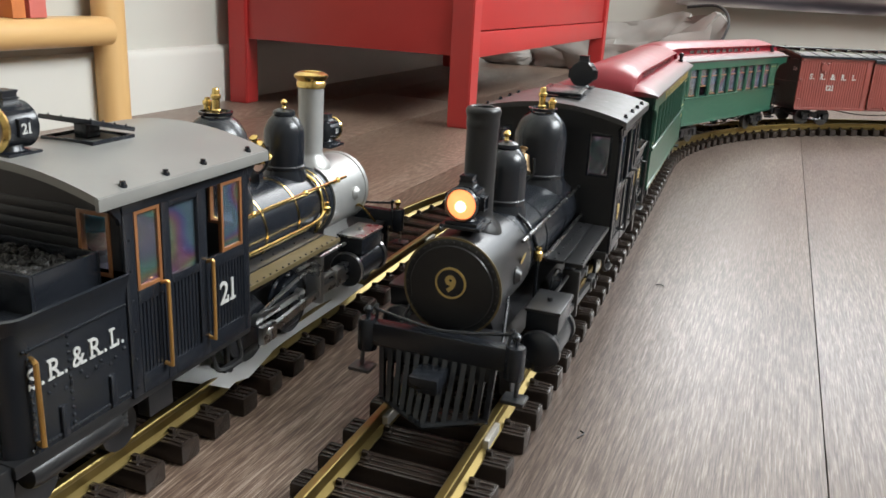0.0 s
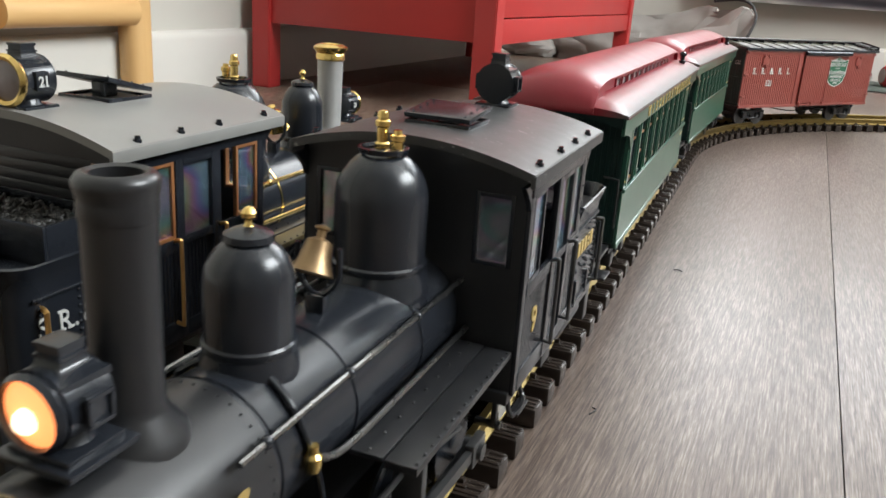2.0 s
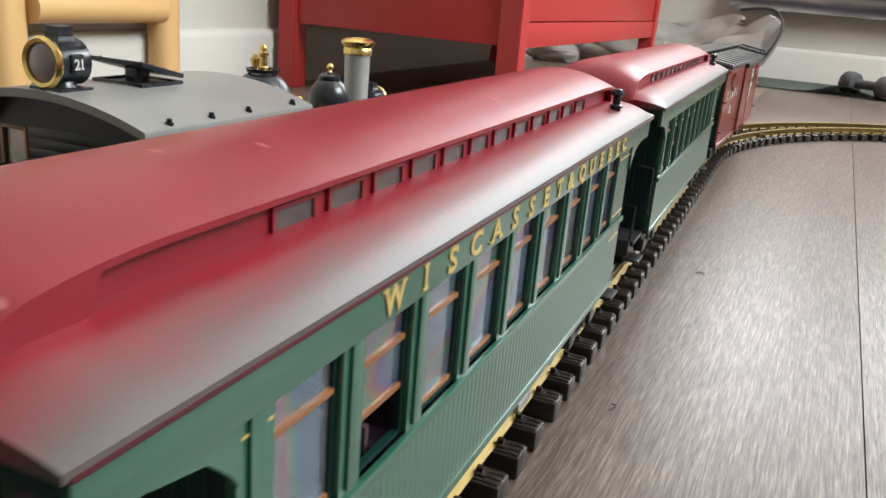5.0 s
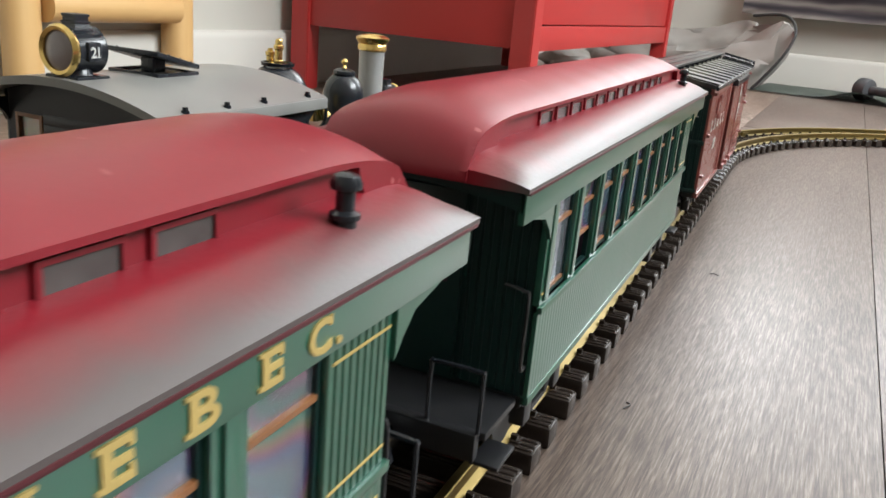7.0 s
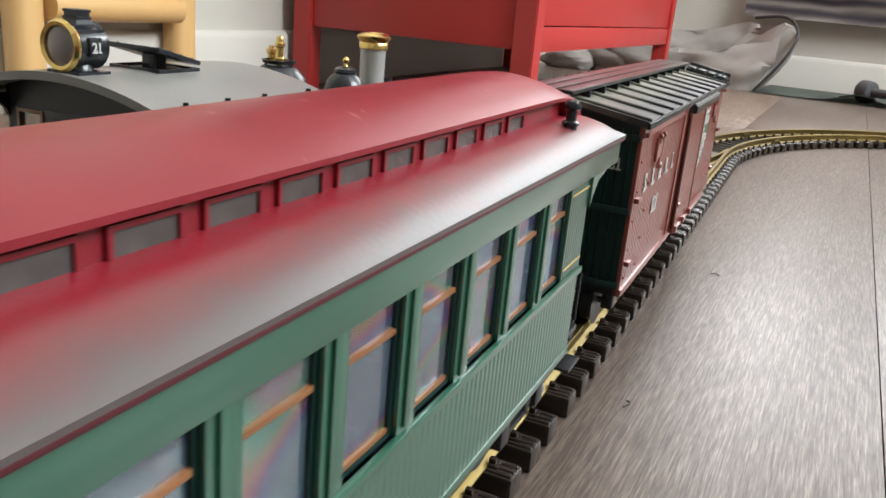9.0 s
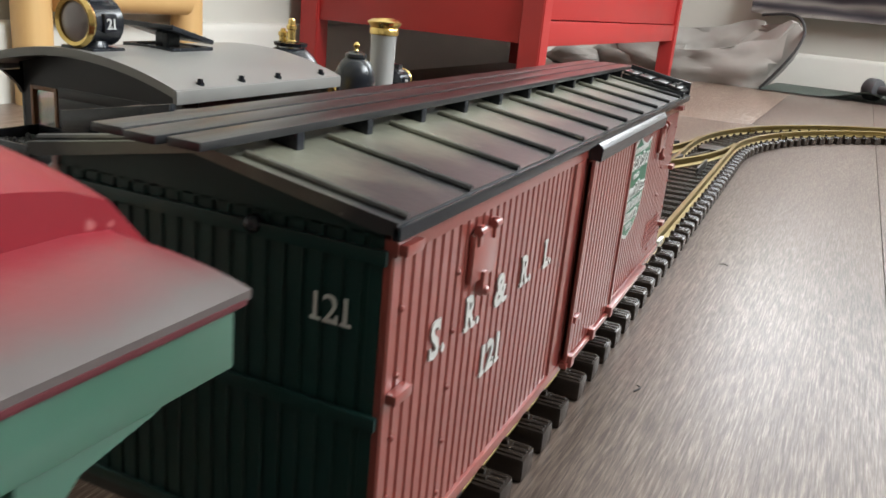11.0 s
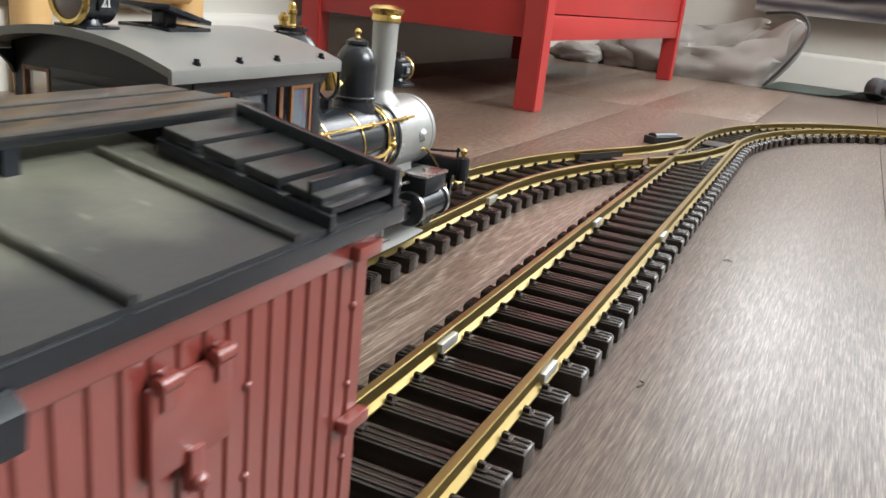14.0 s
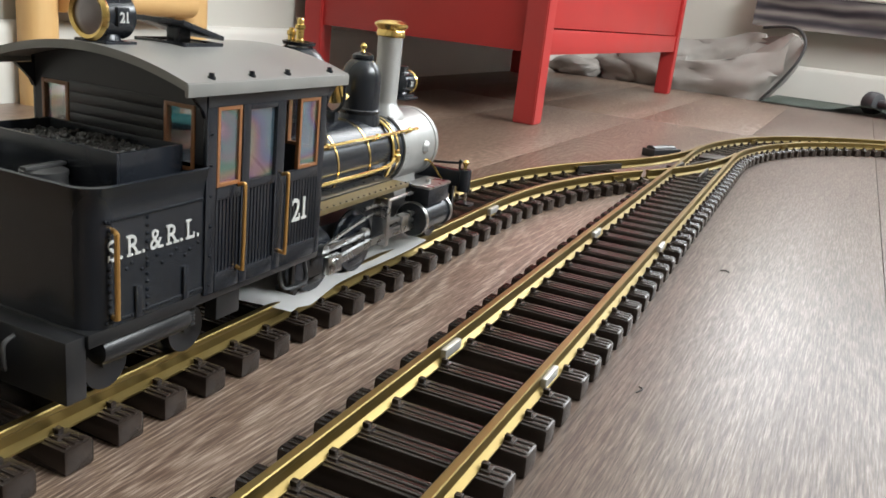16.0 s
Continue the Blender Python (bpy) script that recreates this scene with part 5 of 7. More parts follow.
    for s in (-1, 1):
        xa, xb = s * (X - 0.0016), s * X
        part("cab_post", box(bmesh.new(), xa, s * (X + 0.0004), CR, CR + 0.0055, 0.0480, ez - 0.001, 0.0004), BLACK, top)
        part("cab_post", box(bmesh.new(), xa, s * (X + 0.0004), CF - 0.0045, CF, 0.0480, ez - 0.001, 0.0004), BLACK, top)
        part("cab_header", box(bmesh.new(), s * (X - 0.0016), s * (X + 0.0008), CR, CF, head, ez, 0.0003), BLACK, top)
        part("cab_lower_panel", ribbed(bmesh.new(), s * X, CR + 0.0055, door0 - 0.001, 0.0555, sill - 0.005, 0.0021, 0.0004, s), BLACK, top, "black panel of fine upright boards", 20)
        part("cab_lower_panel", ribbed(bmesh.new(), s * X, door1 + 0.001, CF - 0.0045, 0.0555, sill - 0.0035, 0.0021, 0.0004, s), BLACK, top, "black panel of fine upright boards", 20)
        for y0, y1 in ((CR + 0.0055, door0 - 0.001), (door1 + 0.001, CF - 0.0045)):
            bm = box(bmesh.new(), xa, s * (X + 0.0006), y0, y1, sill - 0.005, sill, 0.0004)
            part("cab_rail", bm, BLACK, top)
            part("cab_rail", box(bmesh.new(), xa, s * (X + 0.0006), y0, y1, 0.0480, 0.0558, 0.0004), BLACK, top)
        bm = bmesh.new()
        for q in ((door0 - 0.001, door0 + 0.0035, 0.0480, head), (door1 - 0.0045, door1 + 0.001, 0.0480, head), (door0 + 0.0035, door1 - 0.0045, head - 0.0022, head), (door0 + 0.0035, door1 - 0.0045, sill - 0.003, sill + 0.0005), (door0 + 0.0035, door1 - 0.0045, 0.0480, 0.0545)):
            box(bm, xa, s * (X + 0.0008), q[0], q[1], q[2], q[3], 0.0003)
        ribbed(bm, s * (X - 0.0002), door0 + 0.0035, door1 - 0.0045, 0.0545, sill - 0.003, 0.0021, 0.0004, s)
        door = part("cab_door", bm, BLACK, top, "black panelled cab door with a window", 20)
        g = part("pane", box(bmesh.new(), s * (X - 0.0012), s * (X - 0.0008), door0 + 0.0035, door1 - 0.0045, sill, head - 0.002), GLASS, door)
        g.visible_shadow = False
        for y in (door0 - 0.0025, door1 + 0.0005):
            bar(top, "door_handrail", [(s * (X + 0.0004), y, sill - 0.0005), (s * (X + 0.0030), y, sill + 0.0002), (s * (X + 0.0036), y, sill - 0.003), (s * (X + 0.0036), y, 0.0575), (s * (X + 0.0030), y, 0.0552), (s * (X + 0.0004), y, 0.0555)], 0.0008, rodm, st["rod_label"])
        for y0, y1 in ((CR + 0.0058, door0 - 0.0013), (CF - 0.0195, CF - 0.0048)):
            bm = bmesh.new()
            t = 0.0015
            for q in ((y0, y0 + t, sill, head), (y1 - t, y1, sill, head), (y0 + t, y1 - t, sill, sill + t), (y0 + t, y1 - t, head - t, head)):
                box(bm, s * (X - 0.0014), s * (X + 0.0004), q[0], q[1], q[2], q[3], 0.0002)
            w = part("cab_window", bm, win_mat, top, st["window_label"])
            g = part("pane", box(bmesh.new(), s * (X - 0.0008), s * (X - 0.0005), y0 + t, y1 - t, sill + t, head - t), GLASS, w)
            g.visible_shadow = False
        rv = bmesh.new()
        rivet_line(rv, along((s * (X + 0.0009), CR + 0.003, ez - 0.004), (s * (X + 0.0009), CF - 0.003, ez - 0.004), 7), 0.0006)
        rivet_line(rv, along((s * (X + 0.0006), CR + 0.0025, 0.052), (s * (X + 0.0006), CR + 0.0025, sill + 0.02), 6), 0.0006)
        tagged(part("bolt_heads", rv, BLACK, top), kind="stuff")
        if st["cab_number"]:
            side_text(st["cab_number"], 0.0142, s * (X + 0.0002), (door1 + CF) / 2 - 0.001, 0.0660, st["letter_mat"], top, bold=0.00012)
    for y, inner in ((CR, 1), (CF - 0.0016, -1)):
        n = 20
        bm = bmesh.new()
        # wall below and above the two windows, following the roof's curve
        arch = [(-X + 0.001 + 2 * (X - 0.001) * i / n, roof_z(-X + 0.001 + 2 * (X - 0.001) * i / n) - 0.0012) for i in range(n + 1)]
        wz0, wz1 = sill + 0.006, head
        extrude(bm, [(-X + 0.001, wz1), *arch, (X - 0.001, wz1)], y, y + 0.0016)
        box(bm, -X + 0.001, X - 0.001, y, y + 0.0016, 0.048, wz0)
        for a, b in ((-X + 0.001, -0.0375), (-0.0235, 0.0235), (0.0375, X - 0.001)):
            box(bm, a, b, y, y + 0.0016, wz0, wz1)
        wall = part("cab_end_wall", bm, MATT_BLACK, top, "black cab end wall under the curved roof")
        for k in range(6) if inner > 0 else ():
            part("board", box(bmesh.new(), -0.0232, 0.0232, y - 0.0003, y + 0.0004, wz0 + 0.0004 + 0.0040 * k, wz0 + 0.0040 * k + 0.0042, 0.0001), MATT_BLACK, wall)
        for s in (-1, 1):
            fr = bmesh.new()
            for q in ((0.0235, 0.0250, wz0, wz1), (0.0360, 0.0375, wz0, wz1), (0.0250, 0.0360, wz0, wz0 + 0.0015), (0.0250, 0.0360, wz1 - 0.0015, wz1)):
                box(fr, s * q[0], s * q[1], y - 0.0006, y + 0.0022, q[2], q[3], 0.0002)
            w = part("end_window", fr, win_mat, wall, st["window_label"])
            g = part("pane", box(bmesh.new(), s * 0.0250, s * 0.0360, y + 0.0006, y + 0.0009, wz0 + 0.0015, wz1 - 0.0015), GLASS_CLEAR, w)
            g.visible_shadow = False
    part("cab_floor", box(bmesh.new(), -0.0405, 0.0405, CR, CF, 0.0485, 0.0500), MATT_BLACK, top)
    bm = rod(bmesh.new(), (0, CF - 0.018, bz + 0.004), (0, CF - 0.001, bz + 0.004), 0.0195, n=28)
    for s in (-1, 1):
        spin(bm, [(0.0035, 0), (0.0042, 0), (0.0042, -0.001), (0.0035, -0.001)], (s * 0.030, CF - 0.045, sill + 0.016), "Y", 16)
        rod(bm, (s * 0.030, CF - 0.045, sill + 0.012), (s * 0.030, CF - 0.045, sill + 0.020), 0.0004, n=6)
        rod(bm, (s * 0.030, CF - 0.046, sill + 0.016), (s * 0.028, CF - 0.020, sill - 0.004), 0.0010, n=8)
    part("backhead", bm, GUNMETAL, top, "dark backhead with valves inside the cab")
    # roof
    bm = bmesh.new()
    n = 22
    upper = [(-rw + 2 * rw * i / n, roof_z(-rw + 2 * rw * i / n) + 0.0014) for i in range(n + 1)]
    lower = [(x, z - 0.0030) for x, z in reversed(upper)]
    extrude(bm, upper + lower, -0.0005, RL)
    roof = part("cab_roof", bm, st["roof"], top, st["roof_label"], 30)
    for s in (-1, 1):
        part("gutter", box(bmesh.new(), s * (rw - 0.0012), s * (rw + 0.0006), -0.0008, RL + 0.0003, ez - 0.0034, ez + 0.0012, 0.0006), st["roof"], roof)
        for y in (0.018, 0.040, 0.062, 0.090) if RL > 0.1 else (0.014, 0.036, 0.058, 0.088):
            x = s * rw * 0.945
            bm = rod(rod(bmesh.new(), (x, y, roof_z(x)), (x, y, roof_z(x) + 0.0020), 0.0015, n=12), (x, y, roof_z(x)), (x, y, roof_z(x) + 0.0032), 0.0010, n=6)
            part("roof_bolt", bm, BLACK, roof)
        for y, d in ((CR - 0.0005, -1), (CF + 0.0005, 1)):
            a = [(y, ez - 0.003), (y + d * 0.008, ez - 0.003), (y + d * 0.005, ez - 0.0055), (y + d * 0.0015, ez - 0.009), (y, ez - 0.012)]
            part("roof_bracket", extrude_x(bmesh.new(), a, s * (X - 0.0014), s * (X + 0.0004)), BLACK, roof)
    hz = cz + 0.0010
    hy = st["hatch_y"]
    k = 0.67
    bm = bmesh.new()
    for q in ((-0.0185, 0.0185, hy - 0.017, hy - 0.0155), (-0.0185, 0.0185, hy + 0.0155, hy + 0.017), (-0.0185, -0.0170, hy - 0.0155, hy + 0.0155), (0.0170, 0.0185, hy - 0.0155, hy + 0.0155)):
        box(bm, q[0] * k, q[1] * k, hy + (q[2] - hy) * k, hy + (q[3] - hy) * k, cz - 0.0035, hz + 0.0012, 0.0002)
    part("hatch_curb", bm, BLACK, roof)
    lid = box(bmesh.new(), -0.019, 0.019, -0.0175, 0.0175, -0.0009, 0.0009, 0.0004)
    rivet_line(lid, along((-0.015, -0.014, 0.001), (-0.015, 0.014, 0.001), 4), 0.0007)
    rivet_line(lid, along((0.015, -0.014, 0.001), (0.015, 0.014, 0.001), 4), 0.0007)
    bmesh.ops.scale(lid, vec=(k, k, 1), verts=lid.verts[:])
    lo = part("hatch_lid", lid, BLACK, roof, "tilted black roof hatch")
    lo.matrix_basis = pose(0.0, hy, hz + st["lid"][0], st["lid"][1], 0, 0)
    part("hatch_prop", box(bmesh.new(), -0.003, 0.003, hy - 0.004, hy + 0.003, hz - 0.001, hz + st["lid"][0], 0.0003), BLACK, roof)
    head_lamp(top, 0.010, cz + st["lamp_up"], 0.0078, -1, False, st["rear_rim"], LAMP_GREY, st["plate"])
    # boiler
    part("boiler", spin(bmesh.new(), [(br, CF), (br, 0.214)], (0, 0, bz), "Y", 40), st["boiler"], top, st["boiler_label"])
    sr = st["smoke_r"]
    bm = spin(bmesh.new(), [(sr, 0.212), (sr, st["front"] - 0.0045), (st["door_r"], st["front"] - 0.004), (st["door_r"], st["front"] - 0.0008), (st["door_r"] - 0.0015, st["front"]), (st["door_r"] * 0.86, st["front"]), (st["door_r"] * 0.84, st["front"] + 0.0008), (0.0001, st["front"] + 0.0016)], (0, 0, bz), "Y", 40)
    smoke = part("smokebox", bm, st["smoke"], top, st["smoke_label"])
    rv = bmesh.new()
    rivet_line(rv, [(st["door_r"] * 0.925 * math.cos(a), st["front"] + 0.0002, bz + st["door_r"] * 0.925 * math.sin(a)) for a in [2 * math.pi * k / 36 for k in range(36)]], 0.00045)
    rivet_line(rv, [((sr + 0.0001) * math.cos(a), 0.2145, bz + (sr + 0.0001) * math.sin(a)) for a in [2 * math.pi * k / 40 for k in range(40)]], 0.00045)
    tagged(part("smokebox_rivets", rv, st["smoke"], smoke), kind="stuff")
    if st["door_number"]:
        part("door_rim", ring(bmesh.new(), [(st["door_r"] - 0.0006, -0.0010), (st["door_r"] + 0.0003, -0.0010), (st["door_r"] + 0.0003, -0.0003), (st["door_r"] - 0.0006, -0.0003)], (0, st["front"], bz), "Y", 40), GOLD_EDGE, smoke, "dull gold line round the smokebox door")
    saddle = [(-0.0165, 0.045), (0.0165, 0.045), (0.0125, 0.055), (0.0145, 0.066), (-0.0145, 0.066), (-0.0125, 0.055)]
    part("saddle", extrude(bmesh.new(), saddle, 0.214, 0.244), st["smoke"], top)
    for y in st["bands"]:
        part("boiler_band", spin(bmesh.new(), [(br - 0.001, y - 0.0007), (br + 0.0004, y - 0.0007), (br + 0.0004, y + 0.0007), (br - 0.001, y + 0.0007)], (0, 0, bz), "Y", 40), st["band"], top, st["band_label"])
    for s in (-1, 1):
        bm = spin(bmesh.new(), [(0.0042, 0), (0.0042, 0.001), (0.0030, 0.0022), (0.0022, 0.0032), (0.0001, 0.0034)], (0, 0, 0), "X", 18)
        c = part("washout_cap", bm, st["smoke"], smoke)
        c.matrix_basis = pose(s * (sr - 0.0006), 0.238, bz + 0.001, 0, 0, 0 if s > 0 else 180)
    # stack
    sx = st["stack"]
    part("chimney", spin(bmesh.new(), [(0.0120, bz + sr - 0.0035), (0.0112, bz + sr - 0.0005), (sx["r"] + 0.0008, bz + sr + 0.0035), (sx["r"], bz + sr + 0.006), (sx["r2"], sx["top"] - 0.0085)], (0, sx["y"], 0), "Z", 30), sx["mat"], top, sx["label"])
    t = sx["top"]
    part("chimney_cap", spin(bmesh.new(), [(sx["r2"] + 0.0002, t - 0.0092), (sx["r2"] + sx["lip"] * 0.4, t - 0.0086), (sx["r2"] + sx["lip"] * 0.4, t - 0.0060), (sx["r2"] + sx["lip"] * 0.16, t - 0.0052), (sx["r2"] + sx["lip"], t - 0.0028), (sx["r2"] + sx["lip"], t - 0.0016), (sx["r2"], t - 0.0004), (sx["r2"] - 0.0012, t), (sx["r2"] - 0.0022, t - 0.0005), (sx["r2"] - 0.0024, t - 0.008)], (0, sx["y"], 0), "Z", 30), sx["cap"], top, sx["cap_label"])
    # domes
    def dome(name, y, r, z_top, mat, label):
        b0 = bz + br - 0.004
        prof = [(r * 1.14, b0 - 0.006), (r * 1.10, b0 + 0.0035), (r * 1.02, b0 + 0.0060), (r * 1.02, b0 + 0.0066), (r * 1.05, b0 + 0.0072), (r * 1.05, b0 + 0.0084), (r, b0 + 0.0090)]
        h = z_top - (b0 + 0.0090)
        prof += [(r, b0 + 0.0090 + h * 0.55)]
        prof += [(r * math.cos(a), b0 + 0.0090 + h * 0.55 + h * 0.45 * math.sin(a)) for a in [math.pi / 2 * k / 8 for k in range(1, 8)]] + [(0.0004, z_top)]
        return part(name, spin(bmesh.new(), prof, (0, y, 0), "Z", 32), mat, top, label)
    sd = dome("sand_dome", st["sand_y"], 0.0112, st["sand_top"] - 0.0030, BLACK, "black rounded sand dome")
    cap = spin(bmesh.new(), [(0.0062, -0.0016), (0.0060, 0.0), (0.0035, 0.0012), (0.0012, 0.0018)], (0, st["sand_y"], st["sand_top"] - 0.0026), "Z", 22)
    part("dome_cover", cap, BLACK, sd)
    part("finial", spin(bmesh.new(), [(0.0016, 0), (0.0009, 0.0010), (0.0009, 0.0018), (0.0018, 0.0026), (0.0019, 0.0036), (0.0010, 0.0048), (0.0002, 0.0052)], (0, st["sand_y"], st["sand_top"] - 0.0012), "Z", 16), BRASS, sd, "small brass finial")
    sm = dome("steam_dome", st["steam_y"], 0.0150, st["steam_top"], BLACK, "tall black steam dome with brass valves on top")
    part("dome_ring", ring(bmesh.new(), [(0.0078, -0.0012), (0.0082, 0.0004), (0.0070, 0.0006), (0.0066, -0.0006)], (0, st["steam_y"], st["steam_top"]), "Z", 26), BLACK, sm)
    zt = st["steam_top"] - 0.0002
    part("safety_valve", spin(bmesh.new(), [(0.0024, 0), (0.0024, 0.0015), (0.0019, 0.0020), (0.0019, 0.0065), (0.0025, 0.0070), (0.0025, 0.0085), (0.0018, 0.0090), (0.0018, 0.0108), (0.0014, 0.0116), (0.0004, 0.0120)], (0.0010, st["steam_y"] - 0.001, zt), "Z", 16), st["valve"], sm, "turned brass safety valve")
    part("whistle", spin(bmesh.new(), [(0.0019, 0), (0.0019, 0.0030), (0.0024, 0.0034), (0.0024, 0.0050), (0.0015, 0.0054), (0.0013, 0.0066), (0.0004, 0.0068)], (-0.0052, st["steam_y"] + 0.001, zt), "Z", 14), st["valve"], sm, "small brass whistle")
    # bell
    by = (st["sand_y"] + st["steam_y"]) / 2 + 0.003
    bb = bz + br
    yoke = bmesh.new()
    box(yoke, -0.003, 0.003, by - 0.002, by + 0.002, bb - 0.003, bb + 0.005, 0.0006)
    pipe(yoke, smooth_run([(-0.0066, by, bb + 0.0195), (-0.0062, by, bb + 0.010), (0, by, bb + 0.0045), (0.0062, by, bb + 0.010), (0.0066, by, bb + 0.0195)], 4), 0.0009, 6)
    stand = part("bell_stand", yoke, BLACK, top)
    bl = part("bell", spin(bmesh.new(), [(0.0060, 0.0022), (0.0064, 0.0018), (0.0050, 0.0050), (0.0042, 0.0085), (0.0038, 0.0110), (0.0020, 0.0118), (0.0014, 0.0120), (0.0014, 0.0140), (0.0022, 0.0145), (0.0022, 0.0152), (0.0005, 0.0158)], (0, 0, -0.010), "Z", 22), st["bell"], stand, "brass bell on a black yoke")
    bl.matrix_basis = pose(0, by, bb + 0.0195, 28, 0, 0)
    # front lamp
    head_lamp(top, st["lamp_y"], st["lamp_z"], 0.0074 if st["lit"] else 0.0062, 1, st["lit"], st["front_rim"], LAMP_GLOW if st["lit"] else LAMP_GREY, st["plate"], 0.012)
    # handrails and pipes
    for s in (-1, 1):
        hx, hzz = s * 0.0205, bz + 0.0135
        bar(top, "boiler_handrail", [(hx, CF, hzz), (hx, 0.150, hzz), (hx, 0.226, hzz)], 0.0009, st["hand"])
        for y in (CF + 0.038, 0.178, 0.216):
            bm = rod(bmesh.new(), (s * 0.0155, y, hzz - 0.0042), (hx, y, hzz), 0.0011, 0.0008, n=8)
            ball(bm, (hx, y, hzz), 0.0017, 8)
            part("handrail_stanchion", bm, st["stanchion"], top)
        bar(top, "injector_pipe", [(s * 0.0235, CF, bz - 0.004), (s * 0.0235, 0.150, bz - 0.0045), (s * 0.0235, 0.185, bz - 0.004), (s * 0.0225, 0.196, bz - 0.001)], 0.0011, st["hand"])
        bm = spin(bmesh.new(), [(0.0019, -0.003), (0.0024, -0.001), (0.0024, 0.001), (0.0015, 0.002), (0.0015, 0.004)], (s * 0.0222, 0.199, bz), "Z", 12)
        part("check_valve", bm, st["valve"], top)
        bar(top, "sand_pipe", [(s * 0.009, st["sand_y"] + 0.006, bz + 0.0195), (s * 0.0172, st["sand_y"] + 0.007, bz + 0.013), (s * 0.0216, st["sand_y"] + 0.005, bz), (s * 0.0200, st["sand_y"] - 0.002, bz - 0.014), (s * 0.0195, st["sand_y"] - 0.006, 0.046)], 0.0010, st["band"])
        bar(top, "front_brace", [(s * 0.0185, 0.240, bz - 0.008), (s * 0.0210, 0.247, bz - 0.009), (s * 0.0240, 0.262, 0.052)], 0.0008, st["stanchion"])
        # running board
        y0, y1 = CF + 0.002, st["run_end"]
        bm = box(bmesh.new(), s * 0.0215, s * 0.0315, y0, y1, 0.0648, 0.0664, 0.0003)
        rb = part("running_board", bm, st["run"], top, "black running board with rivet heads")
        bm = box(bmesh.new(), s * 0.0319, s * 0.0415, y0, y1, 0.0636, 0.0660, 0.0003)
        part("running_board_edge", bm, st["run_edge"], rb, st["run_label"])
        rv = bmesh.new()
        rivet_line(rv, along((s * 0.0405, y0 + 0.002, 0.0662), (s * 0.0405, y1 - 0.002, 0.0662), 16), 0.0006)
        rivet_line(rv, along((s * 0.0265, y0 + 0.002, 0.0666), (s * 0.0265, y1 - 0.002, 0.0666), 9), 0.0006)
        tagged(part("board_rivets", rv, MATT_BLACK, rb), kind="stuff")
        # cylinder, valve chest, guides
        cyl = part("cylinder", spin(bmesh.new(), [(0.0080, 0.200), (0.0098, 0.2005), (0.0098, 0.2040), (0.0090, 0.2045), (0.0090, 0.2325), (0.0098, 0.2330), (0.0098, 0.2365), (0.0070, 0.2385), (0.0001, 0.2388)], (s * 0.0345, 0, 0.0395), "Y", 26), st["cyl"], top, "black cylinder with end rings")
        part("cylinder_ring", ring(bmesh.new(), [(0.0088, 0.2004), (0.0102, 0.2006), (0.0102, 0.2032), (0.0088, 0.2034)], (s * 0.0345, 0, 0.0395), "Y", 26), st["bright"], cyl)
        part("cylinder_ring", ring(bmesh.new(), [(0.0088, 0.2336), (0.0102, 0.2338), (0.0102, 0.2364), (0.0088, 0.2366)], (s * 0.0345, 0, 0.0395), "Y", 26), st["bright"], cyl)
        bm = box(bmesh.new(), s * 0.0265, s * 0.0420, 0.2055, 0.2325, 0.0480, 0.0575, 0.0006)
        chest = part("valve_chest", bm, st["cyl"], cyl)
        bm = box(bmesh.new(), s * 0.0258, s * 0.0428, 0.2045, 0.2335, 0.0575, 0.0592, 0.0008)
        rod(bm, (s * 0.0343, 0.219, 0.0592), (s * 0.0343, 0.219, 0.0610), 0.0014, n=10)
        part("chest_lid", bm, st["chest"], chest, st["chest_label"])
        bm = bmesh.new()
        for z in (0.0360, 0.0438):
            box(bm, s * 0.0325, s * 0.0365, 0.166, 0.201, z - 0.0010, z + 0.0010, 0.0002)
        box(bm, s * 0.0290, s * 0.0385, 0.1635, 0.1670, 0.0320, 0.0580, 0.0008)
        rod(bm, (s * 0.0320, 0.150, 0.0545), (s * 0.0320, 0.206, 0.0545), 0.0010, n=8)
        rod(bm, (s * 0.0350, 0.186, 0.0398), (s * 0.0350, 0.201, 0.0398), 0.0014, n=8)
        part("crosshead_guides", bm, st["bright"], cyl, st["bright_label"])
        # wheels and rods
        for y in (0.112, 0.152):
            r = 0.0155
            w = bmesh.new()
            spin(w, [(r - 0.0030, 0.0012), (r, 0.0012), (r, -0.0022), (r + 0.0020, -0.0028), (r + 0.0020, -0.0038), (r - 0.0030, -0.0038)], (0, 0, 0), "X", 32)
            for k in range(12):
                a = 2 * math.pi * k / 12
                rod(w, (0, 0.002 * math.cos(a), 0.002 * math.sin(a)), (0, (r - 0.0025) * math.cos(a), (r - 0.0025) * math.sin(a)), 0.0009, n=6)
            spin(w, [(0.0001, 0.0018), (0.0032, 0.0016), (0.0032, -0.0028), (0.0001, -0.0028)], (0, 0, 0), "X", 18)
            rod(w, (0.0, 0, 0.0062), (s * 0.0060 if s > 0 else 0.0060, 0, 0.0062), 0.0013, n=10)
            box(w, -0.0006, 0.0014, -0.0075, 0.0075, -0.0125, -0.0080, 0.0008)
            if s < 0:
                for v in w.verts:
                    v.co.x = -v.co.x
            wl = part("driving_wheel", w, st["wheel"], top, "spoked driving wheel")
            place = (s * 0.0260, y, RAIL_TOP + r)
            wl.location = place
            if st["rolls"]:
                TURNING.append((wl, r, place))
        bm = box(bmesh.new(), -0.0012, 0.0012, 0.112, 0.152, -0.0016, 0.0016, 0.0004)
        for y in (0.112, 0.152):
            rod(bm, (-0.0016, y, 0), (0.0016, y, 0), 0.0032, n=14)
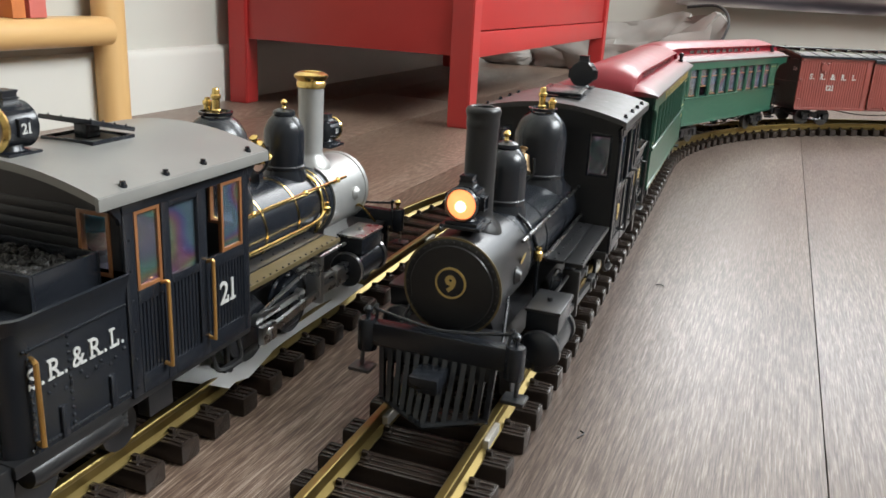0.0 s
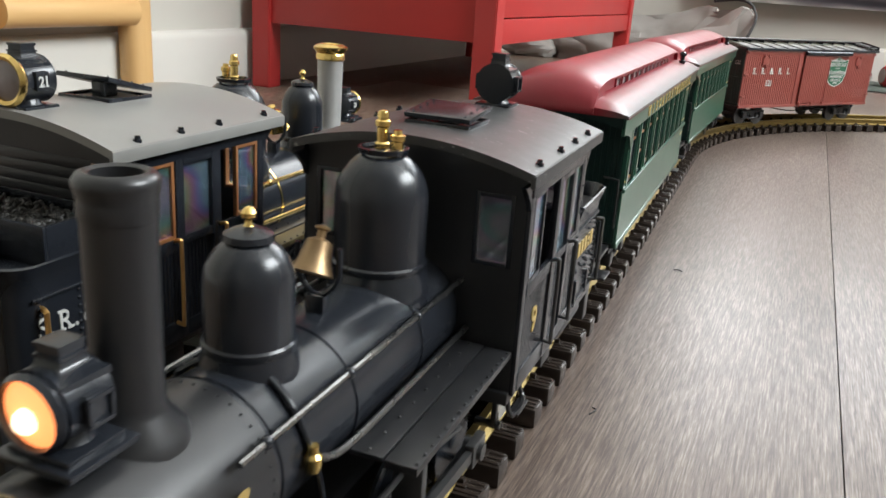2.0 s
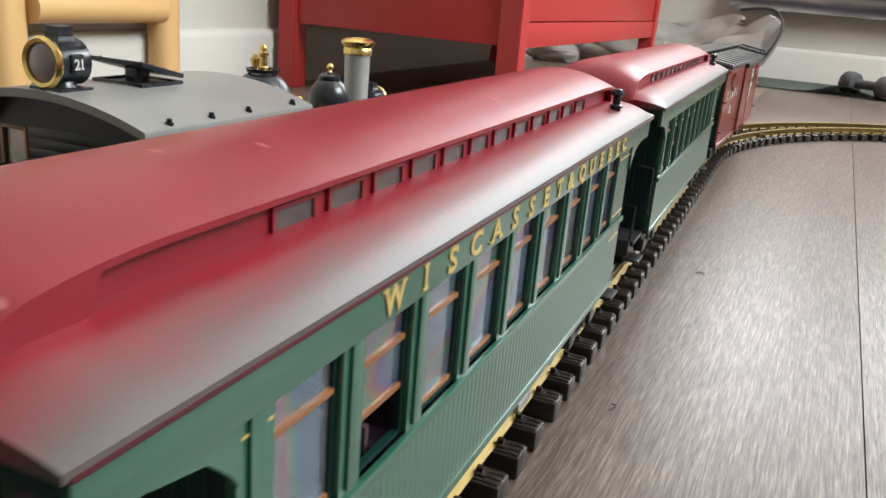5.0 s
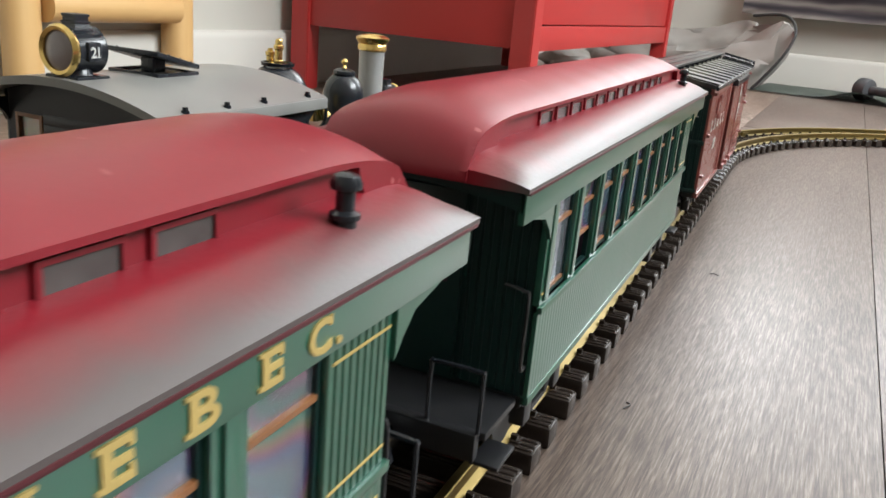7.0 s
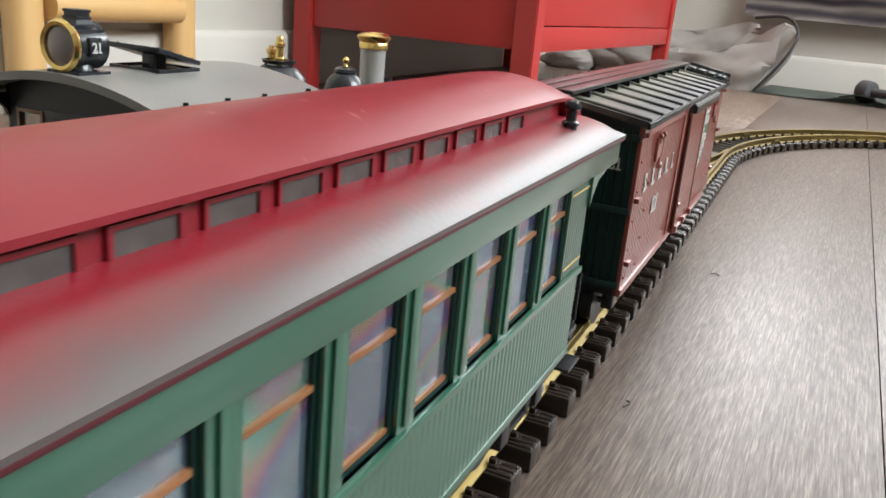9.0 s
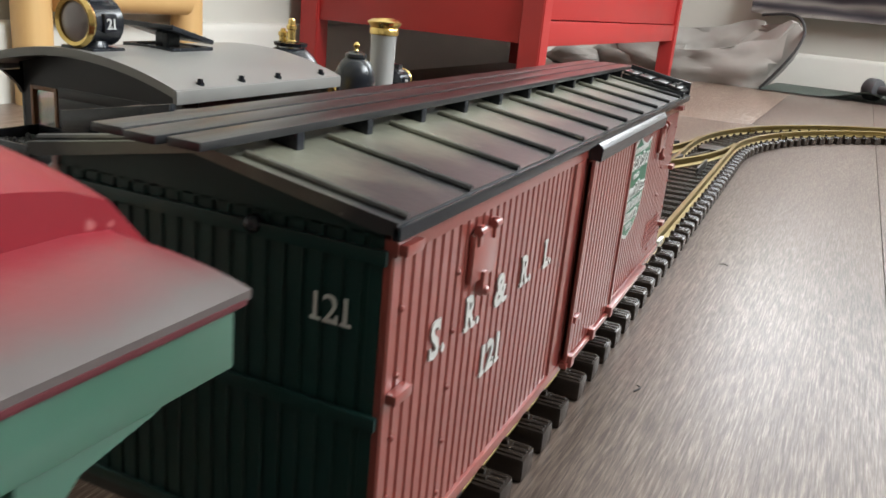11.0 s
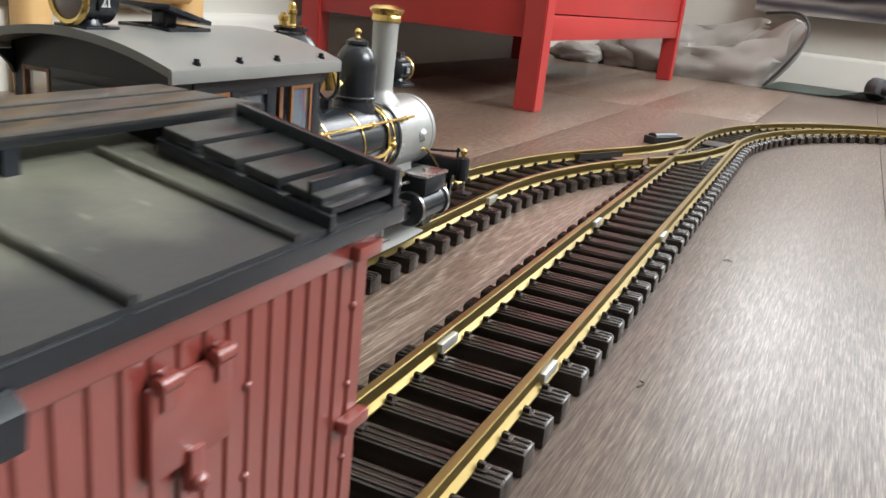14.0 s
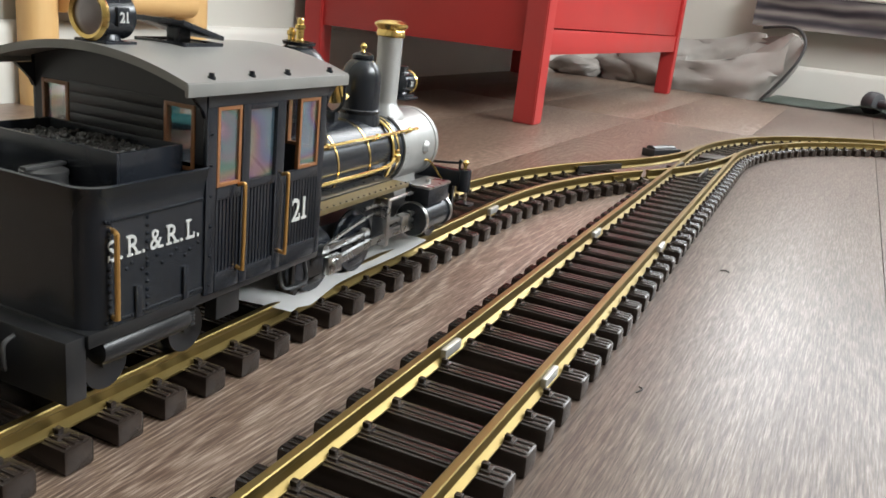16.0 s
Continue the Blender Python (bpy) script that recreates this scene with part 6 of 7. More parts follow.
        sr_ob = part("side_rod", bm, st["bright"], top, st["bright_label"])
        place = (s * 0.0318, 0.0, RAIL_TOP + 0.0155)
        sr_ob.location = (place[0], place[1], place[2] + 0.0062)
        if st["rolls"]:
            CRANKED.append((sr_ob, 0.0155, 0.0062, place))
        bm = bmesh.new()
        a, b = Vector((s * 0.0362, 0.114, 0.0345)), Vector((s * 0.0362, 0.188, 0.0398))
        for p, q, h in ((a, b, 0.0021),):
            ring1 = [bm.verts.new(p + Vector((dx * 0.0011, 0, dz * h))) for dx, dz in ((-1, -1), (1, -1), (1, 1), (-1, 1))]
            ring2 = [bm.verts.new(q + Vector((dx * 0.0011, 0, dz * h * 0.8))) for dx, dz in ((-1, -1), (1, -1), (1, 1), (-1, 1))]
            for i in range(4):
                bm.faces.new((ring1[i], ring1[(i + 1) % 4], ring2[(i + 1) % 4], ring2[i]))
            bm.faces.new(ring1); bm.faces.new(ring2)
        box(bm, s * 0.0346, s * 0.0380, 0.108, 0.120, 0.0300, 0.0390, 0.0008)
        rod(bm, (s * 0.0340, 0.1145, 0.0345), (s * 0.0395, 0.1145, 0.0345), 0.0030, n=16)
        box(bm, s * 0.0330, s * 0.0385, 0.182, 0.193, 0.0355, 0.0455, 0.0008)
        part("main_rod", bm, st["bright"], top, st["bright_label"])
        bar(top, "valve_gear_rod", [(s * 0.0295, 0.112, 0.0400), (s * 0.0295, 0.140, 0.0455), (s * 0.0300, 0.166, 0.0500)], 0.0010, st["bright"])
        # brake hanger and underframe bits
        bm = box(bmesh.new(), s * 0.0325, s * 0.0345, 0.0830, 0.0855, 0.0270, 0.0450, 0.0004)
        rod(bm, (s * 0.026, 0.084, 0.028), (s * 0.036, 0.084, 0.028), 0.0016, n=8)
        part("brake_hanger", bm, MATT_BLACK, top)
        part("air_tank", spin(bmesh.new(), [(0.001, -0.030), (0.0048, -0.0285), (0.0055, -0.026), (0.0055, 0.010), (0.0048, 0.0125), (0.001, 0.014)], (s * 0.0340, 0, 0.0388), "Y", 18), MATT_BLACK, top)
        bm = bmesh.new()
        for k in range(5):
            spin(bm, [(0.0016, 0), (0.0022, 0.0003), (0.0022, 0.0009), (0.0016, 0.0012)], (s * 0.0340, 0.0165, 0.0335 + 0.0018 * k), "Z", 10)
        part("spring", bm, GUNMETAL, top)
        bm = pipe(bmesh.new(), smooth_run([(s * 0.0375, 0.0680, 0.0450), (s * 0.0380, 0.0690, 0.0380), (s * 0.0400, 0.0700, 0.0345), (s * 0.0415, 0.0780, 0.0340), (s * 0.0400, 0.0860, 0.0350), (s * 0.0375, 0.0865, 0.0450)], 4), 0.0011, 6)
        box(bm, s * 0.0385, s * 0.0425, 0.0705, 0.0840, 0.0332, 0.0344, 0.0003)
        part("cab_step", bm, MATT_BLACK, top, "small black stirrup step below the cab")
        box_bm = box(bmesh.new(), s * 0.0330, s * 0.0390, 0.026, 0.040, 0.0335, 0.0450, 0.0008)
        part("brake_box", box_bm, MATT_BLACK, top)
    for y, r in ((0.243, 0.0095), (-0.018, 0.0095), (0.022, 0.0095)):
        bm = rod(bmesh.new(), (-0.028, 0, 0), (0.028, 0, 0), 0.002, n=8)
        for s in (-1, 1):
            spin(bm, [(0.003, 0.002), (r, 0.003), (r, -0.002), (r + 0.0018, -0.003), (0.003, -0.003)], (s * 0.0245, 0, 0), "X", 22)
        w = part("truck_wheelset", bm, MATT_BLACK, top)
        w.location = (0, y, RAIL_TOP + r)
        if st["rolls"]:
            TURNING.append((w, r * 1.6, (0, y, RAIL_TOP + r)))
    # pilot: beam, deck, slatted cow-catcher, coupler pocket, corner posts
    F = 0.272
    part("pilot_deck", box(bmesh.new(), -0.026, 0.026, 0.244, F + 0.001, 0.0480, 0.0500, 0.0005), MATT_BLACK, top)
    beam = part("pilot_beam", box(bmesh.new(), -0.0340, 0.0340, F, F + 0.0065, 0.0470, 0.0575, 0.0008), BLACK, top, "black pilot beam with rounded edges")
    for s in (-1, 1):
        bm = spin(bmesh.new(), [(0.0042, 0.0440), (0.0044, 0.0450), (0.0044, 0.0575), (0.0040, 0.0585), (0.0015, 0.0590)], (s * 0.0335, F + 0.004, 0), "Z", 16)
        post = part("corner_post", bm, BLACK, beam)
        part("post_knob", spin(bmesh.new(), [(0.0013, 0.0585), (0.0011, 0.0605), (0.0020, 0.0618), (0.0021, 0.0632), (0.0010, 0.0644), (0.0003, 0.0648)], (s * 0.0335, F + 0.004, 0), "Z", 12), st["knob"], post)
        part("pilot_step", box(bmesh.new(), s * 0.030, s * 0.040, F + 0.001, F + 0.010, 0.0345, 0.0362, 0.0004), MATT_BLACK, beam)
        bar(beam, "step_rod", [(s * 0.0355, F + 0.004, 0.0450), (s * 0.0355, F + 0.005, 0.0362)], 0.0010, st["bright"])
        bar(beam, "uncoupling_lever", [(s * 0.0300, F + 0.003, 0.0575), (s * 0.0305, F + 0.001, 0.0640), (s * 0.0300, F + 0.002, 0.0625), (s * 0.0100, F + 0.004, 0.0600), (0, F + 0.005, 0.0595)], 0.0008, BLACK)
    pilot = part("pilot", box(bmesh.new(), -0.026, 0.026, F + 0.003, F + 0.006, 0.0405, 0.0475, 0.0005), BLACK, top, "black slatted pilot")
    for k in range(13):
        u = (k - 6) / 6
        a = Vector((u * 0.0255, F + 0.0055, 0.0475))
        b = Vector((u * 0.0240, F + 0.0075 + 0.0115 * (1 - abs(u)), 0.0225 + 0.002 * abs(u)))
        bm = bmesh.new()
        r1 = [bm.verts.new(a + Vector((dx * 0.0011, dy * 0.0014, 0))) for dx, dy in ((-1, -1), (1, -1), (1, 1), (-1, 1))]
        r2 = [bm.verts.new(b + Vector((dx * 0.0011, dy * 0.0014, 0))) for dx, dy in ((-1, -1), (1, -1), (1, 1), (-1, 1))]
        for i in range(4):
            bm.faces.new((r1[i], r1[(i + 1) % 4], r2[(i + 1) % 4], r2[i]))
        bm.faces.new(r1); bm.faces.new(r2)
        part("pilot_slat", bm, BLACK, pilot)
    bm = pipe(bmesh.new(), [(-0.0245, F + 0.007, 0.0235), (0, F + 0.0200, 0.0215), (0.0245, F + 0.007, 0.0235)], 0.0016, 6)
    part("pilot_toe", bm, BLACK, pilot)
    bm = box(bmesh.new(), -0.0065, 0.0065, F + 0.006, F + 0.022, 0.0390, 0.0445, 0.0008)
    box(bm, -0.0050, 0.0050, F + 0.0055, F + 0.018, 0.0355, 0.0392, 0.0006)
    part("coupler_pocket", bm, BLACK, top, "black front coupler pocket")
    if st["door_number"]:
        zc = bz + 0.0025
        gold = ring(bmesh.new(), [(0.0062, 0), (0.0070, 0), (0.0070, 0.0008), (0.0062, 0.0008)], (0, st["front"] + 0.0012, zc), "Y", 36)
        pl = part("number_plate", spin(bmesh.new(), [(0.0064, 0), (0.0064, 0.0006), (0.0001, 0.0006)], (0, st["front"] + 0.0010, zc), "Y", 32), BLACK, top, "round black and gold number plate")
        part("plate_ring", gold, GOLD_PAINT, pl)
        writing(st["door_number"], 0.0098, pose(0, st["front"] + 0.0019, zc - 0.0035, 90, 0, 180), GOLD_PAINT, pl, "plate_digit", bold=0.0004)
        for s in (-1, 1):
            e = part("builder_plate", spin(bmesh.new(), [(0.0024, 0), (0.0032, 0.0003), (0.0001, 0.0004)], (0, 0, 0), "X", 18), GOLD_PAINT, smoke, "small round gold plate")
            e.matrix_basis = pose(s * (sr - 0.0001), 0.2275, bz + 0.006, 0, -14 * s if s > 0 else 14, 0 if s > 0 else 180)
    return top


COMMON = dict(roof_l=0.099, cab_front=0.0900, tank_top=0.0970, sill=0.0885, head=0.1180, run_end=0.1790, steam_y=0.1290, steam_top=0.1355)
LOCO_BLACK = dict(COMMON, label="black model steam locomotive with a lit lamp, on track", eave=0.1285, crown=0.1358, roof_w=0.0448,
                  lamp_up=0.0108, hatch_y=0.067, roof_l=0.1035, cab_front=0.0965, tank_top=0.0985, sill=0.0890, head=0.1205,
                  trim=BLACK, rod=GUNMETAL, rod_label="dark metal handrail", window=BLACK, window_label="black framed cab window",
                  letters="", letter_mat=GOLD_PAINT, letter_space=0.9, bunker=False, cab_number="9", roof=ROOF_BLACK, roof_label="dusty black curved cab roof",
                  lid=(0.0040, -6), rear_rim=BLACK, plate="", boiler=BLACK, boiler_label="satin black boiler", smoke_r=0.0216, door_r=0.0222, front=0.264,
                  smoke=MATT_BLACK, smoke_label="matt black smokebox", bands=(0.128, 0.172, 0.2085), band=BLACK, band_label="black boiler band",
                  stack=dict(y=0.2340, r=0.0070, r2=0.0071, top=0.1492, lip=0.0008, mat=MATT_BLACK, label="straight matt black stack", cap=MATT_BLACK, cap_label="plain stack rim"),
                  sand_y=0.1928, sand_top=0.1290, steam_y=0.1210, valve=BRASS, bell=BRONZE, lamp_y=0.2500, lamp_z=0.1100, lit=True, front_rim=BLACK,
                  hand=STEEL_DARK, stanchion=BLACK, run=MATT_BLACK, run_edge=MATT_BLACK, run_label="black outer plank", cyl=BLACK, bright=GUNMETAL, bright_label="dark steel running gear",
                  chest=MATT_BLACK, chest_label="black chest lid", wheel=BLACK, rolls=True, knob=BLACK, door_number="9")
LOCO_BRASS = dict(COMMON, label="black and silver model steam locomotive with brass fittings, on siding", eave=0.1262, crown=0.1342, roof_w=0.0468, lamp_up=0.0106, hatch_y=0.047,
                  trim=BRASS, rod=COPPER_ROD, rod_label="copper-gold handrail", window=ORANGE_WOOD, window_label="varnished orange-brown window frame",
                  letters="S. R. & R. L.", letter_mat=WHITE_PAINT, letter_space=0.90, bunker=True, cab_number="21", roof=ROOF_GREY, roof_label="dark grey curved cab roof with a satin sheen",
                  lid=(0.0058, -14), rear_rim=BRASS, plate="21", boiler=BLACK, boiler_label="satin black boiler", smoke_r=0.0214, door_r=0.0220, front=0.2560,
                  smoke=GRAPHITE, smoke_label="silver-grey graphite smokebox", bands=(0.108, 0.140, 0.172, 0.205), band=BRASS, band_label="polished brass boiler band",
                  stack=dict(y=0.2210, r=0.0068, r2=0.0074, top=0.1480, lip=0.0024, mat=GRAPHITE, label="silver-grey stack", cap=BRASS, cap_label="flared polished brass cap"),
                  sand_y=0.1910, sand_top=0.1315, valve=BRASS, bell=BRASS, lamp_y=0.2400, lamp_z=0.1120, lit=False, front_rim=BRASS,
                  hand=BRASS, stanchion=BRASS, run=MATT_BLACK, run_edge=GOLD_EDGE, run_label="dull gold outer plank with rivets", cyl=BLACK, bright=STEEL, bright_label="bright steel running gear",
                  chest=STEEL, chest_label="brown-tinted bright chest lid", wheel=BLACK, rolls=False, knob=BRASS, door_number="")

# the train and the parked locomotive
NINE = locomotive(LOCO_BLACK)
ROLLING.append((NINE, 0.7560, -0.20, -0.03))
FIRST_COACH = coach(True)
ROLLING.append((FIRST_COACH, 0.836, 0.07, 0.30))
SECOND_COACH = coach(False)
ROLLING.append((SECOND_COACH, 1.247, 0.07, 0.30))
WAGON = boxcar()
ROLLING.append((WAGON, 1.6595, 0.05, 0.26))
PARKED = locomotive(LOCO_BRASS)
PARKED.matrix_world = pose(SIDE_X, 0.3790, 0)


def miniature_driver():
    """A small painted figure in the parked cab: one plain shape."""
    bm = spin(bmesh.new(), [(0.0001, 0.050), (0.0075, 0.0505), (0.0085, 0.070), (0.0095, 0.086), (0.0070, 0.0930), (0.0028, 0.0945), (0.0028, 0.0965), (0.0046, 0.0985), (0.0048, 0.1040), (0.0062, 0.1050), (0.0050, 0.1075), (0.0030, 0.1090), (0.0001, 0.1092)], (0, 0, 0), "Z", 16)
    ob = part("miniature_figure", bm, FIGURE, None)
    ob.data.materials.append(FIGURE_SKIN)
    for f in ob.data.polygons:
        if 0.0966 < f.center.z < 0.1035:
            f.material_index = 1
    tagged(ob, "small dark painted miniature driver figure in the cab", "figurine")
    ob.matrix_world = pose(SIDE_X + 0.0195, 0.4065, 0.0022)


miniature_driver()


def paper_sheet():
    """A curling sheet of white paper under the parked locomotive's wheels."""
    bm = bmesh.new()
    rows = []
    for i in range(25):
        v = i / 24
        y = 0.4510 + 0.160 * v
        z = 0.0200 + 0.0008 * math.sin(v * 5) + 0.006 * max(0, v - 0.55) ** 1.3
        x1 = 0.0385 - 0.0075 * min(1.0, v / 0.3) + 0.0005 * math.sin(9 * v)
        if v < 0.05:
            x1 -= 0.004
        rows.append([bm.verts.new((-0.010 + (x1 + 0.010) * k / 6, y + 0.012 * (k / 6) * (1 - v), z - 0.002 * (k / 6) ** 2)) for k in range(7)])
    for a, b in zip(rows, rows[1:]):
        for k in range(6):
            bm.faces.new((a[k], a[k + 1], b[k + 1], b[k]))
    bmesh.ops.solidify(bm, geom=bm.faces[:], thickness=0.0003)
    ob = part("paper_sheet", bm, PAPER, None)
    tagged(ob, "white sheet of paper under the parked locomotive", "paper")
    ob.matrix_world = pose(SIDE_X, 0, 0)


paper_sheet()


# furniture
def cabinet():
    top = empty("cabinet", "red lacquered wooden cabinet on four square legs, by the wall", "cabinet")
    U0, U1, V0, V1, B = -0.735, -0.312, 1.318, 2.285, 0.104
    leg = 0.034
    def taper(u, v):
        bm = bmesh.new()
        r1 = [(u, v), (u + leg, v), (u + leg, v + leg), (u, v + leg)]
        r0 = r1
        lo = [bm.verts.new((a, b, 0)) for a, b in r0]
        hi = [bm.verts.new((a, b, 0.85)) for a, b in r1]
        for i in range(4):
            bm.faces.new((lo[i], lo[(i + 1) % 4], hi[(i + 1) % 4], hi[i]))
        bm.faces.new(lo); bm.faces.new(hi)
        bmesh.ops.bevel(bm, geom=bm.edges[:], offset=0.0018, segments=2, affect="EDGES")
        return bm
    for u in (U0, U1 - leg):
        for v in (V0, V1 - leg):
            part("leg", taper(u, v), CABINET_RED, top, "square red leg")
    part("end_panel", box(bmesh.new(), U0 + leg, U1 - leg, V0 + 0.006, V0 + 0.022, B, 0.85, 0.0008), CABINET_RED, top)
    part("end_panel", box(bmesh.new(), U0 + leg, U1 - leg, V1 - 0.022, V1 - 0.006, B, 0.85, 0.0008), CABINET_RED, top)
    part("bottom", box(bmesh.new(), U0 + 0.02, U1 - 0.02, V0 + 0.02, V1 - 0.02, B + 0.006, B + 0.02), CABINET_RED, top)
    part("bottom_rail", box(bmesh.new(), U1 - 0.024, U1 - 0.003, V0 + leg, V1 - leg, B - 0.002, 0.1385, 0.0015), CABINET_RED, top, "plain red bottom rail")
    part("drawer_front", box(bmesh.new(), U1 - 0.026, U1 - 0.006, V0 + leg + 0.002, V1 - leg - 0.002, 0.1405, 0.40, 0.0015), CABINET_RED, top)
    part("drawer_front", box(bmesh.new(), U1 - 0.026, U1 - 0.006, V0 + leg + 0.002, V1 - leg - 0.002, 0.403, 0.82, 0.0015), CABINET_RED, top)
    part("back", box(bmesh.new(), U0 + 0.004, U0 + 0.012, V0 + leg, V1 - leg, B, 0.85), CABINET_RED, top)
    part("top", box(bmesh.new(), U0 - 0.004, U1 + 0.008, V0 - 0.008, V1 + 0.008, 0.85, 0.87, 0.003), CABINET_RED, top)
    top.matrix_world = ROOM


cabinet()


def low_shelf():
    top = empty("wooden_shelf", "pale varnished beech shelf stand with rounded posts, by the wall", "shelf")
    def rounded(bm, c, half, r, long):
        """A bar with a rounded section, drawn along one axis."""
        pts = []
        for sx, sy, a0 in ((1, 1, 0), (-1, 1, 90), (-1, -1, 180), (1, -1, 270)):
            for k in range(7):
                a = radians(a0 + 15 * k)
                pts.append((c[0] + sx * (half[0] - r) + r * math.cos(a), c[1] + sy * (half[1] - r) + r * math.sin(a)))
        if long[0] == "z":
            lo, hi = ([bm.verts.new((x, y, z)) for x, y in pts] for z in long[1:])
            for i in range(len(pts)):
                bm.faces.new((lo[i], lo[(i + 1) % len(pts)], hi[(i + 1) % len(pts)], hi[i]))
            bm.faces.new(lo)
            bm.faces.new(hi)
            return bm
        return extrude(bm, pts, long[1], long[2])
    for v in (0.815, 1.055):
        part("post", rounded(bmesh.new(), (-0.731, v), (0.019, 0.022), 0.0185, ("z", 0, 0.62)), BEECH, top, "rounded beech post")
    for z, h in ((0.122, 0.018), (0.435, 0.015)):
        part("shelf_board", rounded(bmesh.new(), (-0.726, z), (0.028, h), h * 0.95, ("y", 0.8345, 1.0345)), BEECH_LONG, top, "thick beech shelf board with a rounded edge")
    top.matrix_world = ROOM


low_shelf()


def book(v, thick, high, mat, label):
    top = empty("book", label, "book", "books on the shelf")
    part("cover", box(bmesh.new(), -0.746, -0.708, v - thick / 2, v + thick / 2, 0.1402, 0.1402 + high, 0.001), mat, top)
    part("pages", box(bmesh.new(), -0.745, -0.711, v - thick / 2 + 0.0015, v + thick / 2 - 0.0015, 0.1402 + high - 0.001, 0.1402 + high + 0.0004), PAPER, top)
    part("label", box(bmesh.new(), -0.7079, -0.7075, v - thick * 0.3, v + thick * 0.3, 0.162, 0.178), PAPER, top, "pale label too small to read")
    top.matrix_world = ROOM


book(0.895, 0.018, 0.12, BOOK_ORANGE, "thin orange book standing on the beech shelf")
book(0.922, 0.024, 0.13, BOOK_RED, "salmon-red book standing on the beech shelf")


def lumpy(bm, c, size, seed, n=26, amp=0.3, flat=0.0):
    """A slack cloth mass: a squashed ball with sharp folds, resting on the floor."""
    made = bmesh.ops.create_icosphere(bm, subdivisions=4, radius=1.0)["verts"]
    off = Vector((seed * 3.1, seed * 1.7, seed * 0.9))
    for v in made:
        p = v.co.copy()
        f = 1 + amp * (noise.noise(p * 1.3 + off) + 0.5 * abs(noise.noise(p * 2.7 + off)) + 0.2 * abs(noise.noise(p * 6 + off)))
        p = Vector((p.x * size[0], p.y * size[1], p.z * size[2])) * f
        p += Vector(c)
        p.z = max(p.z, 0.0005 + flat)
        v.co = p
    return bm


def duffel_bag():
    """An open slack bag: a folded canvas wall round a hollow, with black piping on its rim and end."""
    top = empty("duffel_bag", "slack grey canvas bag with black piping, lying by the wall", "bag")
    bm = bmesh.new()
    rng = random.Random(5)
    NU, NV = 40, 16
    grid = []
    for j in range(NV + 1):
        v = j / NV
        row = []
        for i in range(NU):
            a = 2 * math.pi * i / NU
            rx, ry = 0.262, 0.085
            # section: up the outside, over the rim, down inside
            if v < 0.6:
                w = v / 0.6
                r, z = 1.0 + 0.10 * math.sin(w * math.pi) - 0.06 * w, 0.165 * w
            else:
                w = (v - 0.6) / 0.4
                r, z = 0.94 - 0.45 * w, 0.165 - 0.085 * w
            fold = noise.noise(Vector((math.cos(a) * 2.6, math.sin(a) * 2.6, v * 3.0)))
            crease = abs(noise.noise(Vector((math.cos(a) * 4.5 + 3, math.sin(a) * 4.5, v * 4))))
            r *= 1 + 0.20 * fold - 0.30 * crease
            sag = 0.78 + 0.22 * math.sin(a * 1.0 + 0.6) + 0.15 * noise.noise(Vector((math.cos(a) * 1.6 + 7, math.sin(a) * 1.6, 0)))
            sag = max(0.5, min(1.1, sag)) if math.cos(a) < 0.75 else 1.06
            z = max(0.0004, z * sag * (1 + 0.12 * fold))
            end = 0.162 + 0.075 * math.sin(min(1.0, z / 0.150) * math.pi / 2) - 0.9 * max(0.0, z - 0.150)
            jag = rng.uniform(-0.002, 0.002) if 0 < v < 1 else 0.0
            row.append(bm.verts.new((min(end, rx * r * math.cos(a) + jag), ry * r * math.sin(a) + 0.6 * jag, z)))
        grid.append(row)
    for a, b in zip(grid, grid[1:]):
        for i in range(NU):
            bm.faces.new((a[i], a[(i + 1) % NU], b[(i + 1) % NU], b[i]))
    bm.faces.new(grid[0])
    bm.faces.new(grid[-1])
    bmesh.ops.triangulate(bm, faces=bm.faces[:])
    part("canvas", bm, BAG, top, "slack grey canvas", 38)
    bar(top, "piping", [(0.165, -0.090, 0.004), (0.205, -0.082, 0.060), (0.232, -0.070, 0.110), (0.240, -0.048, 0.150), (0.222, -0.012, 0.180), (0.187, 0.010, 0.192), (0.120, 0.030, 0.184)], 0.0038, PIPING, "black corded piping")
    top.matrix_world = pose(-0.196, 2.54, 0, 0, 0, -4)


duffel_bag()


def cloth_heap(x, y, size, seed, label):
    ob = part("crumpled_canvas", lumpy(bmesh.new(), (0, 0, size[2] * 0.6), size, seed), BAG, None)
    tagged(ob, label, "cloth", "cloth bundles under the cabinet")
    ob.matrix_world = pose(x, y, 0)


cloth_heap(-0.40, 2.55, (0.10, 0.055, 0.045), 2, "crumpled grey canvas bundle on the floor behind the cabinet")
cloth_heap(-0.56, 2.52, (0.075, 0.05, 0.032), 5, "small crumpled grey canvas bundle near the wall")


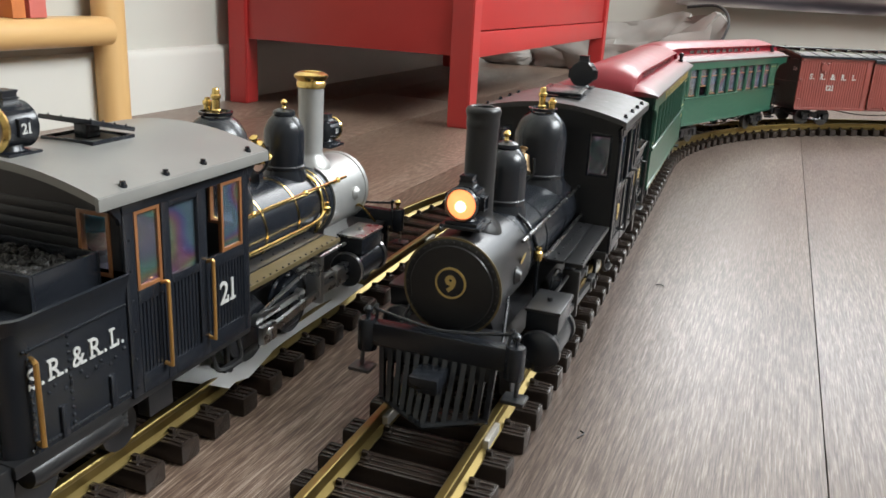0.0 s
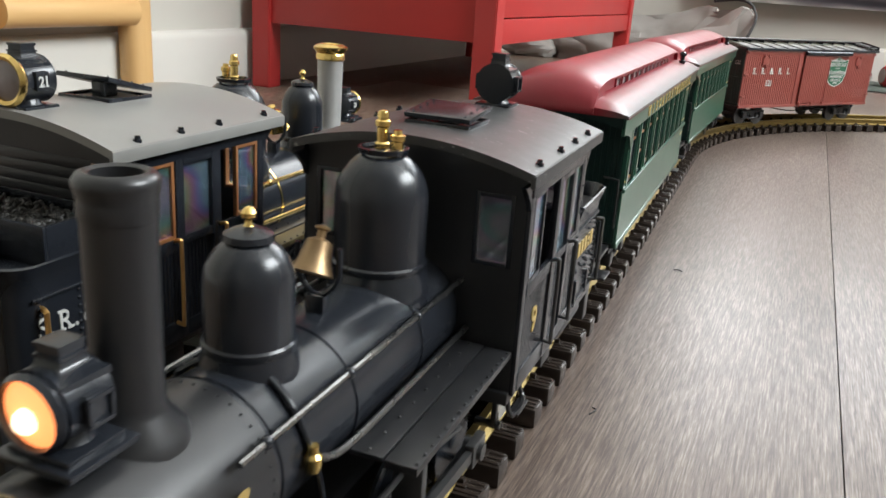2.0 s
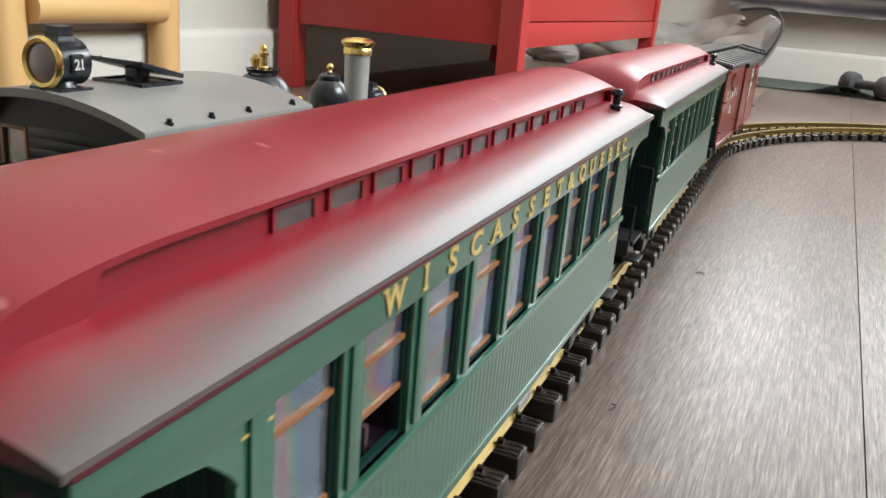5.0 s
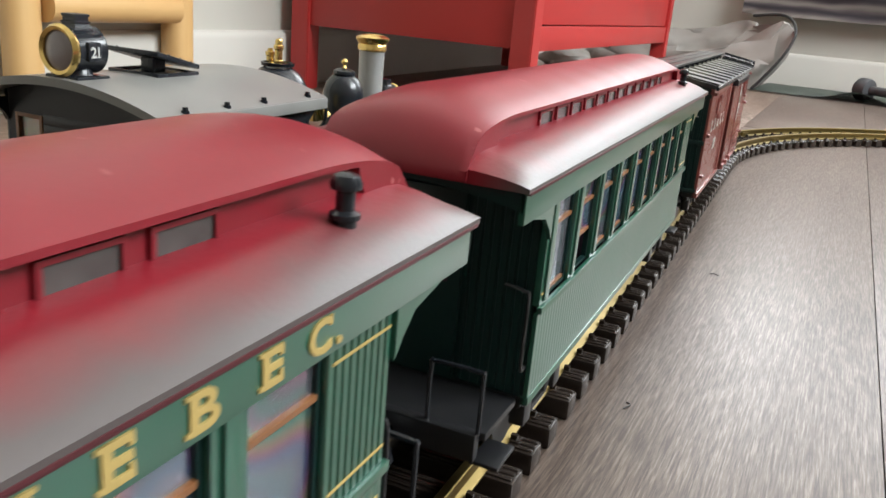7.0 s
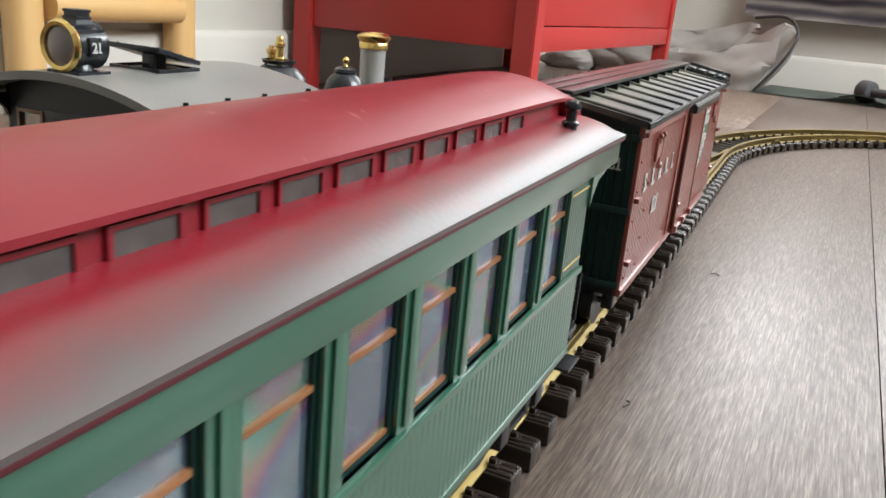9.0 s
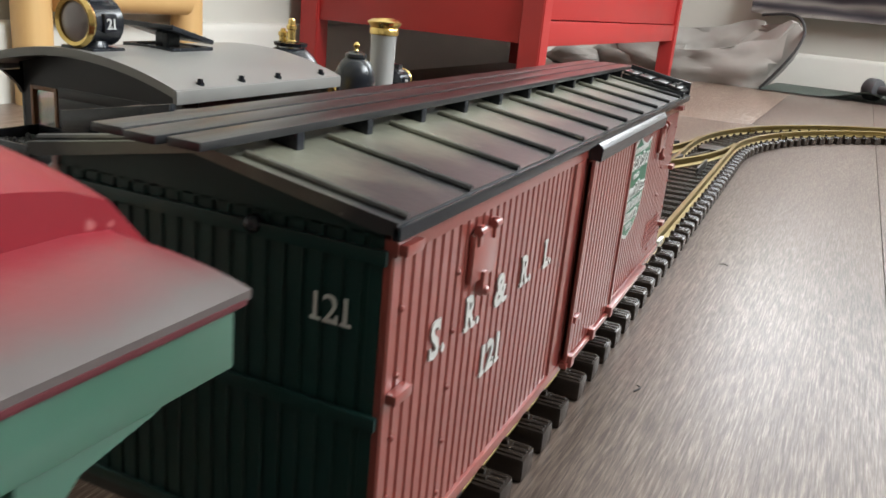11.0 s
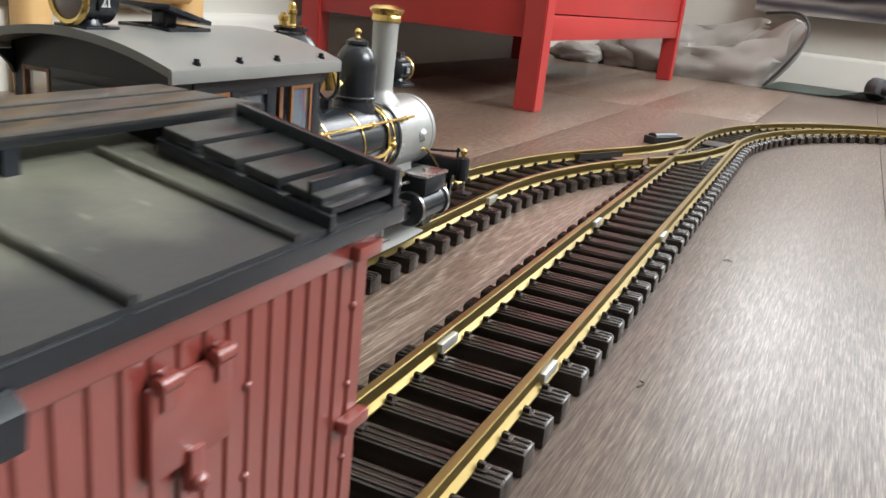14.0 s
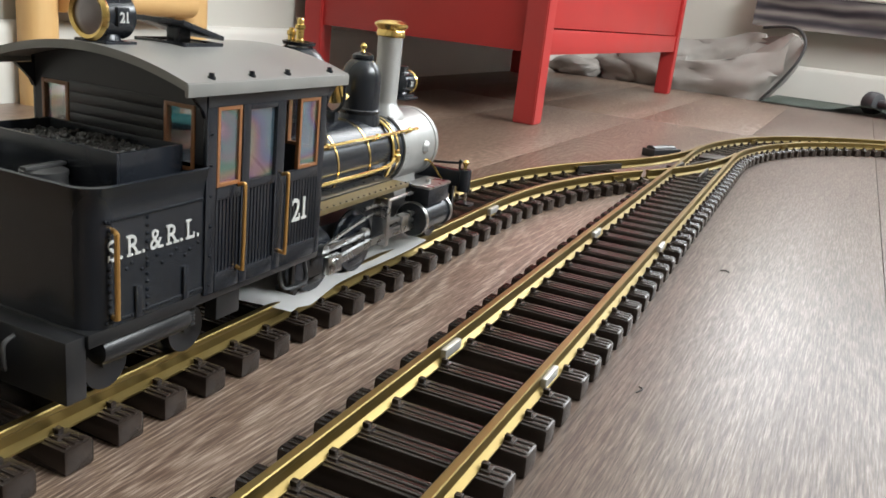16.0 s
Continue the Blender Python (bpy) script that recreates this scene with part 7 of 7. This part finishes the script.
def exercise_mat():
    """A thin mat along the wall with a lifted, wavy front edge."""
    bm = bmesh.new()
    rows = []
    for i in range(61):
        x = -0.05 + 1.1 * i / 60
        lift = 0.024 * math.exp(-((x - 0.20) / 0.055) ** 2) + 0.008 * math.exp(-((x - 0.55) / 0.06) ** 2) + 0.002
        row = []
        for k in range(9):
            w = k / 8
            row.append(bm.verts.new((x + 0.02 * w, -0.10 + 0.30 * w, 0.001 + lift * (1 - w) ** 2 + 0.004 * w)))
        rows.append(row)
    for a, b in zip(rows, rows[1:]):
        for k in range(8):
            bm.faces.new((a[k], a[k + 1], b[k + 1], b[k]))
    bmesh.ops.solidify(bm, geom=bm.faces[:], thickness=-0.004)
    ob = part("exercise_mat", bm, MAT_GREEN, None)
    tagged(ob, "grey-green exercise mat with a wavy edge, by the wall", "mat")
    ob.matrix_world = ROOM @ pose(-0.07, 2.535, 0)


exercise_mat()


def dumbbell(x, y, rz, mat, label):
    top = empty("dumbbell", label, "dumbbell", "dumbbells on the mat")
    bm = bmesh.new()
    part("handle", rod(bm, (-0.05, 0, 0.026), (0.05, 0, 0.026), 0.011, n=18), mat, top)
    for s in (-1, 1):
        h = spin(bmesh.new(), [(0.015, s * 0.030), (0.025, s * 0.034), (0.0275, s * 0.042), (0.0275, s * 0.062), (0.022, s * 0.069), (0.0001, s * 0.070)], (0, 0, 0.026), "X", 24)
        part("head", h, mat, top)
        part("end_cap", spin(bmesh.new(), [(0.018, s * 0.0695), (0.0178, s * 0.0712), (0.0001, s * 0.0714)], (0, 0, 0.026), "X", 16), BAG, top, "pale grey end disc")
    top.matrix_world = pose(x, y, 0.005, 0, 0, rz)


dumbbell(0.262, 2.47, -40, DUMBBELL, "dark grey vinyl dumbbell on the exercise mat")
dumbbell(0.43, 2.60, 20, CABINET_RED, "red vinyl dumbbell on the exercise mat")


def wall_print():
    """A long unframed print that hangs low on the wall, with a pale top edge."""
    top = empty("wall_print", "long dusky striped print hung low on the wall", "picture")
    bm = bmesh.new()
    rows = []
    for i in range(41):
        x = -0.115 + 1.6 * i / 40
        rows.append([bm.verts.new((x, -0.010 - 0.004 * math.sin(k * 0.9 + i * 0.35), 0.189 + 0.090 * k / 8 - 0.004 * i / 40)) for k in range(9)])
    for a, b in zip(rows, rows[1:]):
        for k in range(8):
            bm.faces.new((a[k], a[k + 1], b[k + 1], b[k]))
    bmesh.ops.solidify(bm, geom=bm.faces[:], thickness=-0.006)
    part("print_face", bm, BLANKET, top, "dusky striped face", 60)
    part("backing", box(bmesh.new(), -0.113, 1.48, 0.001, 0.030, 0.192, 0.274, 0.002), TRIM, top)
    part("top_edge", box(bmesh.new(), -0.115, 1.485, -0.016, 0.032, 0.281, 0.287, 0.002), TRIM, top, "pale top edge")
    top.matrix_world = ROOM @ pose(-0.09, 2.735, 0)


wall_print()


def lint(x, y, points, label):
    ob = part("lint", pipe(bmesh.new(), smooth_run(points, 4), 0.00035, 5), PIPING, None)
    tagged(ob, label, "lint")
    ob.matrix_world = pose(x, y, 0.0003)


lint(0.060, 0.523, [(-0.001, -0.003, 0), (0.0005, 0, 0.0004), (0.0008, 0.003, 0), (-0.0012, 0.0042, 0)], "curled dark fibre lying on the floor")
lint(0.071, 0.758, [(-0.003, 0, 0), (0, 0.0012, 0.0005), (0.003, 0, 0)], "small tan crumb of fluff on the floor")

# the pieces of the track and the floor
MAIN = main_track()
SIDING = siding()
switch_motor()
lay_sleepers(main_at, 0.5 - 0.0055 - 0.0226 * 14, BEND_Y + 1.45, MAIN, joints=JOINTS[1:])
lay_sleepers(side_at, 0.334 - 0.0226 * 14 + 0.006, SIDE_END - 0.285, SIDING)
make_floor()

# the train's run: seconds and the distance rolled since the start
RUN_T = (0, 0.5, 1, 1.5, 2, 2.5, 3, 3.5, 4, 4.5, 7, 7.5, 8, 8.5, 11, 11.5, 12, 12.5, 13, 13.5, 14, 14.5, 15, 16)
RUN_S = (0, 0.056, 0.113, 0.170, 0.2285, 0.287, 0.3465, 0.410, 0.475, 0.540, 0.865, 0.9305, 0.9955, 1.060,
         1.3670, 1.4275, 1.4815, 1.5275, 1.5800, 1.6310, 1.6850, 1.7392, 1.7935, 1.9000)


def rolled(t):
    return float(np.interp(t, RUN_T, RUN_S))


def car_pose(front, ahead, behind, t):
    """The pose of a car whose nose stood at `front` on the line at 0 s and whose trucks are `ahead` and `behind` metres back from it.
    Its own y axis points forward, and its origin lies under the nose."""
    d = front - rolled(t)
    a, b = Vector(main_at(d + ahead)[:2]), Vector(main_at(d + behind)[:2])
    way = (a - b).normalized()
    nose = a + way * ahead
    return pose(nose.x, nose.y, 0, 0, 0, math.degrees(math.atan2(-way.x, way.y)))


def motions():
    times = [0.25 * k for k in range(65)]
    for ob, front, ahead, behind in ROLLING:
        rows = [(t, car_pose(front, ahead, behind, t)) for t in times]
        walk(ob, rows)
    for wheel, radius, place in TURNING:
        walk(wheel, [(0.2 * k, pose(*place, -math.degrees(rolled(0.2 * k) / radius), 0, 0)) for k in range(81)])
    for bar, radius, throw, place in CRANKED:
        rows = []
        for k in range(161):
            a = rolled(0.1 * k) / radius
            rows.append((0.1 * k, pose(place[0], place[1] - throw * math.sin(a), place[2] + throw * math.cos(a))))
        walk(bar, rows)


motions()
